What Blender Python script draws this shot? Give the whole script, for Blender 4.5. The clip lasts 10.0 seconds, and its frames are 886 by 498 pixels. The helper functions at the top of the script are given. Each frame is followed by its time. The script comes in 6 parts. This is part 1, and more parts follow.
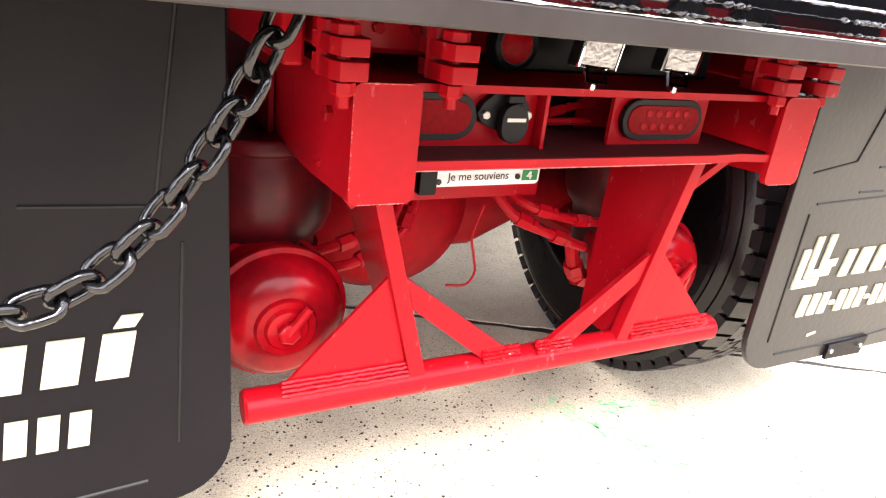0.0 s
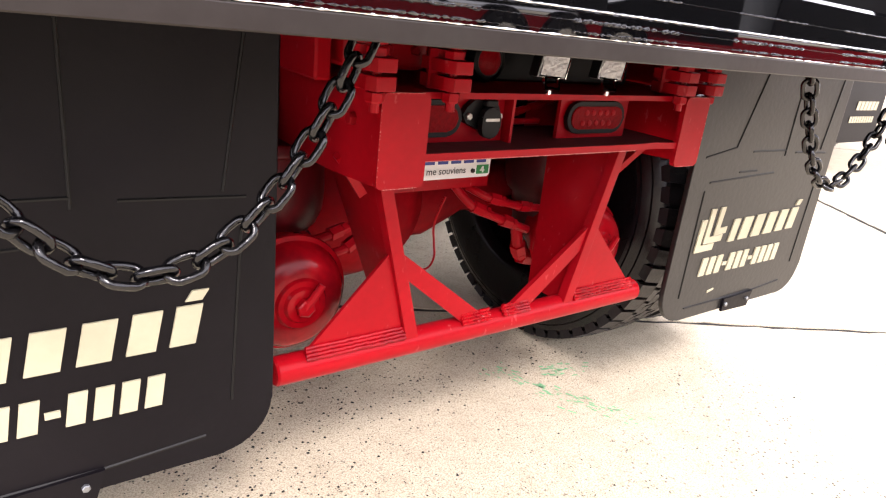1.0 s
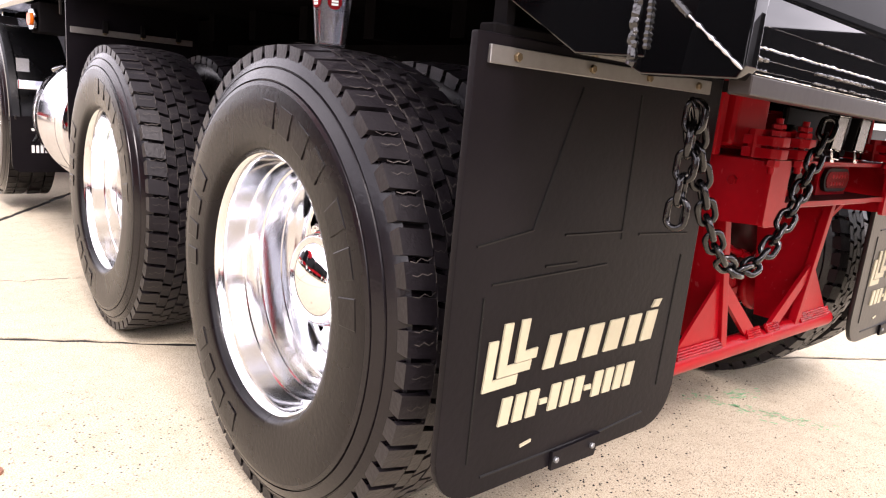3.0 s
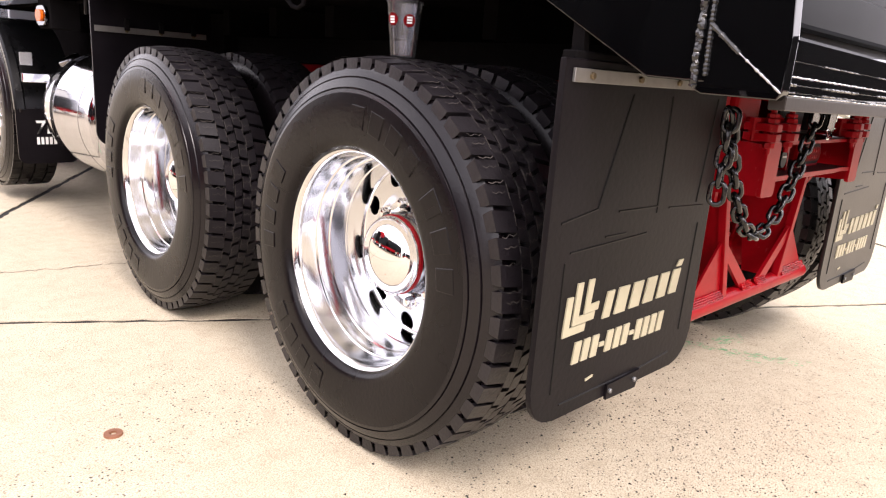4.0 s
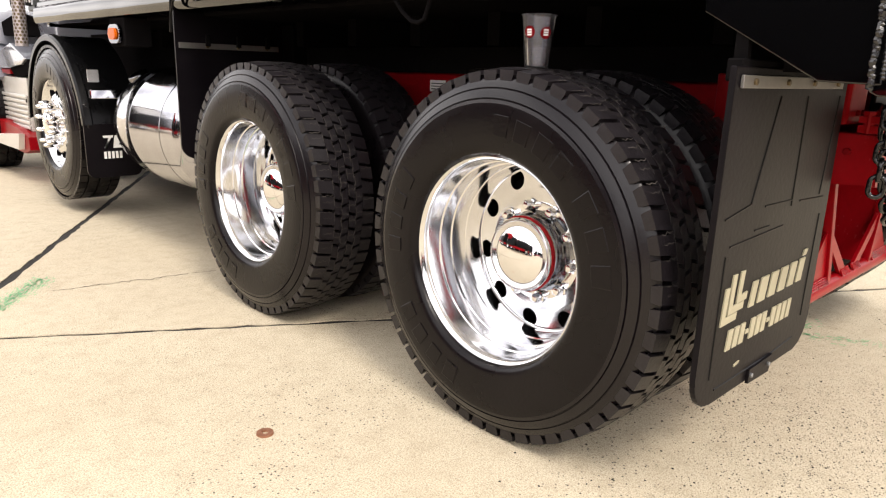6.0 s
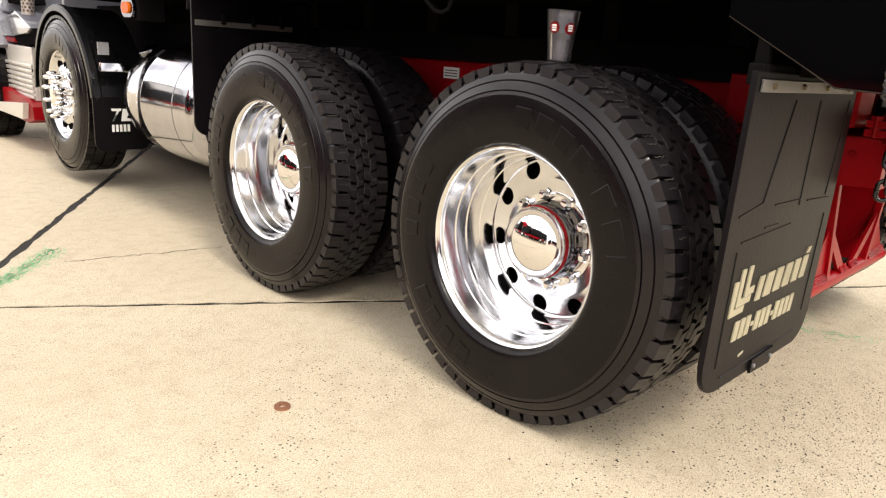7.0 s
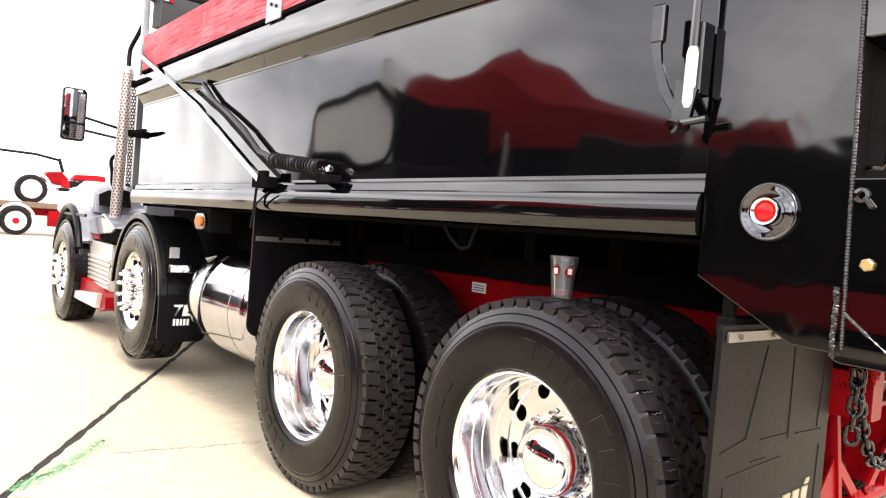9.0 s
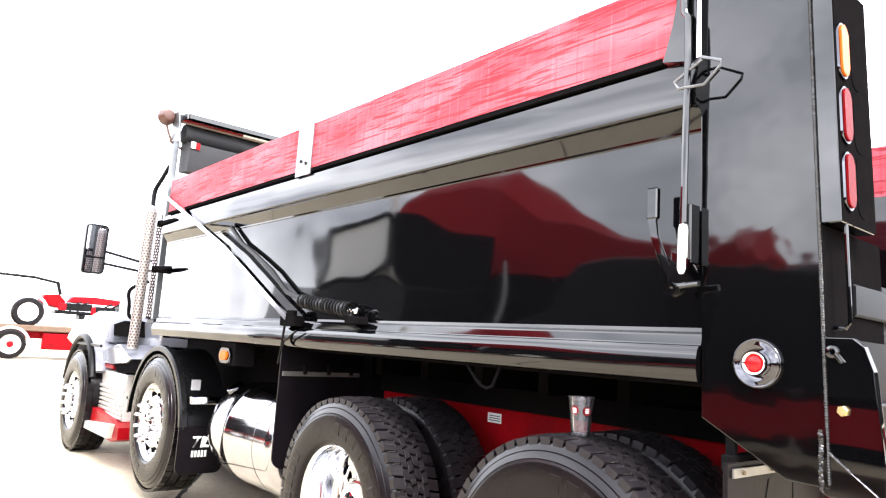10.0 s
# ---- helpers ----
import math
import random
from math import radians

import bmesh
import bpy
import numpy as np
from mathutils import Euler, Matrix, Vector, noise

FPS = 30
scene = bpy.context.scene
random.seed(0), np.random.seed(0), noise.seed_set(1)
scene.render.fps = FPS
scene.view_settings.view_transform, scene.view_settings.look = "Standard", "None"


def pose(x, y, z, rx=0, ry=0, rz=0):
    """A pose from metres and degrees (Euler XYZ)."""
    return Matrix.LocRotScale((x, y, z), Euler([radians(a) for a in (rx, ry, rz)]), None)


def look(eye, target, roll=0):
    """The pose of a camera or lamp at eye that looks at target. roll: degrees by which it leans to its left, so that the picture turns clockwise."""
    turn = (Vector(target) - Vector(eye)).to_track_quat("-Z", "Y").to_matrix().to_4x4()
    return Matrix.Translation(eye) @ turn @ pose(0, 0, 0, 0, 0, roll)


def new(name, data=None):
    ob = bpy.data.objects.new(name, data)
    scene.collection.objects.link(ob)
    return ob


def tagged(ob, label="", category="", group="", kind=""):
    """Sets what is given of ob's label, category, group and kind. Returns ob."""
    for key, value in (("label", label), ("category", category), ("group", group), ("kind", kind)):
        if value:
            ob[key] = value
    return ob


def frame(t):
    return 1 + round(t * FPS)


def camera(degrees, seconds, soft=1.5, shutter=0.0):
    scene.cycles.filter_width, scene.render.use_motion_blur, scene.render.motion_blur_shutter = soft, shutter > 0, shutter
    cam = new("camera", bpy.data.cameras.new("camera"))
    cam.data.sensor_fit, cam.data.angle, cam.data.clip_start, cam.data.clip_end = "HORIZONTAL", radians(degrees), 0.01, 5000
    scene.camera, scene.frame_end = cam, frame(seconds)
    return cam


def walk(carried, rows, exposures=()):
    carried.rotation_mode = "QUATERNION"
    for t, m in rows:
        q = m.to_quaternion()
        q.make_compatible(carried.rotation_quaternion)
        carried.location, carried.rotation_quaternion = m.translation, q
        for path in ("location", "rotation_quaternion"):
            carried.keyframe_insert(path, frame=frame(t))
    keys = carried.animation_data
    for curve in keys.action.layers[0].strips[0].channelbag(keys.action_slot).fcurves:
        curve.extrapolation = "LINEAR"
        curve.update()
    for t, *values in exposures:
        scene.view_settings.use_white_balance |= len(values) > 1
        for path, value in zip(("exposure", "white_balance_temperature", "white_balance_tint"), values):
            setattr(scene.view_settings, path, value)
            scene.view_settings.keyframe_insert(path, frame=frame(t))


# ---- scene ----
cam = camera(65.9, 10.0, 1.2)
PATH = [
    (0, (-0.661, -0.795, 1.021), (0.228, 0.834, 0.275), 6.7),
    (0.5, (-0.784, -0.822, 1.032), (0.288, 0.695, 0.291), 5.8),
    (1, (-0.915, -0.911, 1.03), (0.237, 0.575, 0.349), 6.5),
    (1.5, (-1.078, -0.955, 1.018), (0.106, 0.53, 0.391), 5.1),
    (2, (-1.339, -0.929, 1.004), (-0.017, 0.448, 0.408), 4.7),
    (2.5, (-1.563, -0.839, 0.983), (-0.357, 0.658, 0.434), 5.1),
    (3, (-1.871, -0.73, 0.959), (-0.595, 0.751, 0.535), 5.3),
    (3.2, (-1.96, -0.713, 0.961), (-0.675, 0.761, 0.538), 4.9),
    (4.3, (-2.328, -0.778, 1.033), (-0.952, 0.58, 0.521), 3.7),
    (4.5, (-2.363, -0.729, 1.037), (-0.995, 0.641, 0.536), 3.0),
    (5, (-2.417, -0.594, 1.037), (-1.064, 0.821, 0.629), 0.6),
    (5.5, (-2.499, -0.59, 1.031), (-1.153, 0.818, 0.578), 0.6),
    (7, (-2.673, -0.579, 1.054), (-1.313, 0.78, 0.501), 3.9),
    (7.5, (-2.712, -0.567, 1.068), (-1.363, 0.818, 0.557), 3.2),
    (8, (-2.754, -0.607, 1.086), (-1.404, 0.793, 0.616), 4.0),
    (8.5, (-2.754, -0.676, 1.131), (-1.408, 0.758, 0.77), 5.2),
    (9, (-2.758, -0.79, 1.224), (-1.473, 0.742, 1.177), 4.6),
    (9.5, (-2.848, -0.895, 1.314), (-1.604, 0.657, 1.522), 5.1),
    (10, (-3.067, -0.938, 1.328), (-1.792, 0.577, 1.608), 3.6),
]
walk(cam, [(t, look(eye, target, roll)) for t, eye, target, roll in PATH],
     exposures=[(0.0, 2.50, 6150, 17), (0.5, 2.12, 6200, 18), (1.0, 1.54, 6250, 21), (2.0, 1.14, 6400, 24), (3.0, 1.26, 6450, 24), (4.5, 0.88, 6550, 20), (5.5, 0.76, 6700, 15), (7.5, 0.64, 6900, 13), (8.5, 0.60, 6750, 13),
                (9.0, 1.34, 6600, 14), (9.5, 1.60, 6450, 14), (10.0, 1.90, 6150, 13)])

# ---- world and sun: bright hazy overcast ----
world = bpy.data.worlds.new("sky")
scene.world = world
world.use_nodes = True
wn, wl = world.node_tree.nodes, world.node_tree.links
wn.clear()
w_out = wn.new("ShaderNodeOutputWorld")
w_bg = wn.new("ShaderNodeBackground")
w_sky = wn.new("ShaderNodeTexSky")
w_sky.sky_type = "NISHITA"
w_sky.sun_disc = False
w_sky.sun_elevation = radians(48)
w_sky.sun_rotation = radians(197)
w_sky.dust_density = 4.0
w_mix = wn.new("ShaderNodeMix")
w_mix.data_type = "RGBA"
w_mix.inputs[0].default_value = 0.82
w_coord = wn.new("ShaderNodeTexCoord")
w_map = wn.new("ShaderNodeMapping")
w_map.inputs["Scale"].default_value = (1.0, 1.0, 2.6)
w_noise = wn.new("ShaderNodeTexNoise")
w_noise.inputs["Scale"].default_value = 2.6
w_noise.inputs["Detail"].default_value = 4
w_ramp = wn.new("ShaderNodeValToRGB")
w_ramp.color_ramp.elements[0].position = 0.35
w_ramp.color_ramp.elements[0].color = (7.5, 7.6, 8.0, 1)
w_ramp.color_ramp.elements[1].position = 0.68
w_ramp.color_ramp.elements[1].color = (20.0, 19.8, 19.5, 1)
wl.new(w_coord.outputs["Generated"], w_map.inputs["Vector"])
wl.new(w_map.outputs[0], w_noise.inputs["Vector"])
wl.new(w_noise.outputs["Fac"], w_ramp.inputs[0])
wl.new(w_sky.outputs[0], w_mix.inputs[6])
w_sep = wn.new("ShaderNodeSeparateXYZ")
w_rise = wn.new("ShaderNodeValToRGB")
w_steps = ((0.0, 1.20), (0.25, 1.35), (0.45, 1.45), (0.72, 1.10), (1.0, 1.15))
for k_, (at_, v_) in enumerate(w_steps):
    e_ = w_rise.color_ramp.elements[k_] if k_ in (0,) else (w_rise.color_ramp.elements[-1] if k_ == 4 else w_rise.color_ramp.elements.new(at_))
    e_.position = at_
    e_.color = (v_, v_, v_, 1)
w_dome = wn.new("ShaderNodeVectorMath")
w_dome.operation = "SCALE"
wl.new(w_coord.outputs["Generated"], w_sep.inputs[0])
wl.new(w_sep.outputs["Z"], w_rise.inputs[0])
wl.new(w_ramp.outputs[0], w_dome.inputs[0])
wl.new(w_rise.outputs["Color"], w_dome.inputs["Scale"])
wl.new(w_dome.outputs[0], w_mix.inputs[7])
wl.new(w_mix.outputs[2], w_bg.inputs[0])
w_bg.inputs[1].default_value = 0.10
wl.new(w_bg.outputs[0], w_out.inputs[0])
sun = new("sun", bpy.data.lights.new("sun", "SUN"))
sun.data.energy = 1.3
sun.data.angle = radians(14)
sun.data.color = (1.0, 0.95, 0.87)
sun.matrix_world = look((-4, -13, 15), (0, 0, 0))


# ---- materials ----
def material(name, colour, rough=0.5, metal=0.0, coat=0.0, scale=40.0, vary=0.12, bump=0.0, stain=0.0, stain_scale=2.5, stain_colour=(0.1, 0.09, 0.08), bump_scale=None, spec=None, emit=None, coat_ior=1.5, sheen=0.0, bump_detail=4, bump_depth=0.004):
    """A principled material with fine grain, large stains and relief in object space."""
    m = bpy.data.materials.new(name)
    m.use_nodes = True
    n, l = m.node_tree.nodes, m.node_tree.links
    p = n["Principled BSDF"]
    p.inputs["Roughness"].default_value = rough
    p.inputs["Metallic"].default_value = metal
    p.inputs["Coat Weight"].default_value = coat
    p.inputs["Coat Roughness"].default_value = 0.04
    p.inputs["Coat IOR"].default_value = coat_ior
    p.inputs["Sheen Weight"].default_value = sheen
    if spec is not None:
        p.inputs["Specular IOR Level"].default_value = spec
    c = n.new("ShaderNodeTexCoord")
    a = n.new("ShaderNodeTexNoise")
    a.inputs["Scale"].default_value = scale
    a.inputs["Detail"].default_value = 5
    l.new(c.outputs["Object"], a.inputs["Vector"])
    b = n.new("ShaderNodeTexNoise")
    b.inputs["Scale"].default_value = stain_scale
    b.inputs["Detail"].default_value = 6
    l.new(c.outputs["Object"], b.inputs["Vector"])
    hi = n.new("ShaderNodeMix")
    hi.data_type = "RGBA"
    hi.inputs[6].default_value = (*[v * (1 - vary) for v in colour], 1)
    hi.inputs[7].default_value = (*[min(1, v * (1 + vary)) for v in colour], 1)
    l.new(a.outputs["Fac"], hi.inputs[0])
    r = n.new("ShaderNodeMapRange")
    r.inputs[1].default_value, r.inputs[2].default_value = 0.45, 0.75
    r.inputs[3].default_value, r.inputs[4].default_value = 0.0, stain
    l.new(b.outputs["Fac"], r.inputs[0])
    st = n.new("ShaderNodeMix")
    st.data_type = "RGBA"
    l.new(r.outputs[0], st.inputs[0])
    l.new(hi.outputs[2], st.inputs[6])
    st.inputs[7].default_value = (*stain_colour, 1)
    l.new(st.outputs[2], p.inputs["Base Color"])
    rr = n.new("ShaderNodeMapRange")
    rr.inputs[3].default_value, rr.inputs[4].default_value = max(0.02, rough * 0.8), min(1, rough * 1.25)
    l.new(b.outputs["Fac"], rr.inputs[0])
    l.new(rr.outputs[0], p.inputs["Roughness"])
    if bump:
        k = n.new("ShaderNodeBump")
        k.inputs["Strength"].default_value = bump
        k.inputs["Distance"].default_value = bump_depth
        if bump_scale:
            d = n.new("ShaderNodeTexNoise")
            d.inputs["Scale"].default_value = bump_scale
            d.inputs["Detail"].default_value = bump_detail
            l.new(c.outputs["Object"], d.inputs["Vector"])
            l.new(d.outputs["Fac"], k.inputs["Height"])
        else:
            l.new(a.outputs["Fac"], k.inputs["Height"])
        l.new(k.outputs[0], p.inputs["Normal"])
    if emit:
        p.inputs["Emission Color"].default_value = (*emit[0], 1)
        p.inputs["Emission Strength"].default_value = emit[1]
    return m


RED = material("red_chassis_paint", (0.29, 0.0028, 0.0065), 0.30, spec=0.13, scale=60, vary=0.14, bump=0.06, stain=0.5, stain_colour=(0.12, 0.002, 0.004), bump_scale=25)
# Darker, stained copy of RED; dirt and the shade under the body share its colour.
RED_DEEP = material("dark_red_paint", (0.24, 0.003, 0.006), 0.42, spec=0.05, scale=50, vary=0.25, bump=0.1, stain=0.7, stain_colour=(0.03, 0.005, 0.006), bump_scale=20)
RED_GLOSS = material("glossy_red_enamel", (0.30, 0.0025, 0.006), 0.24, coat=0.06, spec=0.14, scale=50, vary=0.2, bump=0.05, stain=0.8, stain_colour=(0.035, 0.002, 0.004), stain_scale=12, bump_scale=25)
# Near-black red with brown mottling, far darker than the shelf lip.
RED_SHELF = material("near_black_red", (0.05, 0.008, 0.008), 0.6, spec=0.2, scale=50, vary=0.3, bump=0.15, stain=0.6, stain_colour=(0.03, 0.02, 0.016), stain_scale=8)
BLACK = material("black_gloss_paint", (0.0015, 0.0015, 0.0018), 0.015, spec=0.82, scale=8, vary=0.1, bump=0.35, bump_scale=1.4, bump_detail=0)
BLACK_PANEL = material("black_gloss_sheet", (0.0018, 0.0018, 0.0022), 0.045, spec=0.62, scale=8, vary=0.1, bump=1.0, bump_scale=1.7, bump_detail=0.8, bump_depth=0.012)
BLACK_DULL = material("dull_black_paint", (0.004, 0.004, 0.0045), 0.30, spec=0.08, scale=14, vary=0.2, bump=0.05, bump_scale=6)
BLACK_POST = material("black_gloss_post", (0.0015, 0.0015, 0.0018), 0.05, spec=0.60, scale=8, vary=0.1, bump=0.5, bump_scale=5, bump_detail=2)
WELD = material("black_painted_weld", (0.005, 0.005, 0.006), 0.2, coat=0.3, spec=0.6, scale=60, vary=0.2, bump=0.7, bump_scale=90)
STRAP = material("bright_steel_strap", (0.34, 0.33, 0.315), 0.34, metal=0.8, scale=60, vary=0.15, stain=0.4, stain_colour=(0.2, 0.18, 0.16), stain_scale=6)
BLACK_ROUGH = material("black_gloss_weld", (0.005, 0.005, 0.006), 0.1, coat=0.5, spec=0.8, scale=60, vary=0.2, bump=0.9, bump_scale=70)
SATIN = material("black_satin_steel", (0.0045, 0.0045, 0.005), 0.34, spec=0.15, scale=30, vary=0.2, bump=0.08, stain=0.4, stain_colour=(0.010, 0.009, 0.009))
# Gloss-free near-black for black parts and for sheets that stand in for shade.
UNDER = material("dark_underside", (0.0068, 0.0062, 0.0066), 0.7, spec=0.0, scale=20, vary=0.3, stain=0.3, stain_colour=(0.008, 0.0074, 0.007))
RUBBER = material("tyre_rubber", (0.0034, 0.0023, 0.0030), 0.27, spec=0.22, scale=90, vary=0.25, bump=0.14, stain=0.5, stain_colour=(0.0070, 0.0052, 0.0060), stain_scale=5)
SHOULDER = material("shiny_shoulder_rubber", (0.0050, 0.0036, 0.0048), 0.24, spec=0.34, scale=90, vary=0.25, bump=0.10, stain=0.5, stain_colour=(0.0095, 0.0074, 0.0086), stain_scale=6)
TREAD = material("tread_rubber", (0.0095, 0.0077, 0.0094), 0.40, spec=0.40, scale=120, vary=0.35, bump=0.25, stain=0.5, stain_colour=(0.023, 0.020, 0.0225), stain_scale=9)
FLAP = material("flap_rubber", (0.0042, 0.0033, 0.0045), 0.38, spec=0.12, scale=70, vary=0.2, bump=0.12, stain=0.6, stain_colour=(0.0098, 0.0080, 0.0096), stain_scale=3)
# Paler, glossier copy of FLAP; grazing sheen and a dusty tone share its colour.
FLAP_PALE = material("pale_flap_rubber", (0.0090, 0.0084, 0.0086), 0.32, spec=0.42, scale=70, vary=0.2, bump=0.12, stain=0.8, stain_colour=(0.016, 0.0145, 0.013), stain_scale=3)
WING = material("black_moulded_plastic", (0.003, 0.003, 0.0034), 0.28, spec=0.28, scale=60, vary=0.2, bump=0.06)
BELLOWS = material("overspray_on_rubber", (0.075, 0.004, 0.006), 0.34, spec=0.2, scale=40, vary=0.5, bump=0.1, stain=0.97, stain_colour=(0.007, 0.006, 0.006), stain_scale=7)
WORN = material("worn_bare_edge", (0.42, 0.12, 0.10), 0.45, scale=90, vary=0.3)
DUST = material("dust_in_grooves", (0.090, 0.080, 0.072), 0.9, spec=0.1, scale=90, vary=0.3)
GROOVE = material("black_rubber_groove", (0.003, 0.003, 0.003), 0.5, spec=0.25)
ALLOY = material("polished_aluminium", (0.82, 0.825, 0.84), 0.125, metal=1.0, scale=15, vary=0.06, bump=0.05, bump_scale=24)
STEP = material("brushed_step_aluminium", (0.66, 0.64, 0.60), 0.36, metal=0.35, scale=30, vary=0.08)
CHROME = material("chrome", (0.86, 0.86, 0.87), 0.035, metal=1.0, scale=10, vary=0.02)
STEEL = material("bare_grey_steel", (0.033, 0.0275, 0.0255), 0.38, metal=0.6, spec=0.3, scale=60, vary=0.2, bump=0.06, stain=0.5, stain_colour=(0.05, 0.045, 0.04), stain_scale=6)
GALV = material("galvanised_steel", (0.24, 0.25, 0.26), 0.3, metal=0.7, scale=45, vary=0.2, stain=0.3, stain_colour=(0.16, 0.16, 0.16))
CHAIN = material("black_enamelled_chain", (0.0020, 0.0019, 0.0024), 0.15, spec=0.5, scale=90, vary=0.3, bump=0.35, bump_scale=60, stain=0.3, stain_colour=(0.016, 0.015, 0.015), stain_scale=60)
CREAM = material("cream_paint", (0.42, 0.385, 0.265), 0.5, scale=80, vary=0.06, bump=0.05, stain=0.25, stain_colour=(0.3, 0.27, 0.2))
WHITE = material("white_paint", (0.80, 0.80, 0.78), 0.4, scale=40, vary=0.04)
SILVER = material("pale_grey_cab_paint", (0.21, 0.215, 0.245), 0.2, coat=0.8, scale=20, vary=0.05)
BLUE = material("dark_blue_print", (0.03, 0.05, 0.25), 0.5)
PRINT = material("black_print", (0.02, 0.02, 0.02), 0.5)
GREEN = material("green_sticker", (0.02, 0.22, 0.06), 0.4)
RED_LENS = material("red_lamp_lens", (0.15, 0.0014, 0.003), 0.34, spec=0.05, scale=120, vary=0.45, bump=0.3, bump_scale=140)
LED = material("red_led", (0.24, 0.0025, 0.005), 0.3, spec=0.12)
RED_LIT = material("lit_red_lens", (0.42, 0.008, 0.010), 0.2, spec=0.3, emit=((1.0, 0.02, 0.02), 0.10))
AMBER = material("amber_lens", (0.56, 0.10, 0.003), 0.28, spec=0.12, scale=150, vary=0.35, bump=0.3, bump_scale=140, emit=((1.0, 0.2, 0.01), 0.04))
CLEAR = material("clear_led_lens", (0.36, 0.36, 0.36), 0.16, metal=0.5, scale=160, vary=0.3, bump=0.45, bump_scale=110)
COPPER = material("copper_washer", (0.36, 0.17, 0.10), 0.45, metal=0.6, scale=60, vary=0.2)
GUARD = material("bright_perforated_steel", (0.50, 0.45, 0.45), 0.36, metal=0.55, scale=60, vary=0.1)
BEZEL = material("dark_bezel_chrome", (0.11, 0.11, 0.12), 0.05, metal=1.0, scale=10, vary=0.05)
BEACON = material("brown_beacon_dome", (0.11, 0.052, 0.04), 0.3, spec=0.5, scale=30, vary=0.2)
BRONZE = material("browned_bolt", (0.16, 0.12, 0.07), 0.35, metal=0.7)
BRASS = material("yellow_zinc", (0.65, 0.48, 0.22), 0.35, metal=0.8)
TANK = material("polished_tank_aluminium", (0.50, 0.50, 0.53), 0.10, metal=1.0, scale=12, vary=0.12, bump=0.05, bump_scale=10)
DARK_CHROME = material("dark_chrome", (0.42, 0.42, 0.44), 0.05, metal=1.0, scale=10, vary=0.05)
SMOKED = material("smoked_chrome", (0.22, 0.22, 0.235), 0.06, metal=1.0, scale=10, vary=0.05)
MIRROR = material("mirror_glass", (0.42, 0.42, 0.44), 0.03, metal=1.0, scale=5, vary=0.01)
GLASSY = material("dark_window", (0.02, 0.025, 0.03), 0.05, coat=1.0)
SPRAY = material("green_marking_paint", (0.20, 0.50, 0.25), 0.9, scale=120, vary=0.2)
CANVAS = material("black_tarp", (0.015, 0.015, 0.016), 0.6, scale=60, vary=0.25, bump=0.3, bump_scale=15)
TENT = material("red_canopy", (0.30, 0.005, 0.010), 0.7, spec=0.1, scale=15, vary=0.15)


def chipped(m, amount=0.55, scale=26.0, colour=(0.62, 0.30, 0.28)):
    """Small pale chips and scratches over a painted material."""
    n, l = m.node_tree.nodes, m.node_tree.links
    p = n["Principled BSDF"]
    src = p.inputs["Base Color"].links[0].from_socket
    c = n.new("ShaderNodeTexCoord")
    mp = n.new("ShaderNodeMapping")
    mp.inputs["Scale"].default_value = (1.0, 1.0, 0.45)
    t = n.new("ShaderNodeTexNoise")
    t.inputs["Scale"].default_value, t.inputs["Detail"].default_value = scale, 8
    l.new(c.outputs["Object"], mp.inputs[0])
    l.new(mp.outputs[0], t.inputs["Vector"])
    r = n.new("ShaderNodeMapRange")
    r.inputs[1].default_value, r.inputs[2].default_value, r.inputs[4].default_value = 0.66, 0.70, amount
    l.new(t.outputs["Fac"], r.inputs[0])
    x = n.new("ShaderNodeMix")
    x.data_type = "RGBA"
    l.new(r.outputs[0], x.inputs[0])
    l.new(src, x.inputs[6])
    x.inputs[7].default_value = (*colour, 1)
    l.new(x.outputs[2], p.inputs["Base Color"])


chipped(RED, 0.22, 70.0, (0.5, 0.16, 0.15))


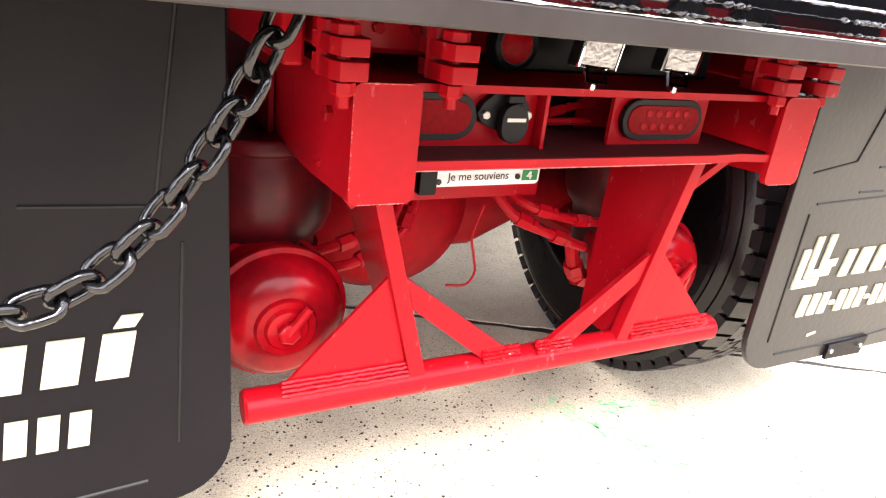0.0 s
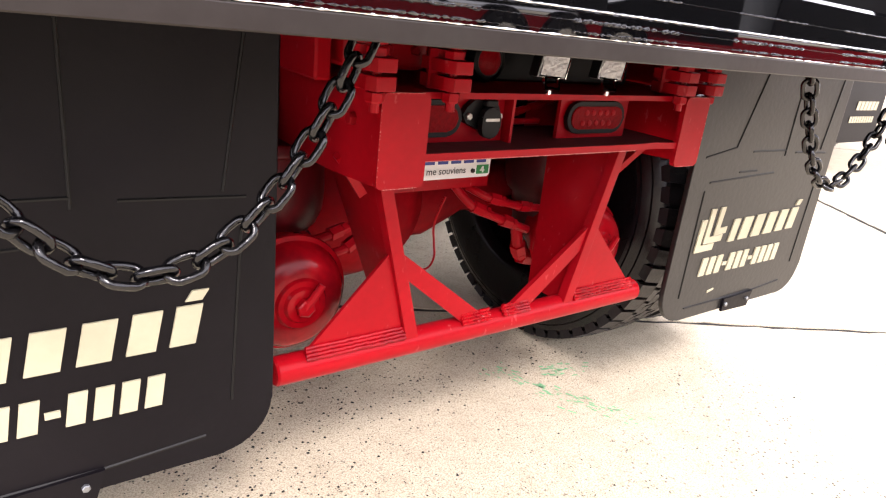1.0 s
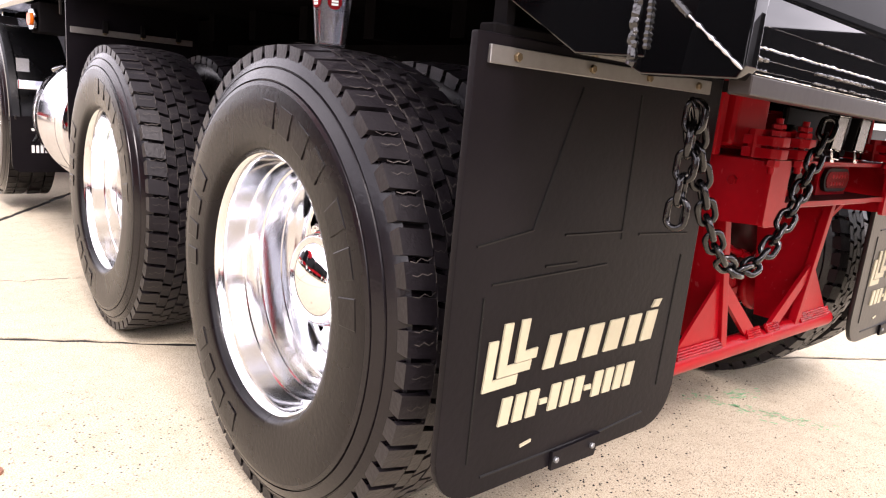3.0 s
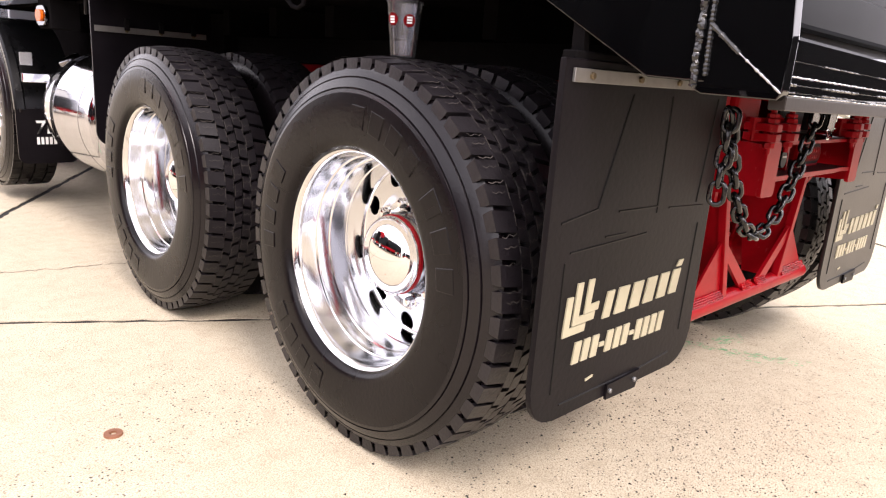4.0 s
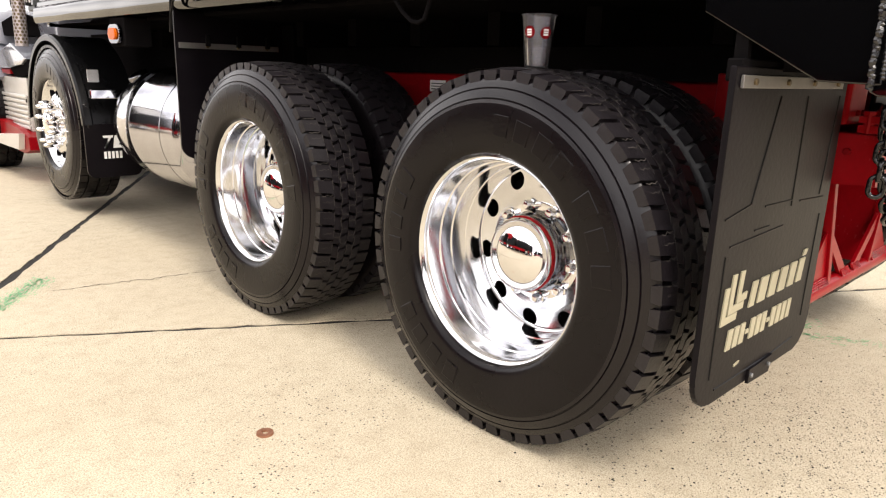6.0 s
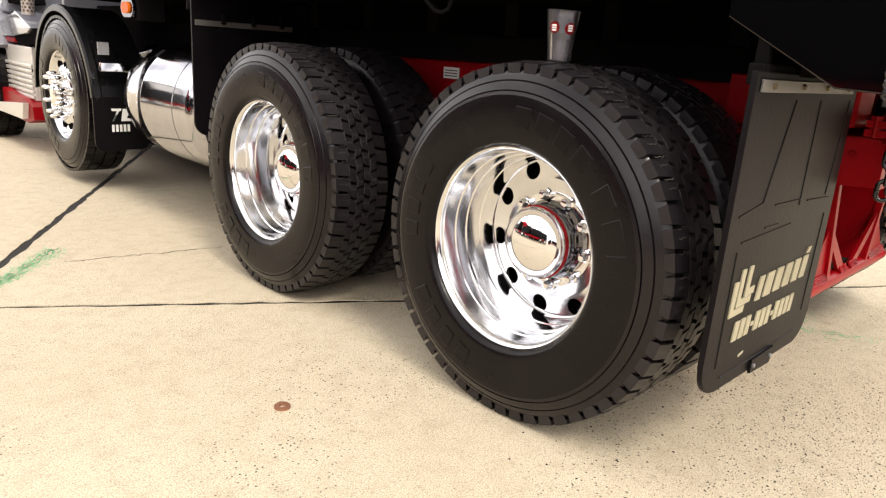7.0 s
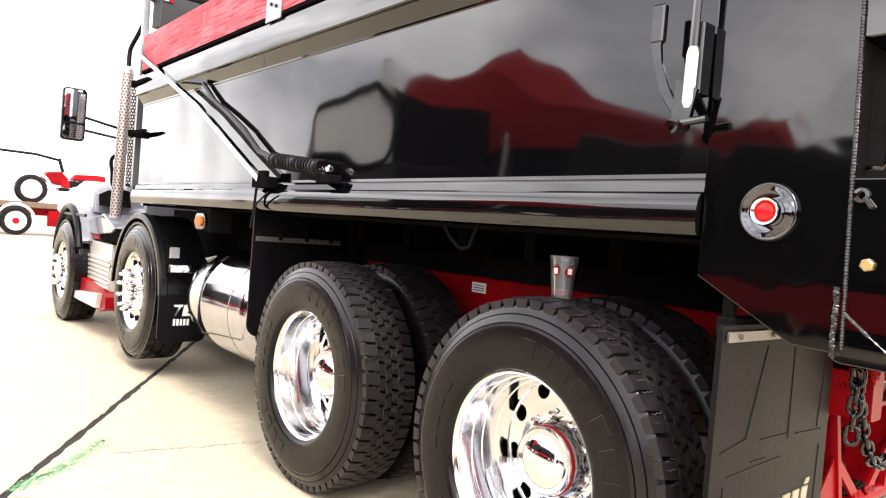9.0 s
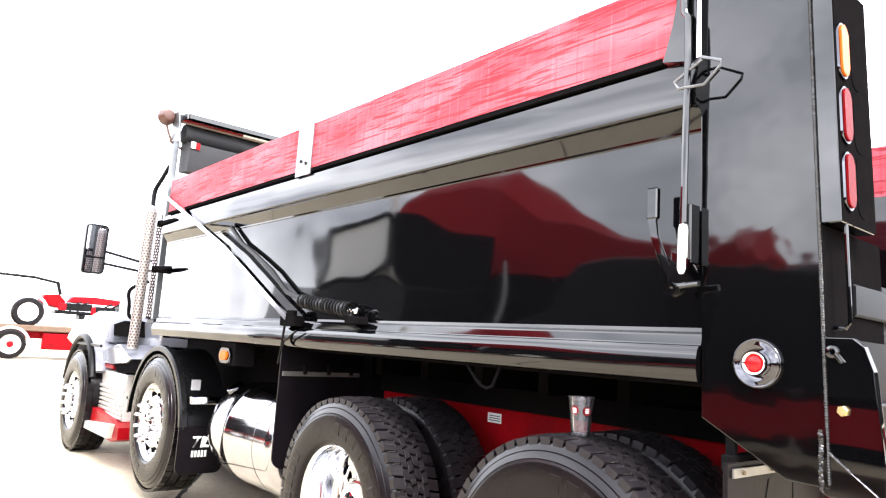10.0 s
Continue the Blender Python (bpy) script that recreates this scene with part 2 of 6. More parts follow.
def concrete():
    """Pale tan concrete with sand grain, stains and black specks."""
    m = bpy.data.materials.new("weathered_concrete")
    m.use_nodes = True
    n, l = m.node_tree.nodes, m.node_tree.links
    p = n["Principled BSDF"]
    p.inputs["Roughness"].default_value = 0.85
    c = n.new("ShaderNodeTexCoord")

    def noise_tex(scale, detail=6):
        t = n.new("ShaderNodeTexNoise")
        t.inputs["Scale"].default_value, t.inputs["Detail"].default_value = scale, detail
        l.new(c.outputs["Object"], t.inputs["Vector"])
        return t.outputs["Fac"]

    def blend(fac, low, high, amount, base, colour):
        r = n.new("ShaderNodeMapRange")
        r.inputs[1].default_value, r.inputs[2].default_value, r.inputs[4].default_value = low, high, amount
        l.new(fac, r.inputs[0])
        x = n.new("ShaderNodeMix")
        x.data_type = "RGBA"
        l.new(r.outputs[0], x.inputs[0])
        if isinstance(base, tuple):
            x.inputs[6].default_value = (*base, 1)
        else:
            l.new(base, x.inputs[6])
        x.inputs[7].default_value = (*colour, 1)
        return x.outputs[2]

    col = blend(noise_tex(1.1), 0.35, 0.7, 0.8, (0.665, 0.590, 0.435), (0.595, 0.515, 0.370))
    col = blend(noise_tex(14), 0.45, 0.7, 0.42, col, (0.43, 0.355, 0.24))
    col = blend(noise_tex(75, 5), 0.54, 0.66, 0.40, col, (0.32, 0.25, 0.165))
    col = blend(noise_tex(240, 5), 0.44, 0.66, 0.75, col, (0.27, 0.21, 0.145))
    col = blend(noise_tex(420, 3), 0.60, 0.68, 0.55, col, (0.10, 0.082, 0.062))
    col = blend(noise_tex(230, 2), 0.60, 0.72, 0.5, col, (0.60, 0.54, 0.43))
    v = n.new("ShaderNodeTexVoronoi")
    v.inputs["Scale"].default_value = 60
    l.new(c.outputs["Object"], v.inputs["Vector"])
    r = n.new("ShaderNodeMapRange")
    r.inputs[1].default_value, r.inputs[2].default_value, r.inputs[3].default_value, r.inputs[4].default_value = 0.12, 0.22, 1.0, 0.0
    l.new(v.outputs["Distance"], r.inputs[0])
    patch = noise_tex(1.7)
    r2 = n.new("ShaderNodeMapRange")
    r2.inputs[1].default_value, r2.inputs[2].default_value = 0.44, 0.60
    l.new(patch, r2.inputs[0])
    mul = n.new("ShaderNodeMath")
    mul.operation = "MULTIPLY"
    l.new(r.outputs[0], mul.inputs[0])
    l.new(r2.outputs[0], mul.inputs[1])
    x = n.new("ShaderNodeMix")
    x.data_type = "RGBA"
    l.new(mul.outputs[0], x.inputs[0])
    l.new(col, x.inputs[6])
    x.inputs[7].default_value = (0.05, 0.043, 0.035, 1)
    l.new(x.outputs[2], p.inputs["Base Color"])
    k = n.new("ShaderNodeBump")
    k.inputs["Strength"].default_value, k.inputs["Distance"].default_value = 0.6, 0.005
    l.new(noise_tex(150, 4), k.inputs["Height"])
    l.new(k.outputs[0], p.inputs["Normal"])
    return m


CONCRETE = concrete()
JOINT = material("dark_joint_filler", (0.014, 0.012, 0.010), 0.9, scale=60, vary=0.4, bump=0.6)


def wood():
    """Red-stained rough sawn plank: long grain lines, saw marks and worn pale patches."""
    m = material("red_painted_plank", (0.48, 0.022, 0.035), 0.6, scale=30, vary=0.12, spec=0.3)
    n, l = m.node_tree.nodes, m.node_tree.links
    p = n["Principled BSDF"]
    c = n.new("ShaderNodeTexCoord")

    def layer(size, low, high, a, b, detail=6, warp=0.0):
        mp = n.new("ShaderNodeMapping")
        mp.inputs["Scale"].default_value = size
        t = n.new("ShaderNodeTexNoise")
        t.inputs["Scale"].default_value, t.inputs["Detail"].default_value, t.inputs["Distortion"].default_value = 1.0, detail, warp
        l.new(c.outputs["Object"], mp.inputs[0])
        l.new(mp.outputs[0], t.inputs["Vector"])
        r = n.new("ShaderNodeMapRange")
        for k, v in enumerate((low, high, a, b)):
            r.inputs[k + 1].default_value = v
        l.new(t.outputs["Fac"], r.inputs[0])
        return r.outputs[0]

    def mixed(fac, base, colour):
        x = n.new("ShaderNodeMix")
        x.data_type = "RGBA"
        l.new(fac, x.inputs[0])
        if isinstance(base, tuple):
            x.inputs[6].default_value = base
        else:
            l.new(base, x.inputs[6])
        x.inputs[7].default_value = colour
        return x.outputs[2]

    grain = layer((4, 3.2, 52), 0.51, 0.60, 0.0, 0.85, 8, 1.0)
    col = mixed(layer((2, 2.2, 7), 0.40, 0.66, 0.0, 0.8), (0.46, 0.04, 0.058, 1), (0.64, 0.15, 0.18, 1))
    col = mixed(layer((6, 42, 2.2), 0.50, 0.66, 0.0, 0.28, 3), col, (0.36, 0.014, 0.026, 1))
    col = mixed(layer((5, 60, 1.4), 0.58, 0.68, 0.0, 0.22, 2), col, (0.66, 0.22, 0.25, 1))
    col = mixed(grain, col, (0.26, 0.006, 0.014, 1))
    l.new(col, p.inputs["Base Color"])
    k = n.new("ShaderNodeBump")
    k.invert = True
    k.inputs["Strength"].default_value, k.inputs["Distance"].default_value = 0.5, 0.004
    l.new(grain, k.inputs["Height"])
    l.new(k.outputs[0], p.inputs["Normal"])
    return m


PLANK = wood()


# ---- mesh helpers ----
def part(name, bm, mat, parent=None, label="", sharp=32, kind=""):
    """Links a bmesh as one mesh object, under a thing or a part where one is given."""
    me = bpy.data.meshes.new(name)
    bmesh.ops.recalc_face_normals(bm, faces=bm.faces)
    bm.to_mesh(me)
    bm.free()
    me.materials.append(mat)
    me.shade_smooth()
    me.set_sharp_from_angle(angle=radians(sharp))
    ob = new(name, me)
    if 6 < len(me.polygons) < 500:
        wn_ = ob.modifiers.new("flat_shading", "WEIGHTED_NORMAL")
        wn_.keep_sharp = True
    if parent:
        if parent.parent and parent.parent.parent:
            parent = parent.parent  # thing, part, sub-part, no deeper
        ob.parent = parent
        if parent.type != "EMPTY" or parent.matrix_basis != Matrix():
            ob.matrix_parent_inverse = parent.matrix_basis.inverted()
    return tagged(ob, label=label, kind=kind)


def share(name, ob, m, parent):
    """Another object on the same mesh, at the pose m."""
    o = new(name, ob.data)
    o.parent = parent
    o.matrix_parent_inverse = parent.matrix_basis.inverted()
    o.matrix_basis = m
    return o


def thing(name, label, category, m=None, group="", kind=""):
    ob = new(name)
    ob.empty_display_size = 0.1
    if m is not None:
        ob.matrix_basis = m
    return tagged(ob, label, category, group, kind)


def bx(bm, x0, x1, y0, y1, z0, z1, bev=0.0, seg=2):
    v = [bm.verts.new((x, y, z)) for z in (z0, z1) for y in (y0, y1) for x in (x0, x1)]
    f = [bm.faces.new([v[i] for i in q]) for q in ((0, 2, 3, 1), (4, 5, 7, 6), (0, 1, 5, 4), (2, 6, 7, 3), (0, 4, 6, 2), (1, 3, 7, 5))]
    if bev:
        bmesh.ops.bevel(bm, geom=list({e for g in f for e in g.edges}), offset=bev, segments=seg, affect="EDGES", profile=0.6)
    return v


def prism(bm, poly, plane, d0, d1, bev=0.0):
    """A flat outline, given in the plane xz, yz or xy, between two depths along the third axis."""
    put = {"xz": lambda a, b, d: (a, d, b), "yz": lambda a, b, d: (d, a, b), "xy": lambda a, b, d: (a, b, d)}[plane]
    lo = [bm.verts.new(put(a, b, d0)) for a, b in poly]
    hi = [bm.verts.new(put(a, b, d1)) for a, b in poly]
    k = len(poly)
    f = [bm.faces.new(lo), bm.faces.new(hi[::-1])]
    f += [bm.faces.new((lo[i], lo[(i + 1) % k], hi[(i + 1) % k], hi[i])) for i in range(k)]
    if bev:
        bmesh.ops.bevel(bm, geom=list({e for g in f for e in g.edges}), offset=bev, segments=2, affect="EDGES", profile=0.6)


def rounded(x0, x1, z0, z1, r, n=6, corners=(1, 1, 1, 1)):
    """A rectangle's outline with rounded corners: lower left, lower right, upper right, upper left."""
    out = []
    for (cx, cz, a0), on in zip(((x0, z0, 180), (x1, z0, 270), (x1, z1, 0), (x0, z1, 90)), corners):
        if not on:
            out.append((cx, cz))
            continue
        ox, oz = (cx + r if cx == x0 else cx - r), (cz + r if cz == z0 else cz - r)
        out += [(ox + r * math.cos(radians(a0 + 90 * i / n)), oz + r * math.sin(radians(a0 + 90 * i / n))) for i in range(n + 1)]
    return out


def sweep(bm, pts, r, n=10, closed=False, caps=True):
    """A tube along points; r may be one radius or one for each point."""
    pts = [Vector(p) for p in pts]
    k = len(pts)
    rs = r if isinstance(r, (list, tuple)) else [r] * k
    rings, side = [], None
    for i, p in enumerate(pts):
        a, b = pts[(i - 1) % k if closed else max(i - 1, 0)], pts[(i + 1) % k if closed else min(i + 1, k - 1)]
        d = (b - a).normalized()
        if side is None:
            side = d.orthogonal().normalized()
        side = (side - d * side.dot(d)).normalized()
        up = d.cross(side)
        rings.append([bm.verts.new(p + rs[i] * (math.cos(math.tau * j / n) * side + math.sin(math.tau * j / n) * up)) for j in range(n)])
    for i in range(k if closed else k - 1):
        a, b = rings[i], rings[(i + 1) % k]
        for j in range(n):
            bm.faces.new((a[j], a[(j + 1) % n], b[(j + 1) % n], b[j]))
    if caps and not closed:
        bm.faces.new(rings[0][::-1])
        bm.faces.new(rings[-1])


def lathe(bm, profile, centre, n=64, axis="x", closed=False):
    """Turns a profile of (radius, along) round an axis through centre; the ends are closed where the radius is 0."""
    cx, cy, cz = centre
    rings = []
    for r, h in profile:
        ring = []
        for j in range(1 if r < 1e-6 else n):
            a = math.tau * j / n
            u, w = r * math.cos(a), r * math.sin(a)
            ring.append(bm.verts.new({"x": (cx + h, cy + u, cz + w), "y": (cx + u, cy + h, cz + w), "z": (cx + u, cy + w, cz + h)}[axis]))
        rings.append(ring)
    pairs = list(zip(rings, rings[1:])) + ([(rings[-1], rings[0])] if closed else [])
    for a, b in pairs:
        for j in range(n):
            q = [a[j % len(a)], a[(j + 1) % len(a)], b[(j + 1) % len(b)], b[j % len(b)]]
            q = [v for i, v in enumerate(q) if v not in q[:i]]
            if len(q) > 2:
                bm.faces.new(q)


def hexbolt(bm, p, axis, r, h):
    """A hexagon head or nut at p, standing h out along the axis vector."""
    p, d = Vector(p), Vector(axis).normalized()
    sweep(bm, [p, p + d * h * 0.8, p + d * h], [r, r, r * 0.8], n=6)


def smooth(pts, n=6):
    """More points on a soft curve through the given ones."""
    pts = [Vector(p) for p in pts]
    out = []
    for i in range(len(pts) - 1):
        a, b, c, d = pts[max(i - 1, 0)], pts[i], pts[i + 1], pts[min(i + 2, len(pts) - 1)]
        for k in range(n):
            t = k / n
            out.append(0.5 * (2 * b + (c - a) * t + (2 * a - 5 * b + 4 * c - d) * t * t + (3 * b - a - 3 * c + d) * t ** 3))
    return out + [pts[-1]]


def fresh():
    return bmesh.new()

# ---- ground: slabs with filled joints ----
J1 = Vector((-2.30, 2.43, 0))
U = Vector((0.855, -0.519, 0)).normalized()
V = Vector((-U.y, U.x, 0))
bm = fresh()
for a, b in ((-400, 400),):
    vs = [bm.verts.new((x, y, -0.004)) for x, y in ((a, a), (b, a), (b, b), (a, b))]
    bm.faces.new(vs)
ground = tagged(part("ground", bm, JOINT), "dark filler and earth under the concrete slabs", "ground", kind="structure")
pavement = thing("pavement", "pale tan weathered concrete slabs with dark open joints", "pavement", kind="structure")
SLAB_U, SLAB_V, GAP = 6.0, 4.6, 0.026


def slab(i, j):
    bm = fresh()
    rng = random.Random(i * 71 + j)
    e = []
    cs = [(i * SLAB_U, j * SLAB_V), ((i + 1) * SLAB_U, j * SLAB_V), ((i + 1) * SLAB_U, (j + 1) * SLAB_V), (i * SLAB_U, (j + 1) * SLAB_V)]
    inw = [(1, 1), (-1, 1), (-1, -1), (1, -1)]
    for k in range(4):
        (u0, v0), (u1, v1) = cs[k], cs[(k + 1) % 4]
        (a0, b0), (a1, b1) = inw[k], inw[(k + 1) % 4]
        steps = 90 if abs(i) < 3 and abs(j) < 3 else 2
        for s in range(steps):
            f = s / steps
            wob = rng.gauss(0, 0.0042) if s else 0
            u = u0 + (u1 - u0) * f + GAP * 1.55 * (a0 + (a1 - a0) * f) * 0.5 + (wob if k % 2 else 0)
            v = v0 + (v1 - v0) * f + GAP * (b0 + (b1 - b0) * f) * 0.5 + (wob if k % 2 == 0 else 0)
            v += 0.037 * min(max(0.0, u - 1.9), 4.5) * max(0.0, 1 - abs(v) / 15)
            e.append(J1 + U * u + V * v)
    top = [bm.verts.new(p) for p in e]
    low = [bm.verts.new(p - Vector((0, 0, 0.0295))) for p in e]
    bm.faces.new(top)
    for k in range(len(e)):
        bm.faces.new((top[k], low[k], low[(k + 1) % len(e)], top[(k + 1) % len(e)]))
    return part("slab", bm, CONCRETE, pavement)


for i in range(-4, 5):
    for j in range(-4, 5):
        slab(i, j)
bm = fresh()
SU, SV = SLAB_U, SLAB_V
for u0, u1, v0, v1 in ((-60 * SU, 60 * SU, 5 * SV, 60 * SV), (-60 * SU, 60 * SU, -60 * SV, -4 * SV), (-60 * SU, -4 * SU, -4 * SV, 5 * SV), (5 * SU, 60 * SU, -4 * SV, 5 * SV)):
    bm.faces.new([bm.verts.new(J1 + U * u + V * v) for u, v in ((u0, v0), (u1, v0), (u1, v1), (u0, v1))])
part("far_pavement", bm, CONCRETE, pavement)

# ---- the dump truck ----
truck = thing("dump_truck", "black dump truck with a red chassis and polished wheels on concrete", "truck")
AXLE_1, AXLE_2, AXLE_3, AXLE_4 = 0.632, 1.990, 4.72, 7.25
LIFT_Z = 0.596  # the third axle is drawn up off the ground
R_T, HUB_Z = 0.526, 0.522


def tyre_profile(w, r, rim):
    """Half-closed section of a truck tyre: outside, over the crown, inside; (radius, along)."""
    h = w / 2
    return [(rim, -h + 0.030), (rim + 0.004, -h + 0.008), (rim + 0.010, -h - 0.003), (rim + 0.018, -h - 0.0085), (rim + 0.030, -h - 0.0115), (rim + 0.060, -h - 0.0135), (rim + 0.090, -h - 0.0150), (r - 0.115, -h - 0.0150),
            (r - 0.092, -h - 0.0120), (r - 0.083, -h - 0.0095), (r - 0.0815, -h - 0.0045), (r - 0.080, -h - 0.0045), (r - 0.0785, -h - 0.0080), (r - 0.066, -h - 0.0025), (r - 0.056, -h + 0.003),
            (r - 0.0545, -h + 0.008), (r - 0.053, -h + 0.008), (r - 0.0515, -h + 0.0055), (r - 0.040, -h + 0.0115), (r - 0.030, -h + 0.0175), (r - 0.022, -h + 0.024), (r - 0.016, -h + 0.032),
            (r - 0.016, h - 0.032), (r - 0.030, h - 0.021), (r - 0.056, h - 0.010), (r - 0.085, h - 0.002), (r - 0.115, h + 0.003), (rim + 0.05, h - 0.003), (rim, h - 0.028)]


def tread_blocks(bm, w, r, centre, side, drive=True):
    """Lugs round the crown: long shoulder lugs and three staggered rows of small blocks."""
    cx, cy, cz = centre
    h = w / 2
    pitch = 56 if drive else 50
    rows = []
    if drive:
        for s in (-1, 1):
            rows.append((s * (h - 0.016), s * (h - 0.0745), 0.79, 0.0 if s < 0 else 0.5, 0.034))
        rows += [(-0.0640, -0.0340, 0.80, 0.42, 0.0), (-0.0315, -0.0014, 0.80, 0.92, 0.0), (0.0014, 0.0315, 0.80, 0.42, 0.0), (0.0340, 0.0640, 0.80, 0.92, 0.0)]
    else:
        rows += [(-h + 0.015, -h + 0.065, 0.9, 0, 0.0), (-h + 0.075, -0.012, 0.94, 0, 0), (0.004, h - 0.075, 0.94, 0, 0), (h - 0.065, h - 0.015, 0.9, 0, 0)]
    rng = random.Random(5)
    for a, b, fill, off, drop in rows:
        for k in range(pitch):
            t0 = math.tau * (k + off) / pitch
            dt = math.tau / pitch * fill
            lean = math.tau / pitch * 0.16 * (1 if round(off * 100) in (0, 42) else -1) if drive else 0
            vs = []
            for rr, shrink in ((r - 0.0185, 0.0), (r + rng.uniform(-0.001, 0.001), 0.0018)):
                for x, t in ((a, t0), (b, t0 + lean), (b, t0 + lean + dt), (a, t0 + dt)):
                    out = x == a and drop
                    q = rr - (0.007 if out and rr > r - 0.01 else 0)
                    vs.append(bm.verts.new((cx + x * side, cy + q * math.cos(t), cz + q * math.sin(t))))
            if drop:
                # the lug's flank runs down the shoulder
                ex = a * 1.01
                fl = [bm.verts.new((cx + ex * side, cy + (r - drop) * math.cos(t), cz + (r - drop) * math.sin(t))) for t in (t0 + dt * 0.06, t0 + dt * 0.94)]
                bm.faces.new((vs[4], vs[7], fl[1], fl[0]))
                bm.faces.new((vs[4], fl[0], vs[0]))
                bm.faces.new((vs[7], vs[3], fl[1]))
            for q in ((4, 5, 6, 7), (0, 1, 5, 4), (1, 2, 6, 5), (2, 3, 7, 6), (3, 0, 4, 7)):
                bm.faces.new([vs[i] for i in q])


def sipes(bm, w, r, centre, side):
    """Thin dusty zigzag cuts across the lugs and dust along the worn block edges."""
    cx, cy, cz = centre
    h, pitch = w / 2, 56
    rng = random.Random(9)

    def line(pts, wd, across):
        q = []
        for s in (-1, 1):
            q.append([])
            for x, t in pts:
                x2, t2 = (x, t + s * wd / r) if across else (x + s * wd, t)
                q[-1].append(bm.verts.new((cx + x2 * side, cy + (r + 0.0013) * math.cos(t2), cz + (r + 0.0013) * math.sin(t2))))
        for i in range(len(pts) - 1):
            bm.faces.new((q[0][i], q[0][i + 1], q[1][i + 1], q[1][i]))
    for a, b, off in ((-h + 0.022, -h + 0.070, 0.03), (-h + 0.024, -h + 0.066, 0.43), (-0.062, -0.036, 0.80), (-0.030, -0.003, 0.32), (0.003, 0.030, 0.80), (0.036, 0.062, 0.32), (h - 0.022, h - 0.070, 0.53)):
        for k in range(pitch):
            if rng.random() < 0.2:
                continue
            t0 = math.tau * (k + off) / pitch
            line([(a + (b - a) * i / 4, t0 + (0.005 if i % 2 else -0.005) + rng.uniform(-0.003, 0.003)) for i in range(5)], rng.uniform(0.0004, 0.0011), True)
    for x, off in ((-0.0352, 0.50), (-0.0302, 0.98), (0.0028, 0.50), (0.0302, 0.50), (0.0352, 0.98), (-0.0660, 0.10)):
        for k in range(pitch):
            t0 = math.tau * (k + off) / pitch
            line([(x + rng.uniform(-0.001, 0.001), t0 + math.tau / pitch * 0.6 * i / 4) for i in range(5)], rng.uniform(0.0003, 0.0010), False)


def sidewall_marks(parent, r_mid, height, spans, x, centre, side):
    """Low raised bars along the sidewall, where worn lettering stands."""
    cx, cy, cz = centre
    half = height / 2
    for a0, count, pitch_deg, wdeg in spans:
        for k in range(count):
            t0, t1 = radians(a0 + k * pitch_deg), radians(a0 + k * pitch_deg + 0.8 * wdeg)
            bm = fresh()
            loops = []
            for d, m in ((0.002, 0.0), (-0.0016, 0.0), (-0.0026, 0.0016)):
                loops.append([bm.verts.new((cx + (x + d) * side, cy + rr * math.cos(a), cz + rr * math.sin(a)))
                              for rr, a in ((r_mid - half + m, t0 + m / r_mid), (r_mid + half - m, t0 + m / r_mid), (r_mid + half - m, t1 - m / r_mid), (r_mid - half + m, t1 - m / r_mid))])
            for p, q in zip(loops, loops[1:]):
                for j in range(4):
                    bm.faces.new((p[j], p[(j + 1) % 4], q[(j + 1) % 4], q[j]))
            bm.faces.new(loops[-1])
            part("sidewall_mark", bm, RUBBER, parent)


def make_tyre(parent, centre, side, w=0.279, r=R_T, rim=0.292, drive=True, marks=True):
    bm = fresh()
    prof = [(a, b * side) for a, b in tyre_profile(w, r, rim)]
    lathe(bm, prof[:9], centre, n=96)
    lathe(bm, prof[21:], centre, n=96)
    if marks:
        sidewall_marks(parent, rim + 0.088, 0.056, ((92, 4, 11, 9.0), (142, 3, 13, 10.5), (-6, 4, 11, 8.5), (284, 4, 12, 9.5)), -w / 2 - 0.0140, centre, side)
    part("tyre", bm, RUBBER, parent, "black rubber tyre with raised sidewall marks", sharp=40)
    bm = fresh()
    lathe(bm, prof[8:22], centre, n=96)
    part("shoulder", bm, SHOULDER, parent, "smooth shiny tyre shoulder", sharp=40)
    bm = fresh()
    tread_blocks(bm, w, r, centre, side, drive)
    part("tread", bm, TREAD if drive else RUBBER, parent, "chunky lugged tread")
    if drive and side > 0:
        bm = fresh()
        sipes(bm, w, r, centre, side)
        part("sipe", bm, DUST, parent, "pale dust in the tread cuts", kind="stuff")


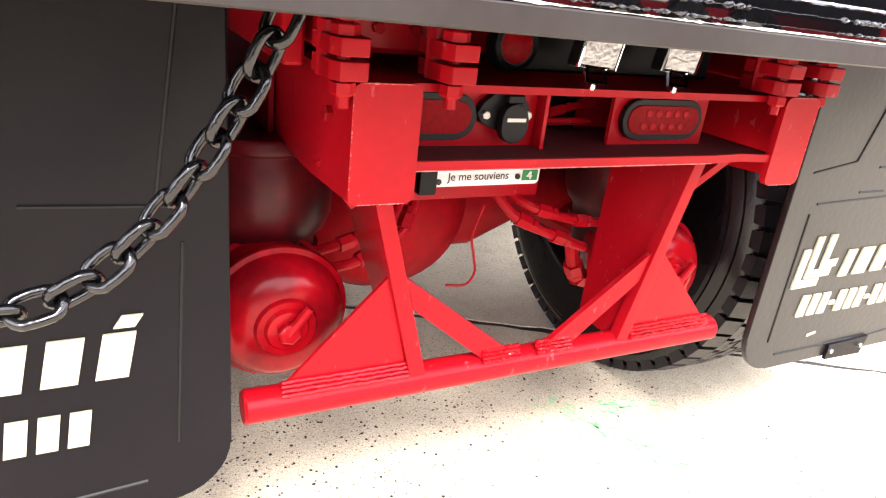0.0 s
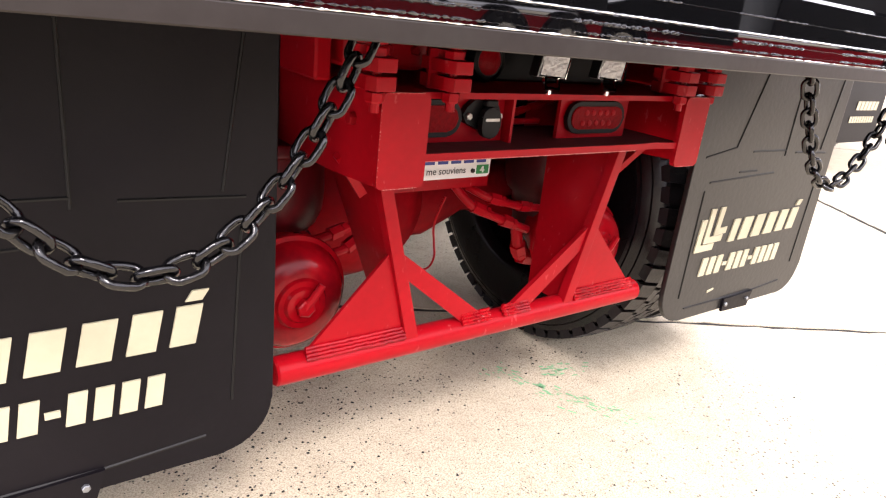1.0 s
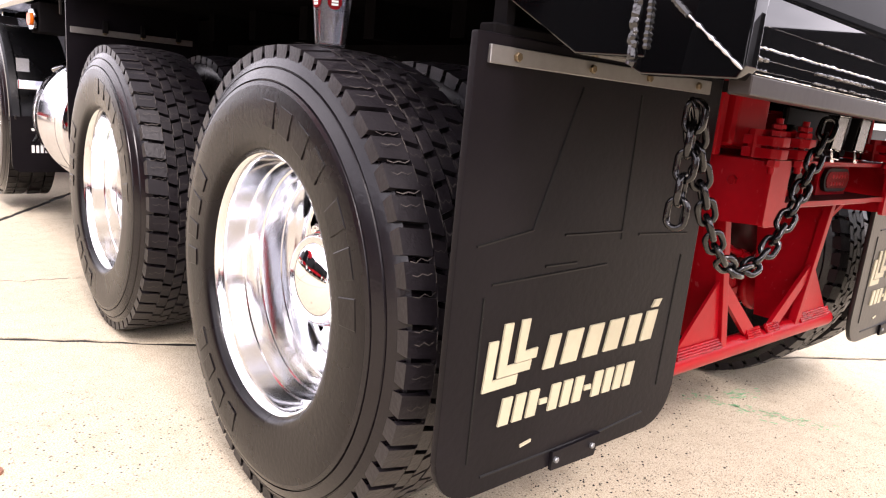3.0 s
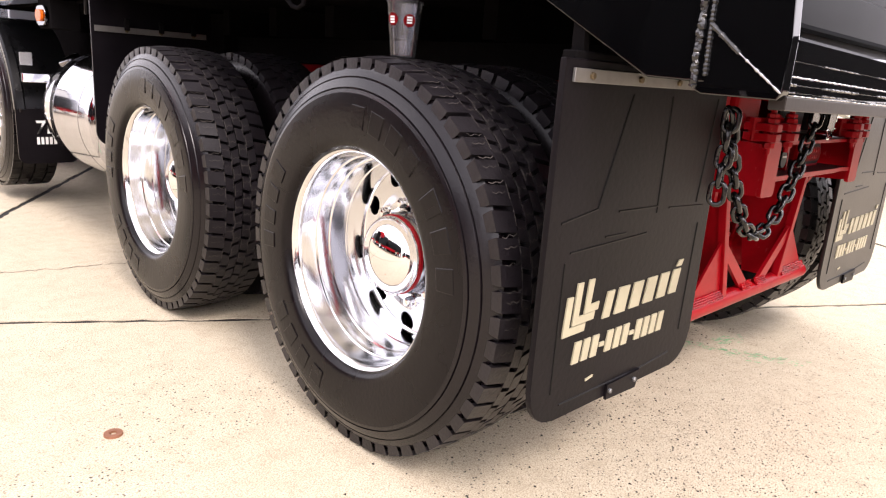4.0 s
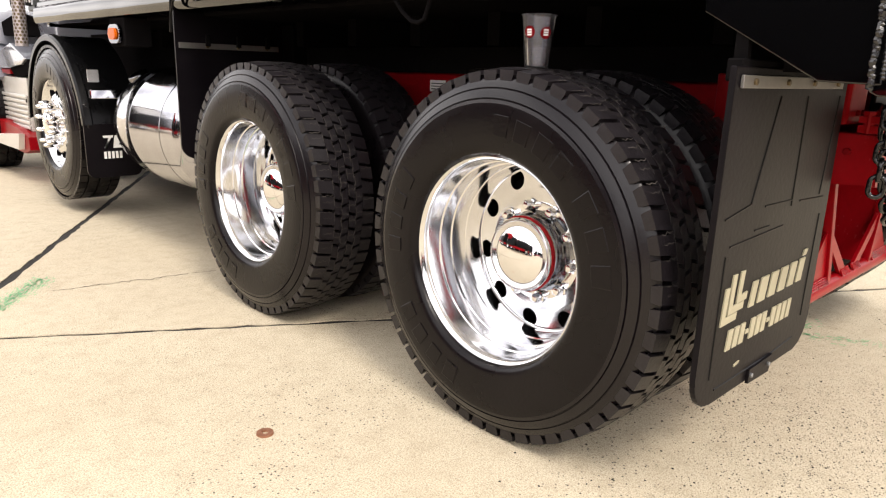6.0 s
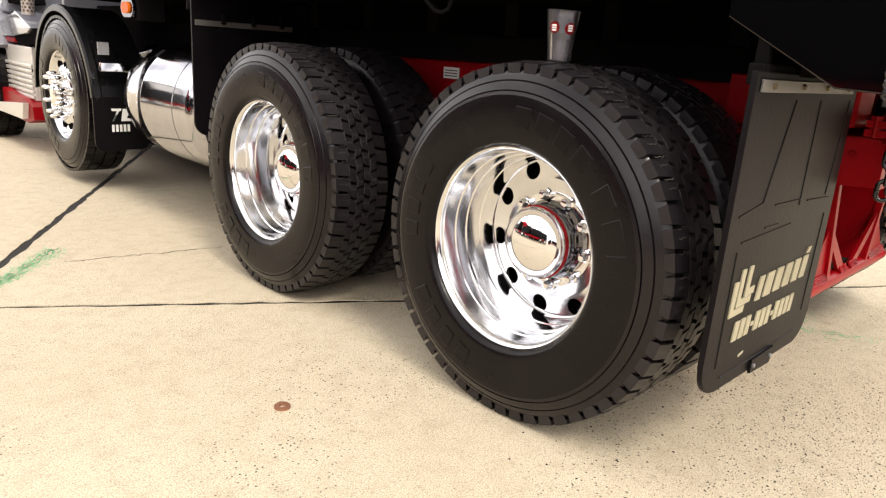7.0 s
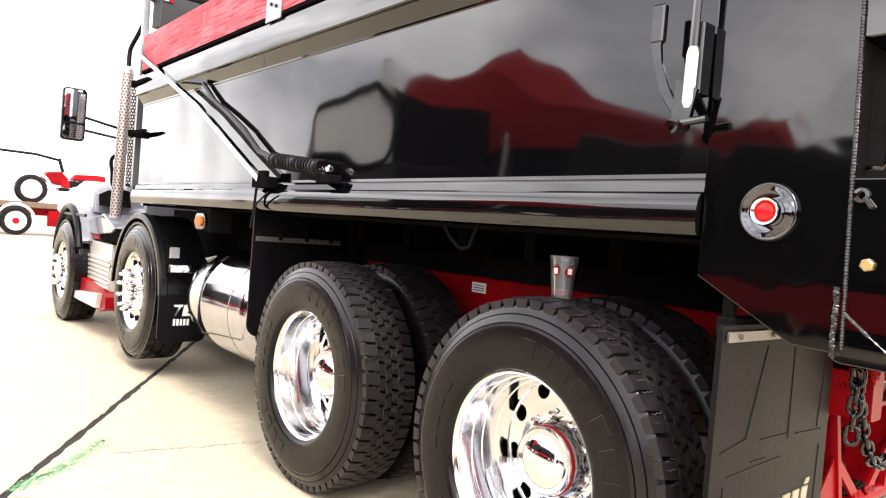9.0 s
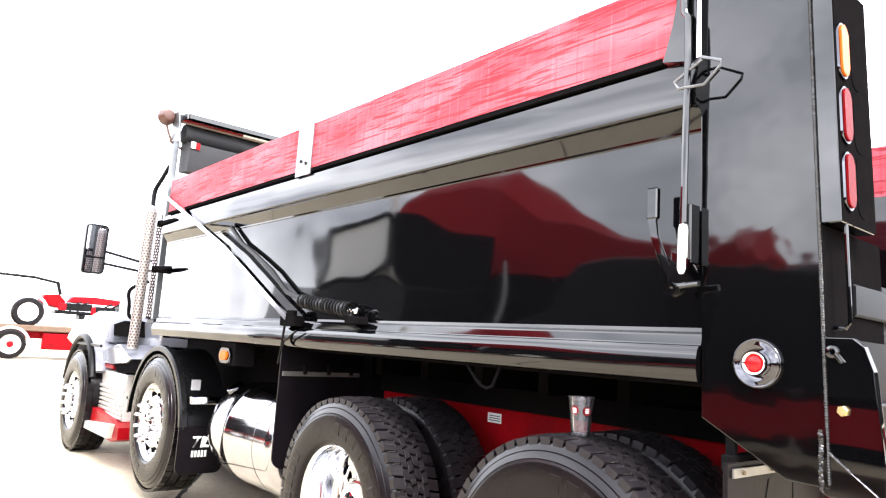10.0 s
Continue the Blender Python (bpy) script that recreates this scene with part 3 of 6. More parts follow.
def drive_wheel(y, side):
    """A dual drive wheel: deep polished outer rim with hand holes, hub with a domed cap, and two tyres."""
    fx = 1.205
    deep, hub_in = 0.038, 0.068
    c = (-fx * side, y, HUB_Z)
    bm = fresh()
    lathe(bm, [(h, a * side) for h, a in ((0.246, 0.2335), (0.2505, 0.2310), (0.2535, 0.2250), (0.2550, 0.2150), (0.2565, 0.1680), (0.2570, 0.1660), (0.2600, 0.1645), (0.2605, 0.1625), (0.2635, 0.1130), (0.2640, 0.1110),
                                          (0.2685, 0.1085), (0.2690, 0.1060), (0.2720, 0.0720), (0.2725, 0.0700), (0.2765, 0.0675), (0.2770, 0.0650), (0.2800, 0.0240), (0.2815, 0.0140), (0.2845, 0.0060), (0.2885, 0.0000), (0.2925, -0.0030),
                                          (0.2955, -0.0015), (0.2970, 0.0030), (0.2970, 0.0140), (0.2890, 0.0220), (0.2890, 0.2380), (0.246, 0.2380), (0.246, 0.2335))], c, n=96)
    wheel = part("wheel", bm, ALLOY, truck, "polished aluminium dual wheel rim", sharp=38)
    # the disc, a ring of plates between ten hand holes
    bm = fresh()
    n = 120
    radii = [0.088, 0.092, 0.146, 0.150, 0.153, 0.182, 0.185, 0.188]
    along = [0.168, 0.1665, 0.1665, 0.167, 0.169, 0.1825, 0.1835, 0.1840]

    def pt(r, a, x):
        return bm.verts.new((c[0] + (x + deep) * side, y + r * math.cos(a), HUB_Z + r * math.sin(a)))
    rings = [[pt(r, math.tau * j / n, x) for j in range(n)] for r, x in zip(radii, along)]
    for p, q in zip(rings, rings[1:]):
        for j in range(n):
            bm.faces.new((p[j], p[(j + 1) % n], q[(j + 1) % n], q[j]))
    outer = [pt(0.262, math.tau * j / n, 0.1965) for j in range(n)]
    inner = rings[-1]
    hole_r, ring_r, per = 0.0285, 0.223, n // 10
    for k in range(10):
        a_mid = radians(25 + 36 * k)
        j0 = round((a_mid - radians(18)) / math.tau * n)
        cy, cz = ring_r * math.cos(a_mid), ring_r * math.sin(a_mid)
        loop_in = [inner[(j0 + j) % n] for j in range(per + 1)]
        loop_out = [outer[(j0 + j) % n] for j in range(per + 1)]
        frame_loop = loop_in + loop_out[::-1]
        hole, back = [], []
        v0 = frame_loop[0].co
        a0 = math.atan2(v0.z - HUB_Z - cz, v0.y - y - cy)
        count = len(frame_loop)
        for j in range(count):
            a = a0 - math.tau * j / count
            hy, hz = cy + hole_r * math.cos(a), cz + hole_r * math.sin(a)
            dish = 0.1840 + 0.169 * (math.hypot(hy, hz) - 0.188)
            hole.append(bm.verts.new((c[0] + (dish + deep) * side, y + hy, HUB_Z + hz)))
            back.append(bm.verts.new((c[0] + (dish + 0.016 + deep) * side, y + hy, HUB_Z + hz)))
        for j in range(len(frame_loop)):
            j2 = (j + 1) % len(frame_loop)
            bm.faces.new((frame_loop[j], frame_loop[j2], hole[j2], hole[j]))
            bm.faces.new((hole[j], hole[j2], back[j2], back[j]))
    bmesh.ops.remove_doubles(bm, verts=bm.verts, dist=0.0002)
    part("disc", bm, ALLOY, wheel, "polished disc with ten round hand holes", sharp=40)
    bm = fresh()
    lathe(bm, [(0.0, 0.19), (0.235, 0.19)], (c[0] + 0.085 * side, y, HUB_Z), n=48)
    part("brake_backing", bm, UNDER, wheel)
    bm = fresh()
    lathe(bm, [(r, a * side) for r, a in ((0.124, 0.206), (0.119, 0.19), (0.114, 0.165), (0.106, hub_in + 0.085), (0.106, hub_in + 0.068))], c, n=48)
    part("hub", bm, SMOKED, wheel, "dark polished axle hub")
    bm = fresh()
    lathe(bm, [(r, a * side) for r, a in ((0.108, 0.0825 + hub_in), (0.1125, 0.0815 + hub_in), (0.1125, 0.0735 + hub_in), (0.108, 0.0725 + hub_in))], c, n=48)
    part("hub_ring", bm, RED, wheel, "thin red pinstripe ring")
    bm = fresh()
    dome = [(0.108 * math.cos(radians(a)), (hub_in + 0.062 - 0.052 * math.sin(radians(a))) * side) for a in range(0, 90, 10)] + [(0.0, (hub_in + 0.010) * side)]
    lathe(bm, [(0.108, (hub_in + 0.072) * side), (0.1095, (hub_in + 0.064) * side)] + dome, c, n=48)
    part("hub_cap", bm, CHROME, wheel, "domed chrome hub cap", sharp=60)
    for k in range(10):
        a = radians(7 + 36 * k)
        bm = fresh()
        p = Vector((c[0] + (0.166 + deep) * side, y + 0.140 * math.cos(a), HUB_Z + 0.140 * math.sin(a)))
        d = Vector((-side, 0, 0))
        sweep(bm, [p, p + d * 0.010, p + d * 0.012, p + d * 0.026, p + d * 0.034, p + d * 0.036], [0.020, 0.020, 0.0155, 0.015, 0.011, 0.005], n=12)
        part("lug_nut", bm, CHROME, wheel)
    a = radians(196)
    bm = fresh()
    sweep(bm, [(c[0] + 0.030 * side, y + 0.2795 * math.cos(a), HUB_Z + 0.2795 * math.sin(a)), (c[0] + 0.044 * side, y + 0.2765 * math.cos(a), HUB_Z + 0.2765 * math.sin(a))], 0.008, n=4)
    part("rim_label", bm, GROOVE, wheel, "small dark rim label")
    make_tyre(wheel, (-1.078 * side, y, HUB_Z), side)
    make_tyre(wheel, (-0.735 * side, y, HUB_Z), -side, marks=False)
    return wheel


for ay in (AXLE_1, AXLE_2):
    for sd in (1, -1):
        drive_wheel(ay, sd)


def steer_wheel(y, side, hub):
    """A convex polished wheel with long chrome nut covers."""
    c = (-1.195 * side, y, hub)
    bm = fresh()
    lathe(bm, [(h, a * side) for h, a in ((0.302, 0.012), (0.301, -0.002), (0.294, 0.0), (0.288, 0.012), (0.280, 0.05), (0.262, 0.07), (0.250, 0.075), (0.225, 0.035), (0.19, 0.012), (0.16, 0.01),
                                          (0.11, 0.014), (0.085, 0.014))], c, n=64)
    wheel = part("steer_wheel", bm, ALLOY, truck, "polished aluminium steering wheel rim", sharp=60)
    bm = fresh()
    lathe(bm, [(r, a * side) for r, a in ((0.086, 0.014), (0.084, -0.03), (0.078, -0.055), (0.062, -0.062), (0.0, -0.066))], c, n=40)
    part("hub_cap", bm, CHROME, wheel, "chrome hub cap")
    for k in range(10):
        a = radians(18 + 36 * k)
        bm = fresh()
        p = Vector((c[0] + 0.012 * side, y + 0.143 * math.cos(a), hub + 0.143 * math.sin(a)))
        d = Vector((-side, 0, 0))
        sweep(bm, [p, p + d * 0.012, p + d * 0.014, p + d * 0.07, p + d * 0.095, p + d * 0.099], [0.026, 0.026, 0.019, 0.018, 0.010, 0.003], n=12)
        part("lug_nut", bm, CHROME, wheel)
    for k in range(10):
        a = radians(36 * k)
        bm = fresh()
        lathe(bm, [(0.0, 0.05 * side), (0.024, 0.05 * side), (0.024, 0.032 * side)], (c[0] - 0.018 * side, y + 0.215 * math.cos(a), hub + 0.215 * math.sin(a)), n=14)
        part("hand_hole", bm, UNDER, wheel)
    make_tyre(wheel, (-1.06 * side, y, hub), side, w=0.29, drive=False)


for ay, hub_z in ((AXLE_3, LIFT_Z), (AXLE_4, HUB_Z)):
    for sd in (1, -1):
        steer_wheel(ay, sd, hub_z)

# ---- mud flaps ----


def mud_flap(x0, x1, side):
    """A rubber flap with moulded ribs, steel hanger strap, cream marks and a bolted corner tab."""
    bm = fresh()
    prism(bm, rounded(x0, x1, 0.302, 1.060, 0.085, n=8, corners=(1, 1, 0, 0)), "xz", 0.012, 0.026, 0.004)
    flap = part("mud_flap", bm, FLAP if side > 0 else FLAP_PALE, truck, "black rubber mud flap with moulded ribs and cream marks")
    w = x1 - x0
    X = lambda u: x0 + u * w
    yf = 0.009
    ribs = [((0.06, 0.745), (0.24, 0.765)), ((0.24, 0.765), (0.36, 1.0)), ((0.60, 0.735), (0.60, 1.0)), ((0.36, 0.752), (0.60, 0.750)), ((0.68, 0.742), (0.93, 0.735)),
            ((0.88, 0.745), (0.93, 1.0)), ((0.10, 0.37), (0.10, 0.66)), ((0.90, 0.40), (0.92, 0.69)), ((0.15, 0.335), (0.62, 0.335)), ((0.62, 0.335), (0.84, 0.345)), ((0.12, 0.68), (0.55, 0.69)),
            ((0.30, 0.70), (0.42, 0.70))]
    bm = fresh()
    for (u0, z0), (u1, z1) in ribs:
        sweep(bm, [(X(u0), 0.0125, z0), (X(u1), 0.0125, z1)], 0.0028, n=6)
    part("rib", bm, GROOVE, flap, "moulded rubber ribs")
    # steel strap with its bolts
    bm = fresh()
    bx(bm, *sorted((x0 + (0.022 if side > 0 else 0.06), x1 - (0.06 if side > 0 else 0.022))), 0.004, 0.011, 1.017, 1.043, 0.001, 1)
    strap = part("strap", bm, STRAP, flap, "bare steel hanger strap")
    for u in (0.11, 0.365, 0.60, 0.84) if side > 0 else (0.16, 0.40, 0.635, 0.89):
        bm = fresh()
        hexbolt(bm, (X(u), 0.004, 1.030), (0, -1, 0), 0.0072, 0.006)
        part("bolt", bm, BRONZE, strap)
    # plain cream shapes: three stepped emblems, then six slanted blocks, then a row of bars
    def shape(poly, mat=CREAM, name="emblem"):
        bm = fresh()
        prism(bm, [(X(u), z) for u, z in poly], "xz", 0.0085, 0.0125)
        part(name, bm, mat, flap, "cream painted shape")
    for k, (u, z, h) in enumerate(((0.122, 0.494, 0.088), (0.168, 0.515, 0.094), (0.216, 0.535, 0.076))):
        t, s, ln = 0.030, 0.010, (0.115, 0.115, 0.075)[k]
        if k == 2:
            u += 0.012
        shape([(u, z), (u + ln, z + 0.002), (u + ln + 0.004, z + 0.020), (u + t, z + 0.018), (u + t + s, z + h), (u + s, z + h)])
    glyph_w = (0.060, 0.082, 0.080, 0.082, 0.076, 0.072)
    u = 0.335
    for k, gw in enumerate(glyph_w):
        z, h, s = 0.509 + 0.0012 * k, 0.062, 0.018
        shape([(u, z), (u + gw - s, z), (u + gw, z + h), (u + s, z + h)], name="block")
        u += gw + 0.010
    shape([(0.800, 0.584), (0.835, 0.584), (0.850, 0.600), (0.815, 0.600)], name="block")
    u = 0.190
    for k in range(12):
        bar = k in (3, 7)
        gw = 0.028 if bar else 0.043
        z, h = 0.423, 0.050
        if bar:
            shape([(u, z + 0.018), (u + gw, z + 0.018), (u + gw, z + 0.028), (u, z + 0.028)], name="bar")
        else:
            shape([(u, z), (u + gw - 0.008, z), (u + gw + 0.002, z + h), (u + 0.010, z + h)], name="bar")
        u += gw + 0.007
    bm = fresh()
    um = 0.415
    prism(bm, [(X(um), 0.296), (X(um + 0.19), 0.292), (X(um + 0.21), 0.338), (X(um), 0.334)], "xz", 0.004, 0.012, 0.001)
    tab = part("tab", bm, FLAP, flap, "bolted black weight plate")
    for u in (0.40 + 0.028, 0.585):
        bm = fresh()
        hexbolt(bm, (X(u), 0.004, 0.318), (0, -1, 0), 0.0062, 0.006)
        part("bolt", bm, GALV, tab)
    bm = fresh()
    prism(bm, [(X(0.285), 0.366), (X(0.325), 0.371), (X(0.325), 0.376), (X(0.285), 0.372)], "xz", 0.0095, 0.0125)
    part("chip", bm, CREAM, flap, "small pale scuff")


mud_flap(-1.205, -0.520, 1)
mud_flap(0.520, 1.195, -1)
for sd in (-1, 1):
    bm = fresh()
    bx(bm, sd * 0.45, sd * 1.17, 0.016, 0.05, 1.03, 1.075, 0.003, 1)
    prism(bm, [(0.02, 1.05), (0.05, 1.05), (0.05, 1.22), (0.03, 1.22)], "yz", sd * 1.125, sd * 1.142)
    part("flap_hanger", bm, UNDER, truck, "black steel flap hanger")

# ---- red rear frame, hitch plate and underride bar ----
for s in (-1, 1):
    bm = fresh()
    prism(bm, [(s * 0.32, 0.74), (s * 0.408, 0.74), (s * 0.408, 1.02), (s * 0.32, 1.02), (s * 0.32, 1.012), (s * 0.40, 1.012), (s * 0.40, 0.748), (s * 0.32, 0.748)], "xz", 0.30, 7.6)
    part("frame_rail", bm, RED_DEEP, truck, "red painted chassis rail")


def flange_box(x0, x1, out):
    """A bent channel end: a flange that faces back, and a long web that runs forward."""
    bm = fresh()
    prism(bm, rounded(x0, x1, 0.752, 0.898, 0.012, 4), "xz", -0.064, -0.052)
    xo = x0 if out < 0 else x1
    lo, hi = sorted((xo - out * 0.002, xo - out * 0.012))
    prism(bm, [(-0.060, 0.756), (0.10, 0.745), (0.42, 0.745), (0.52, 0.83), (0.52, 0.90), (-0.02, 0.894), (-0.060, 0.893)], "yz", lo, hi)
    br = part("rear_bracket", bm, RED, truck, "scuffed red steel end bracket")
    rng = random.Random(7 + out)
    for pts in ([(xo - out * 0.001, -0.0635, 0.765 + 0.122 * k / 60) for k in range(61)], [(x0 + 0.012 + (x1 - x0 - 0.024) * k / 40, -0.064, 0.8975) for k in range(41)], [(x0 + 0.012 + (x1 - x0 - 0.024) * k / 40, -0.064, 0.7525) for k in range(41)]):
        bm = fresh()
        sweep(bm, pts, [max(0.0002, rng.gauss(0.0004, 0.0004)) for p in pts], n=5)
        part("wear_or_glint_edge", bm, WORN, br, "bare metal showing through the paint")
    bm = fresh()
    hexbolt(bm, (xo - out * 0.002, 0.02, 0.845), (out, 0, 0), 0.011, 0.010)
    part("bolt", bm, RED_DEEP, br)


flange_box(-0.398, -0.312, -1)
flange_box(0.325, 0.405, 1)
bm = fresh()
prism(bm, [(-0.386, 0.0), (-0.386, -0.045), (0.40, -0.045), (0.40, 0.30), (-0.386, 0.30)], "xy", 0.8865, 0.8965)
part("top_plate", bm, RED, truck, "red hitch top plate")
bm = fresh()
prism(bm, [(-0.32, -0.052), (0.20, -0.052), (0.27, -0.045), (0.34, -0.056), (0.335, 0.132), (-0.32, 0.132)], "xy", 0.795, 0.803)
part("lower_shelf", bm, RED_SHELF, truck, "lower hitch shelf, near-black red on top")
bm = fresh()
prism(bm, [(-0.32, -0.058), (0.20, -0.058), (0.27, -0.051), (0.34, -0.062), (0.34, -0.0565), (0.27, -0.0455), (0.20, -0.0525), (-0.32, -0.0525)], "xy", 0.791, 0.8035)
lip = part("shelf_lip", bm, RED, truck, "worn red front lip of the shelf")
rng = random.Random(21)
bm = fresh()
sweep(bm, [(-0.318 + 0.515 * k / 120, -0.0583, 0.7912) for k in range(121)], [0.0007 + rng.uniform(-0.0003, 0.0003) for k in range(121)], n=5)
part("wear_or_glint_edge", bm, WORN, lip, "bare metal showing through the paint")
bm = fresh()
bx(bm, -0.34, 0.36, 0.132, 0.142, 0.804, 0.886)
part("back_panel", bm, RED_DEEP, truck, "dark red recessed panel")
# Near-black sheet: the shade inside the opening is put into its colour.
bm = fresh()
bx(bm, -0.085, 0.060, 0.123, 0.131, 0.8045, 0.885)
part("opening_shade", bm, UNDER, truck)
for x0, x1 in ((-0.33, -0.096), (0.045, 0.240)):
    bm = fresh()
    bx(bm, x0, x1, 0.015, 0.023, 0.8035, 0.886)
    part("lamp_plate", bm, RED, truck, "red lamp mounting plate")


def oval_lamp(x, y, z, w, h, dots=True):
    bm = fresh()
    for r0, r1, ya, yb in ((1.0, 1.0, y, y - 0.012), ):
        prism(bm, rounded(x - w / 2, x + w / 2, z - h / 2, z + h / 2, h / 2 - 0.001, 8), "xz", y, y - 0.012, 0.003)
    lamp = part("tail_lamp", bm, GROOVE, truck, "oval lamp in a black rubber ring")
    bm = fresh()
    g = 0.009
    prism(bm, rounded(x - w / 2 + g, x + w / 2 - g, z - h / 2 + g, z + h / 2 - g, h / 2 - g - 0.001, 8), "xz", y - 0.008, y - 0.0145, 0.003)
    part("lens", bm, RED_LENS, lamp, "red ribbed lens")
    if dots:
        for i in range(5):
            for j in range(2):
                bm = fresh()
                lathe(bm, [(0.0065, 0.0), (0.006, -0.002), (0.0, -0.004)], (x + (i - 2) * 0.019 + (j - 0.5) * 0.008, y - 0.0135, z + (j - 0.5) * 0.020), n=10, axis="y")
                part("led", bm, LED, lamp)


bm = fresh()
bx(bm, -0.096, -0.090, -0.008, 0.13, 0.8035, 0.886)
part("shelf_web", bm, RED, truck, "upright red web between the plates")
bm = fresh()
sweep(bm, [(-0.09, 0.085, 0.822), (0.06, 0.085, 0.824)], 0.006, n=8)
part("brake_line", bm, RED, truck, "thin red pipe across the shelf")
oval_lamp(-0.279, 0.015, 0.846, 0.163, 0.062, False)
oval_lamp(0.139, 0.015, 0.845, 0.163, 0.062)
# plug socket with its sprung lid
bm = fresh()
prism(bm, [(-0.198, 0.852), (-0.190, 0.838), (-0.150, 0.822), (-0.122, 0.830), (-0.112, 0.850), (-0.120, 0.868), (-0.138, 0.880), (-0.172, 0.880), (-0.190, 0.866)], "xz", 0.001, 0.016, 0.002)
socket = part("plug_socket", bm, SATIN, truck, "black trailer plug socket with a hinged lid")
bm = fresh()
prism(bm, rounded(-0.168, -0.127, 0.814, 0.868, 0.019, 6), "xz", -0.017, -0.003, 0.003)
bx(bm, -0.160, -0.135, -0.015, 0.0, 0.868, 0.880, 0.002, 1)
lid = part("lid", bm, SATIN, socket, "black hinged lid")
bm = fresh()
bx(bm, -0.162, -0.132, -0.0185, -0.0165, 0.8445, 0.8495)
part("lid_marking", bm, STRAP, lid, "worn white marking bar")
for x in (-0.186, -0.119):
    bm = fresh()
    hexbolt(bm, (x, 0.001, 0.850), (0, -1, 0), 0.0065, 0.005)
    part("bolt", bm, STRAP, socket)
# bolted clamps on the top plate


def clamp(x, y):
    """Two stacked blocks with chamfered noses, drawn together by a through bolt."""
    bm = fresh()
    sweep(bm, [(x, y + 0.05, 0.90), (x, y + 0.05, 0.96)], 0.02, n=8)
    for z0, z1 in ((0.9015, 0.9225), (0.9275, 0.9475)):
        prism(bm, [(x - 0.018, y + 0.075), (x - 0.018, y + 0.010), (x - 0.010, y - 0.008), (x + 0.022, y - 0.008), (x + 0.027, y + 0.004), (x + 0.027, y + 0.075)], "xy", z0, z1, 0.0022)
    cl = part("clamp", bm, RED, truck, "red bolted clamp block")
    bm = fresh()
    sweep(bm, [(x, y + 0.012, 0.870), (x, y + 0.012, 0.985)], 0.0075, n=10)
    hexbolt(bm, (x, y + 0.012, 0.8985), (0, 0, -1), 0.0145, 0.015)
    hexbolt(bm, (x, y + 0.012, 0.949), (0, 0, 1), 0.0165, 0.013)
    hexbolt(bm, (x, y + 0.012, 0.964), (0, 0, 1), 0.0145, 0.010)
    part("bolt", bm, RED, cl, "red painted through bolt")


for cx, cy in ((-0.412, -0.078), (-0.275, -0.074), (0.305, -0.070), (0.412, -0.062)):
    clamp(cx, cy)
# hinge block and cross tube over the plate
bm = fresh()
bx(bm, -0.412, -0.256, 0.03, 0.25, 0.917, 1.06, 0.018, 3)
hinge = part("hinge_block", bm, RED, truck, "red rounded hinge block with two bolts")
for x in (-0.338, -0.288):
    bm = fresh()
    hexbolt(bm, (x, 0.03, 0.950), (0, -1, 0), 0.008, 0.008)
    part("bolt", bm, RED_DEEP, hinge)
# black lamp bar with a round lamp and two work lamps
bm = fresh()
bx(bm, -0.155, 0.245, 0.035, 0.05, 0.905, 1.02, 0.004, 1)
bar = part("lamp_bar", bm, BLACK_DULL, truck, "glossy black lamp bar")
bm = fresh()
lathe(bm, [(0.0, -0.012), (0.026, -0.012), (0.031, -0.008), (0.034, -0.012), (0.037, -0.004), (0.037, 0.01)], (-0.140, 0.03, 0.941), n=32, axis="y")
part("round_lamp", bm, GROOVE, bar, "round lamp in a rubber ring")
bm = fresh()
lathe(bm, [(0.0, -0.0165), (0.020, -0.015), (0.026, -0.011)], (-0.140, 0.03, 0.941), n=32, axis="y")
part("lens", bm, RED_LENS, bar, "red lens")
for x in (-0.050, 0.098):
    bm = fresh()
    prism(bm, [(x - 0.036, 0.925), (x + 0.029, 0.921), (x + 0.034, 0.935), (x + 0.048, 1.01), (x - 0.020, 1.01)], "xz", -0.045, -0.022, 0.005)
    wl_ = part("work_lamp", bm, SATIN, truck, "square LED work lamp in a black housing")
    bm = fresh()
    prism(bm, [(x - 0.034, 0.930), (x + 0.026, 0.926), (x + 0.041, 1.005), (x - 0.018, 1.005)], "xz", -0.05, -0.044, 0.001)
    part("lens", bm, CLEAR, wl_, "clear LED lens")
    bm = fresh()
    sweep(bm, [(x - 0.0345, -0.048, 0.9275), (x + 0.0275, -0.048, 0.9235), (x + 0.0435, -0.048, 1.008), (x - 0.0185, -0.048, 1.008)], 0.0030, n=6, closed=True)
    part("bezel", bm, CHROME, wl_, "bright rim")
    bm = fresh()
    sweep(bm, [(x - 0.020, -0.046, 0.930), (x - 0.020, -0.05, 0.908), (x + 0.014, -0.05, 0.905), (x + 0.014, -0.046, 0.928)], 0.0042, n=6)
    hexbolt(bm, (x - 0.004, -0.046, 0.906), (0, 0, -1), 0.005, 0.010)
    part("bracket", bm, CHROME, wl_, "bright steel bracket and nut")
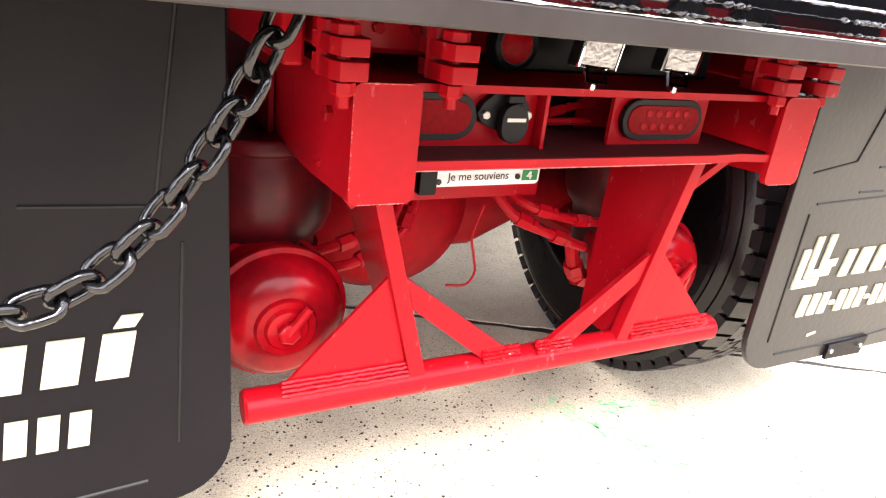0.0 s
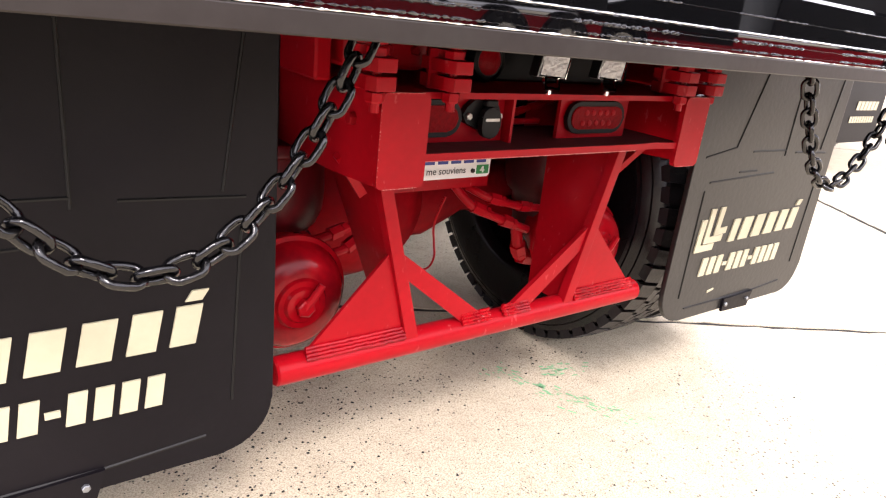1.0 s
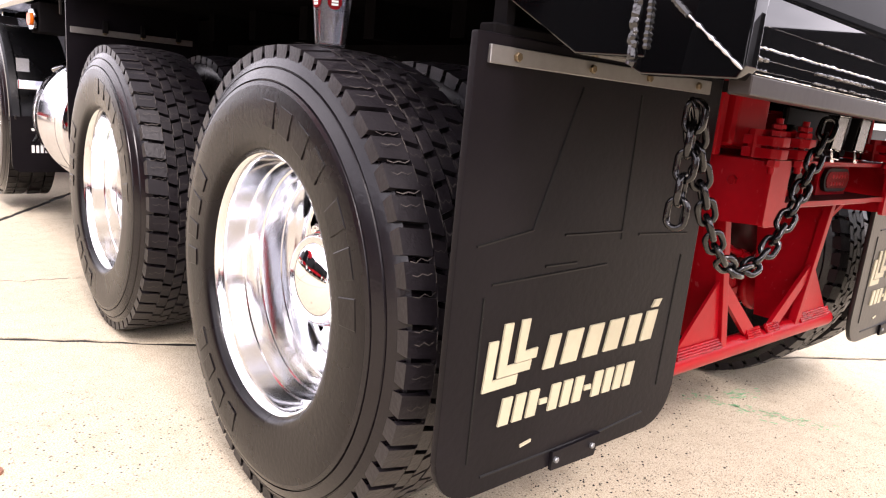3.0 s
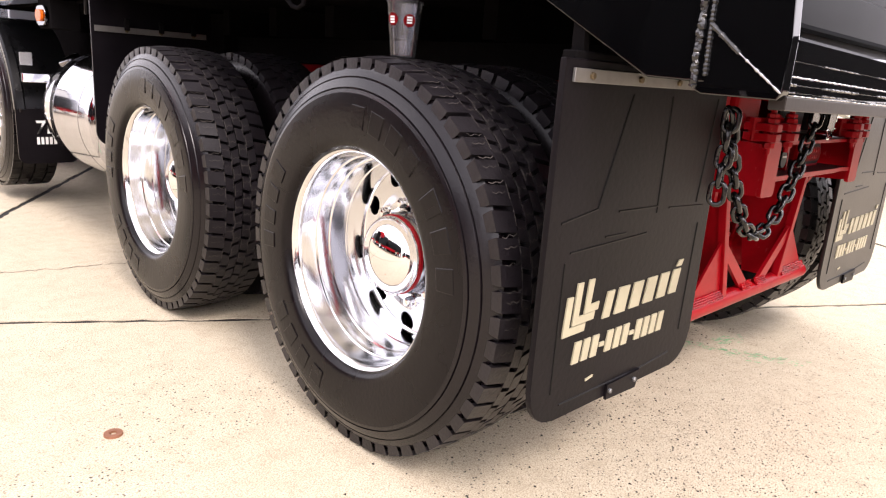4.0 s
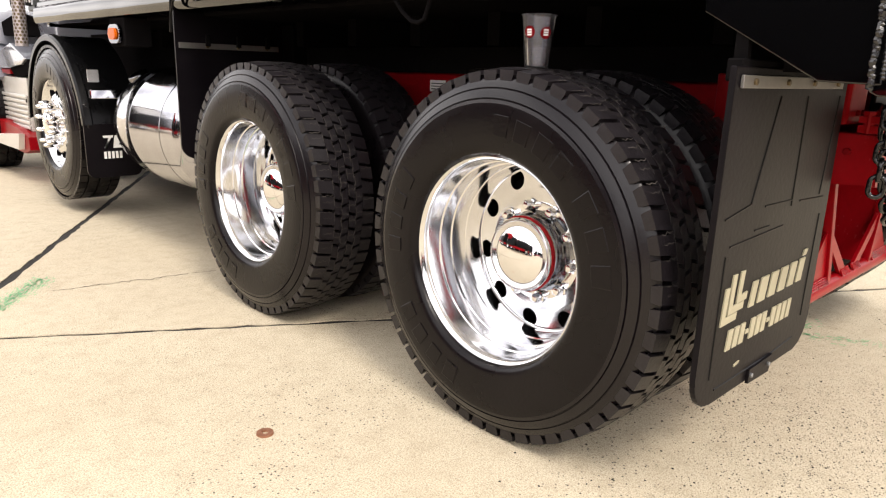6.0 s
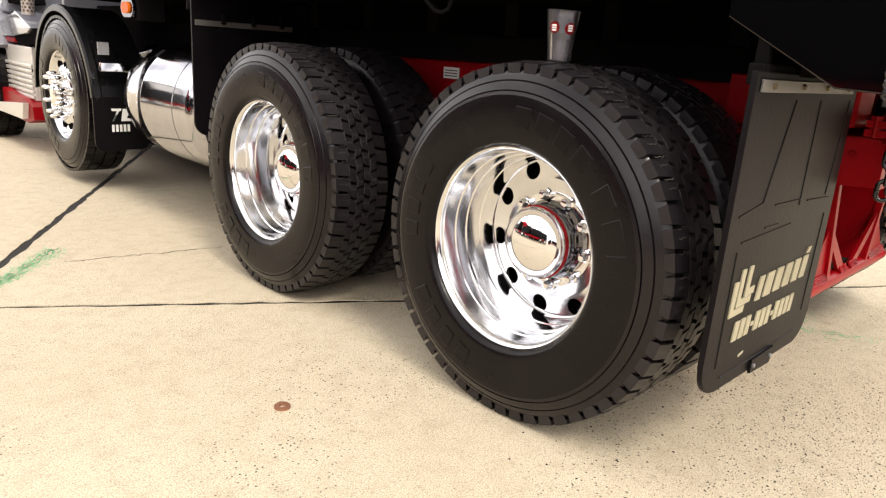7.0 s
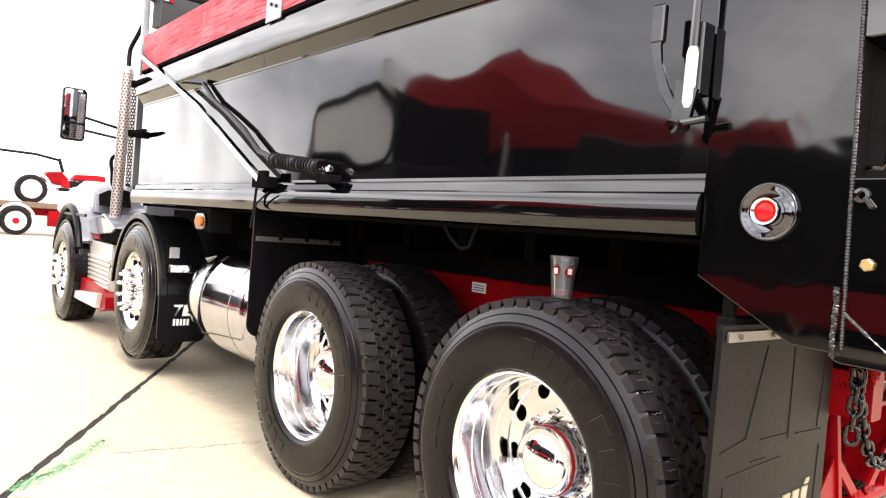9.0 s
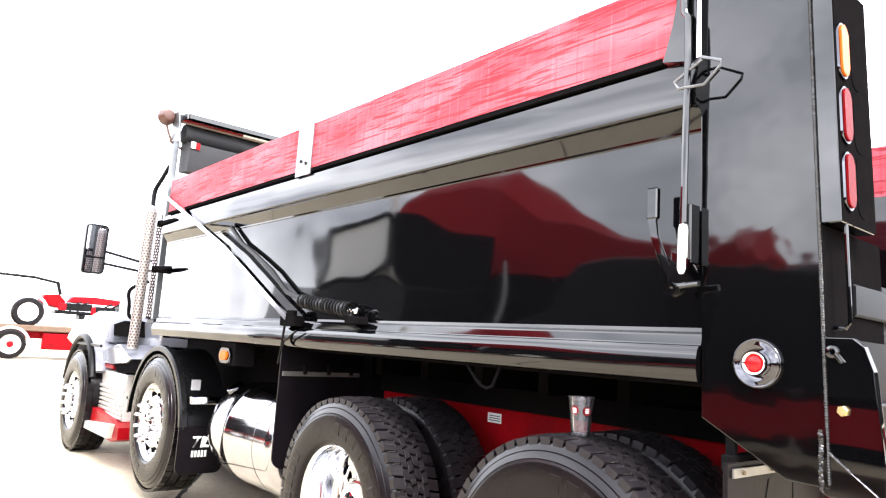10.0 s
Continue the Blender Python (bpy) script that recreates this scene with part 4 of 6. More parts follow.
# number plate on its bracket
bm = fresh()
bx(bm, -0.142, 0.14, 0.306, 0.312, 0.622, 0.80)
pl_br = part("plate_bracket", bm, RED, truck, "red plate bracket with two holes")
bm = fresh()
prism(bm, rounded(-0.102, 0.136, 0.648, 0.79, 0.010, 4), "xz", 0.300, 0.304)
plate = part("number_plate", bm, WHITE, pl_br, "white number plate with dark blue print")
for k in range(6):
    bm = fresh()
    x = -0.092 + k * 0.037
    bx(bm, x, x + 0.027, 0.2975, 0.3, 0.6835, 0.757)
    part("bar", bm, BLUE, plate)
txt = bpy.data.curves.new("motto", "FONT")
txt.body, txt.size, txt.align_x = "Je me souviens", 0.0225, "CENTER"
txt.offset = 0.0002
tob = bpy.data.objects.new("motto_text", txt)
scene.collection.objects.link(tob)
tob.matrix_basis = pose(-0.004, 0.2985, 0.660, 90, 0, 0)
bpy.context.view_layer.update()
mesh = bpy.data.meshes.new_from_object(tob.evaluated_get(bpy.context.evaluated_depsgraph_get()))
bpy.data.objects.remove(tob)
mesh.materials.clear()
mesh.materials.append(PRINT)
motto = new("motto", mesh)
motto.matrix_basis = pose(-0.004, 0.2985, 0.660, 90, 0, 0)
motto.parent = pl_br
bm = fresh()
bx(bm, 0.095, 0.130, 0.2975, 0.2995, 0.656, 0.677)
part("sticker", bm, GREEN, plate, "green year sticker")
bm = fresh()
bx(bm, 0.1115, 0.1145, 0.296, 0.2975, 0.659, 0.674)
bx(bm, 0.104, 0.117, 0.296, 0.2975, 0.6635, 0.666)
prism(bm, [(0.104, 0.6635), (0.1065, 0.6635), (0.1135, 0.674), (0.1105, 0.674)], "xz", 0.2958, 0.2976)
part("figure", bm, WHITE, plate)
for x, z in ((-0.090, 0.658), (0.084, 0.664)):
    bm = fresh()
    hexbolt(bm, (x, 0.3, z), (0, -1, 0), 0.006, 0.004)
    part("bolt", bm, STEEL, plate)
bm = fresh()
bx(bm, -0.140, -0.104, 0.275, 0.31, 0.640, 0.69, 0.006, 2)
part("plate_lamp", bm, SATIN, truck, "small black plate lamp")
# underride bar on two splayed legs
BAR_Y, BAR_Z = 0.077, 0.390
bm = fresh()
sweep(bm, [(-0.493, BAR_Y, BAR_Z), (-0.489, BAR_Y, BAR_Z), (0.470, BAR_Y, BAR_Z), (0.474, BAR_Y, BAR_Z)], [0.024, 0.027, 0.027, 0.024], n=20)
ub = part("underride_bar", bm, RED, truck, "red round bumper bar with welded gussets")
for s, top, low in ((-1, -0.322, -0.214), (1, 0.314, 0.213)):
    bm = fresh()
    # front flange of the leg
    prism(bm, [(top - 0.013, 0.79), (top + 0.013, 0.79), (low + 0.014, 0.402), (low - 0.014, 0.402)], "xz", 0.056, 0.080, 0.002)
    # web that runs forward and narrows downwards
    w0 = [(top, 0.078, 0.79), (top, 0.29, 0.79), (low, 0.185, 0.40), (low, 0.078, 0.40)]
    va = [bm.verts.new((x - 0.004, y, z)) for x, y, z in w0]
    vb = [bm.verts.new((x + 0.004, y, z)) for x, y, z in w0]
    bm.faces.new(va)
    bm.faces.new(vb[::-1])
    for k in range(4):
        bm.faces.new((va[k], va[(k + 1) % 4], vb[(k + 1) % 4], vb[k]))
    part("leg", bm, RED, ub, "red tapered steel leg")
    bm = fresh()
    at = lambda z: low + (top - low) * (z - 0.40) / 0.39
    prism(bm, [(at(0.585) + s * 0.012, 0.588), (low + s * 0.225, 0.417), (low + s * 0.018, 0.412)], "xz", 0.066, 0.074, 0.001)
    part("gusset", bm, RED, ub, "red triangular gusset plate")
    bm = fresh()
    q = [(at(0.572) - s * 0.012, 0.585), (at(0.52) - s * 0.014, 0.528), (low - s * 0.125, 0.412), (low - s * 0.190, 0.412)]
    prism(bm, q, "xz", 0.062, 0.074, 0.001)
    part("brace", bm, RED, ub, "red diagonal brace")
    rng = random.Random(3 + s)
    for x0, x1 in ((low + s * 0.02, low + s * 0.225), (low - s * 0.12, low - s * 0.195)):
        for dz in (0.0, 0.0058, 0.0116, 0.0174):
            bm = fresh()
            pts = [(x0 + (x1 - x0) * k / 40, 0.0545 + dz * 0.55 + rng.uniform(-0.0008, 0.0008), 0.4125 + dz + rng.uniform(-0.0008, 0.0008)) for k in range(41)]
            sweep(bm, pts, [0.0038 * rng.uniform(0.86, 1.14) for _ in pts], n=7)
            part("weld", bm, RED_GLOSS, ub, "rough weld bead")
    bm = fresh()
    sweep(bm, [(top + s * 0.01, 0.09, 0.70), (top + s * 0.075, 0.06, 0.778)], 0.011, n=4)
    part("strut", bm, RED, ub)
# axle, differential and air brakes
bm = fresh()
lathe(bm, [(0.0, -0.22), (0.10, -0.215), (0.17, -0.17), (0.215, -0.09), (0.225, 0.0), (0.215, 0.12), (0.15, 0.24), (0.0, 0.30)], (-0.09, AXLE_1 + 0.02, 0.535), n=40, axis="y")
part("differential", bm, RED_DEEP, truck, "red differential bowl", sharp=60)
for ay in (AXLE_1, AXLE_2):
    bm = fresh()
    sweep(bm, [(-0.62, ay, HUB_Z), (-0.30, ay, HUB_Z), (-0.15, ay, HUB_Z), (0.15, ay, HUB_Z), (0.30, ay, HUB_Z), (0.62, ay, HUB_Z)], [0.07, 0.075, 0.13, 0.13, 0.075, 0.07], n=20)
    part("axle", bm, RED_DEEP, truck, "red drive axle housing")
bm = fresh()
lathe(bm, [(0.0, -0.2), (0.2, -0.15), (0.22, 0.1), (0.0, 0.25)], (0.02, AXLE_2, 0.545), n=32, axis="y")
part("differential", bm, RED_DEEP, truck, "red differential bowl")
for s in (-1, 1):
    bm = fresh()
    cx = -0.412 if s < 0 else 0.40
    lathe(bm, [(rr * 1.06, hh) for rr, hh in ((0.0, -0.012), (0.012, -0.013), (0.014, -0.004), (0.03, -0.003), (0.034, 0.004), (0.044, 0.003), (0.048, 0.010), (0.075, 0.014), (0.094, 0.034), (0.099, 0.052), (0.101, 0.058), (0.109, 0.060), (0.111, 0.066), (0.109, 0.074), (0.100, 0.077),
               (0.100, 0.13), (0.106, 0.135), (0.106, 0.145), (0.095, 0.15), (0.085, 0.20), (0.05, 0.22), (0.0, 0.22))], (cx, 0.135, 0.478), n=48, axis="y")
    bc = part("brake_chamber", bm, RED_GLOSS, truck, "red air brake chamber", sharp=50)
    bm = fresh()
    sweep(bm, [(cx, 0.125, 0.478), (cx + 0.012, 0.12, 0.496), (cx + 0.030, 0.12, 0.520)], [0.010, 0.008, 0.007], n=8)
    hexbolt(bm, (cx, 0.128, 0.478), (0, -1, 0), 0.018, 0.012)
    part("release_bolt", bm, RED, bc)
    bm = fresh()
    lathe(bm, [(0.0, 0.19), (0.122, 0.19), (0.126, 0.185), (0.126, 0.168), (0.118, 0.162), (0.120, 0.148), (0.125, 0.132), (0.127, 0.08), (0.124, 0.045), (0.113, 0.018), (0.098, 0.004), (0.096, -0.018), (0.104, -0.020), (0.104, -0.038), (0.090, -0.042), (0.085, -0.12), (0.0, -0.12)],
          (s * 0.408, 0.36, 0.562), n=48, axis="z")
    part("air_spring", bm, BELLOWS, truck, "air suspension bellows, red overspray on black", sharp=50)
    bm = fresh()
    sweep(bm, [(s * 0.44, 0.30, 0.47), (s * 0.46, 0.8, 0.44), (s * 0.46, 1.2, 0.60)], [0.045, 0.05, 0.05], n=10)
    part("trailing_arm", bm, RED_DEEP, truck)
for pts, r in (([(-0.36, 0.30, 0.53), (-0.28, 0.30, 0.545), (-0.20, 0.32, 0.56), (-0.14, 0.36, 0.60), (-0.12, 0.38, 0.68)], 0.010), ([(-0.32, 0.30, 0.50), (-0.24, 0.30, 0.51), (-0.14, 0.33, 0.555), (-0.10, 0.37, 0.62)], 0.010),
               ([(0.06, 0.33, 0.62), (0.10, 0.30, 0.575), (0.18, 0.28, 0.54), (0.27, 0.28, 0.505)], 0.011), ([(0.09, 0.32, 0.62), (0.13, 0.28, 0.60), (0.22, 0.27, 0.575), (0.30, 0.28, 0.56)], 0.010),
               ([(0.25, 0.30, 0.51), (0.265, 0.30, 0.46), (0.29, 0.31, 0.42), (0.34, 0.32, 0.40)], 0.015), ([(-0.045, 0.108, 0.826), (-0.01, 0.106, 0.832), (0.05, 0.106, 0.846), (0.14, 0.110, 0.866)], 0.006)):
    bm = fresh()
    sweep(bm, smooth(pts), r, n=10)
    for k in (1, len(pts) - 2):
        d = (Vector(pts[k + 1]) - Vector(pts[k])).normalized()
        p = Vector(pts[k])
        sweep(bm, [p, p + d * 0.03], r * 1.5, n=6)
        sweep(bm, [p + d * 0.034, p + d * 0.046], r * 1.35, n=6)
    part("air_hose", bm, RED, truck, "red painted air hose with fittings")
bm = fresh()
sweep(bm, smooth([(0.03, 0.32, 0.60), (0.035, 0.36, 0.52), (0.07, 0.40, 0.45), (0.09, 0.42, 0.40), (0.07, 0.42, 0.372), (0.02, 0.42, 0.375)], 8), 0.003, n=6)
part("wire", bm, RED, truck, "thin loose red wire")

# ---- dump body ----
FRONT_Y, REAR_Y = 5.04, 0.126
SIDE = [(-1.02, 1.262), (-1.10, 1.262), *[(-1.154 - 0.0195 * math.sin(radians(a)), 1.320 - 0.054 * math.cos(radians(a))) for a in range(18, 165, 7)], (-1.158, 1.374), (-1.147, 1.377), (-1.1435, 1.381), (-1.139, 1.405), (-1.136, 1.410), (-1.125, 1.418), (-1.122, 1.430), (-1.122, 2.045), (-1.125, 2.050), (-1.126, 2.058),
        (-1.166, 2.112), (-1.170, 2.115), (-1.184, 2.118), (-1.188, 2.124), (-1.188, 2.150), (-1.184, 2.205), (-1.170, 2.268), (-1.160, 2.282), (-1.09, 2.282), (-1.09, 1.40), (-1.02, 1.36)]
for s in (1, -1):
    bm = fresh()
    prism(bm, [(x * s, z) for x, z in SIDE], "xz", REAR_Y, FRONT_Y)
    part("body_side", bm, BLACK_PANEL, truck, "glossy black dump body side with a flared rail and ledge", sharp=10)
bm = fresh()
bx(bm, -1.09, 1.09, FRONT_Y - 0.05, FRONT_Y, 1.25, 2.60)
part("body_front", bm, BLACK, truck, "black body front wall")
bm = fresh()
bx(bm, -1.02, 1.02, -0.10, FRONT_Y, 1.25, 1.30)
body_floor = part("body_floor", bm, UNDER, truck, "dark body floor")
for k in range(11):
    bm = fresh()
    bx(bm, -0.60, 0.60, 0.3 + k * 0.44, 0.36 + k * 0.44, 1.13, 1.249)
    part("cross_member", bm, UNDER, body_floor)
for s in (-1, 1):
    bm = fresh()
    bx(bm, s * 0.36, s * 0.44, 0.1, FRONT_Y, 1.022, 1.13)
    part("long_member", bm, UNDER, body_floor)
# hanging black skirt panels ahead of the drive wheels
bm = fresh()
prism(bm, rounded(-1.172, -0.60, 0.575, 1.35, 0.07, 6, (1, 1, 0, 0)), "xz", 2.70, 2.712)
guard = part("front_guard", bm, FLAP, truck, "black rubber guard ahead of the drive wheels")
bm = fresh()
bx(bm, -1.158, -0.63, 2.688, 2.699, 1.100, 1.126, 0.001, 1)
gs = part("strap", bm, STRAP, guard, "bare steel hanger strap")
for x in (-1.02, -0.86, -0.70):
    bm = fresh()
    hexbolt(bm, (x, 2.688, 1.112), (0, -1, 0), 0.009, 0.007)
    part("bolt", bm, BRONZE, gs)
    bm = fresh()
    bx(bm, x - 0.011, x + 0.011, 2.672, 2.687, 1.112, 1.165, 0.002, 1)
    part("hanger_tab", bm, UNDER, guard)
bm = fresh()
sweep(bm, [(-1.12, 1.18, 1.265), (-1.12, 1.12, 1.205), (-1.12, 1.08, 1.178), (-1.12, 1.05, 1.172), (-1.12, 1.02, 1.182), (-1.12, 0.98, 1.265)], 0.007, n=8)
part("rope_hook", bm, UNDER, truck, "black steel rope hook under the ledge")
bm = fresh()
bx(bm, -1.137, -1.12, 2.18, 2.21, 2.19, 2.205, 0.003, 1)
part("rail_stud", bm, BRASS, truck)
# red planks in a steel pocket
for y0, y1 in ((0.25, 2.60), (2.66, 4.95)):
    bm = fresh()
    bx(bm, -1.178, -1.130, y0 - (0.05 if y0 < 1 else 0), y1, 2.288, 2.578, 0.004, 1)
    part("side_board", bm, PLANK, truck, "rough red painted wooden side board")
    bm = fresh()
    bx(bm, 1.130, 1.178, y0, y1, 2.288, 2.578, 0.004, 1)
    part("side_board", bm, PLANK, truck, "rough red painted wooden side board")
for s in (-1, 1):
    bm = fresh()
    bx(bm, s * 1.184, s * 1.178, 2.54, 2.72, 2.27, 2.60)
    pocket = part("stake_pocket", bm, GALV, truck, "galvanised stake plate with bolts")
    for y, z in ((2.60, 2.34), (2.66, 2.36)):
        bm = fresh()
        hexbolt(bm, (s * 1.184, y, z), (s, 0, 0), 0.010, 0.008)
        part("bolt", bm, STEEL, pocket)
    bm = fresh()
    prism(bm, [(0.130, 2.26), (0.245, 2.285), (0.212, 2.40), (0.172, 2.62), (0.130, 2.62)], "yz", s * 1.186, s * 1.179)
    part("board_end", bm, BLACK_POST, truck, "black steel end plate")
# Near-black strips drawn in place of the shaded gaps under the boards.
for s in (-1, 1):
    for y0, y1 in ((0.25, 2.60), (2.66, 4.95)):
        bm = fresh()
        bx(bm, *sorted((s * 1.1795, s * 1.135)), y0, y1, 2.2835, 2.304)
        part("board_gap_shade", bm, UNDER, truck, "dark strip standing for the shaded gap under the side board")
# rear corner posts
POST = [(0.138, 2.80), (0.121, 1.168), (-0.118, 1.034), (-0.226, 1.030), (-0.183, 2.80)]


def rake(bm):
    """Leans upright tail parts forward with their height, as the posts do."""
    for v in bm.verts:
        v.co.y += 0.0243 * (v.co.z - 1.85)


for s in (-1, 1):
    bm = fresh()
    prism(bm, POST, "yz", s * 1.148, s * 0.98, 0.004)
    post = part("corner_post", bm, BLACK_POST, truck, "glossy black rear corner post")
    bm = fresh()
    rng = random.Random(11)
    sweep(bm, [(s * 1.147 + rng.uniform(-0.0004, 0.0004), -0.206 + rng.uniform(-0.0004, 0.0004), 1.04 + k * 0.0035) for k in range(500)], [0.0046 * (1.15 if k % 2 else 0.80) + rng.uniform(-0.0004, 0.0004) for k in range(500)], n=6)
    rake(bm)
    part("weld", bm, WELD, post, "lumpy painted weld bead")
    # tail lamp box with three oval lamps that face back
    bm = fresh()
    bx(bm, s * 1.142, s * 0.90, -0.262, -0.206, 1.715, 2.42, 0.003, 1)
    rake(bm)
    lamp_box = part("lamp_box", bm, BLACK, truck, "black tail lamp box")
    bm = fresh()
    bx(bm, *sorted((s * 1.1405, s * 0.90)), -0.2655, -0.2625, 1.717, 2.418)
    rake(bm)
    part("lamp_panel", bm, UNDER, lamp_box, "matt black lamp panel")
    # Flat black sheet added to stand in for the deep shaded recess.
    bm = fresh()
    bx(bm, *sorted((s * 1.142, s * 0.70)), -0.2105, -0.2085, 1.415, 1.713)
    rake(bm)
    part("recess_panel", bm, UNDER, lamp_box, "flat matt black sheet in place of the dark recess under the lamps")
    for z, mat in ((2.20, AMBER), (2.015, RED_LENS), (1.83, RED_LENS)):
        bm = fresh()
        prism(bm, rounded(s * 1.105 - 0.032, s * 1.105 + 0.032, z - 0.081, z + 0.081, 0.031, 8), "xz", -0.2655, -0.273, 0.002)
        rake(bm)
        part("lamp_ring", bm, BEZEL, lamp_box, "chrome lamp ring")
        bm = fresh()
        prism(bm, rounded(s * 1.105 - 0.0255, s * 1.105 + 0.0255, z - 0.0745, z + 0.0745, 0.0245, 8), "xz", -0.266, -0.279, 0.004)
        rake(bm)
        part("lens", bm, mat, lamp_box)
        bm = fresh()
        prism(bm, rounded(s * 1.0 - 0.036, s * 1.0 + 0.036, z - 0.085, z + 0.085, 0.035, 8), "xz", -0.2655, -0.268, 0.001)
        rake(bm)
        part("blank_cover", bm, UNDER, lamp_box, "black oval blanking plug")
    bm = fresh()
    sweep(bm, [(s * 1.10, -0.215, 1.440), (s * 1.10, -0.245, 1.438), (s * 1.10, -0.256, 1.452), (s * 1.10, -0.256, 1.72)], 0.0055, n=8)
    rake(bm)
    part("grab_rod", bm, BLACK, truck, "bent black rod")
    # lower tail plate with pin and bolt
    bm = fresh()
    prism(bm, [(-0.207, 1.018), (-0.207, 1.412), (-0.285, 1.412), (-0.312, 1.39), (-0.332, 1.33), (-0.352, 1.10), (-0.352, 1.022), (-0.345, 1.009), (-0.222, 1.011)], "yz", s * 1.146, s * 1.118, 0.003)
    tp = part("tail_plate", bm, BLACK, truck, "black hinge plate with rounded top")
    bm = fresh()
    hexbolt(bm, (s * 1.146, -0.262, 1.228), (s, 0, 0), 0.014, 0.014)
    part("bolt", bm, BRASS, tp, "yellow zinc bolt")
    bm = fresh()
    lathe(bm, [(0.016, 0.0), (0.016, s * 0.012), (0.009, s * 0.014), (0.009, 0.0)], (s * 1.140, -0.238, 1.375), n=20)
    sweep(bm, [(s * 1.15, -0.245, 1.37), (s * 1.152, -0.262, 1.348)], 0.006, n=8)
    part("pin", bm, BLACK, tp)
    bm = fresh()
    sweep(bm, [(s * 1.147, -0.225 - 0.0030 * k, 1.120 - 0.0025 * k) for k in range(18)], [0.004 + rng.uniform(-0.001, 0.0015) for k in range(18)], n=6)
    part("weld", bm, WELD, tp, "diagonal weld bead")
    bm = fresh()
    sweep(bm, [(s * 1.1475, -0.276 - 0.0037 * k, 1.078 - 0.0029 * k) for k in range(21)], [0.0016 + rng.uniform(-0.0009, 0.0012) for k in range(21)], n=6)
    part("ground_edge", bm, DARK_CHROME, tp, "ground bright edge")
    bm = fresh()
    sweep(bm, [(s * 1.1475 + rng.uniform(-0.0015, 0.0015), -0.207 + rng.uniform(-0.002, 0.002), 1.022 + 0.0035 * k) for k in range(45)], [0.0062 + rng.uniform(-0.0012, 0.0012) for k in range(45)], n=7)
    part("weld", bm, WELD, tp, "lumpy corner weld")
    # round marker lamp on the post
    y, z = -0.046, 1.334
    bm = fresh()
    lathe(bm, [(r, s * a) for r, a in ((0.067, 0.0), (0.069, 0.006), (0.067, 0.011), (0.064, 0.0115), (0.060, 0.009), (0.052, 0.004), (0.044, 0.0015), (0.033, 0.001))], (s * 1.148, y, z), n=40)
    ml = part("marker_lamp", bm, BEZEL, truck, "round red marker lamp in a chrome bezel", sharp=60)
    bm = fresh()
    lathe(bm, [(r, s * a) for r, a in ((0.035, 0.003), (0.0345, 0.024), (0.031, 0.030), (0.025, 0.028), (0.022, 0.016))], (s * 1.148, y, z), n=40)
    part("inner_ring", bm, CHROME, ml, "bright inner ring", sharp=60)
    bm = fresh()
    lathe(bm, [(r, s * a) for r, a in ((0.0225, 0.018), (0.020, 0.024), (0.012, 0.027), (0.0, 0.028))], (s * 1.148, y, z), n=32)
    part("lens", bm, RED_LIT, ml, "glowing red lens")
    # board latch: rod, paddle and clevis
    x = s * 1.206
    bm = fresh()
    sweep(bm, [(x, 0.155, 2.62), (x, 0.160, 2.46), (x, 0.158, 2.42), (x, 0.146, 2.40), (x, 0.144, 2.28), (x, 0.150, 2.0), (x, 0.153, 1.735)], 0.011, n=10)
    latch = part("tailgate_latch", bm, BLACK, truck, "black latch rod with a bright turnbuckle sleeve")
    bm = fresh()
    sweep(bm, [(x, 0.153, 1.74), (x, 0.153, 1.72), (x, 0.155, 1.60), (x, 0.155, 1.585)], [0.010, 0.0145, 0.0145, 0.008], n=14)
    part("sleeve", bm, WHITE, latch, "white sleeve")
    bm = fresh()
    prism(bm, [(0.245, 1.86), (0.275, 1.86), (0.278, 1.77), (0.262, 1.70), (0.232, 1.62), (0.200, 1.575), (0.180, 1.585), (0.215, 1.64), (0.243, 1.71), (0.248, 1.76)], "yz", x, x - s * 0.012, 0.002)
    bx(bm, *sorted((x + s * 0.004, x - s * 0.02)), 0.243, 0.280, 1.765, 1.865, 0.004, 1)
    part("paddle", bm, BLACK, latch, "black lever paddle")
    bm = fresh()
    prism(bm, [(0.13, 1.63), (0.19, 1.66), (0.20, 1.56), (0.18, 1.515), (0.15, 1.53)], "yz", x - s * 0.01, x + s * 0.004, 0.002)
    sweep(bm, [(x, 0.20, 1.545), (x, 0.10, 1.555)], 0.010, n=10)
    lathe(bm, [(0.020, -0.012), (0.020, 0.012), (0.011, 0.012), (0.011, -0.012)], (x + s * 0.006, 0.185, 1.54), n=20, closed=True)
    part("clevis", bm, BLACK, latch, "black clevis and eye")
    bm = fresh()
    bx(bm, *sorted((s * 1.149, s * 1.20)), 0.13, 0.165, 1.62, 1.80, 0.002, 1)
    part("latch_plate", bm, BLACK, latch)
    bm = fresh()
    sweep(bm, [(s * 1.15, 0.215, 2.235), (s * 1.20, 0.10, 2.258), (s * 1.215, 0.030, 2.222), (s * 1.215, 0.035, 2.205), (s * 1.215, 0.085, 2.160), (s * 1.215, 0.170, 2.168), (s * 1.215, 0.185, 2.192), (s * 1.20, 0.10, 2.250)], 0.005, n=6)
    part("latch_guide", bm, GALV, latch, "bent steel guide")
# tailgate, rear sill and apron


def lean(bm):
    """The body sits a little lower on its right."""
    for v in bm.verts:
        v.co.z += -0.004 - 0.013 * v.co.x


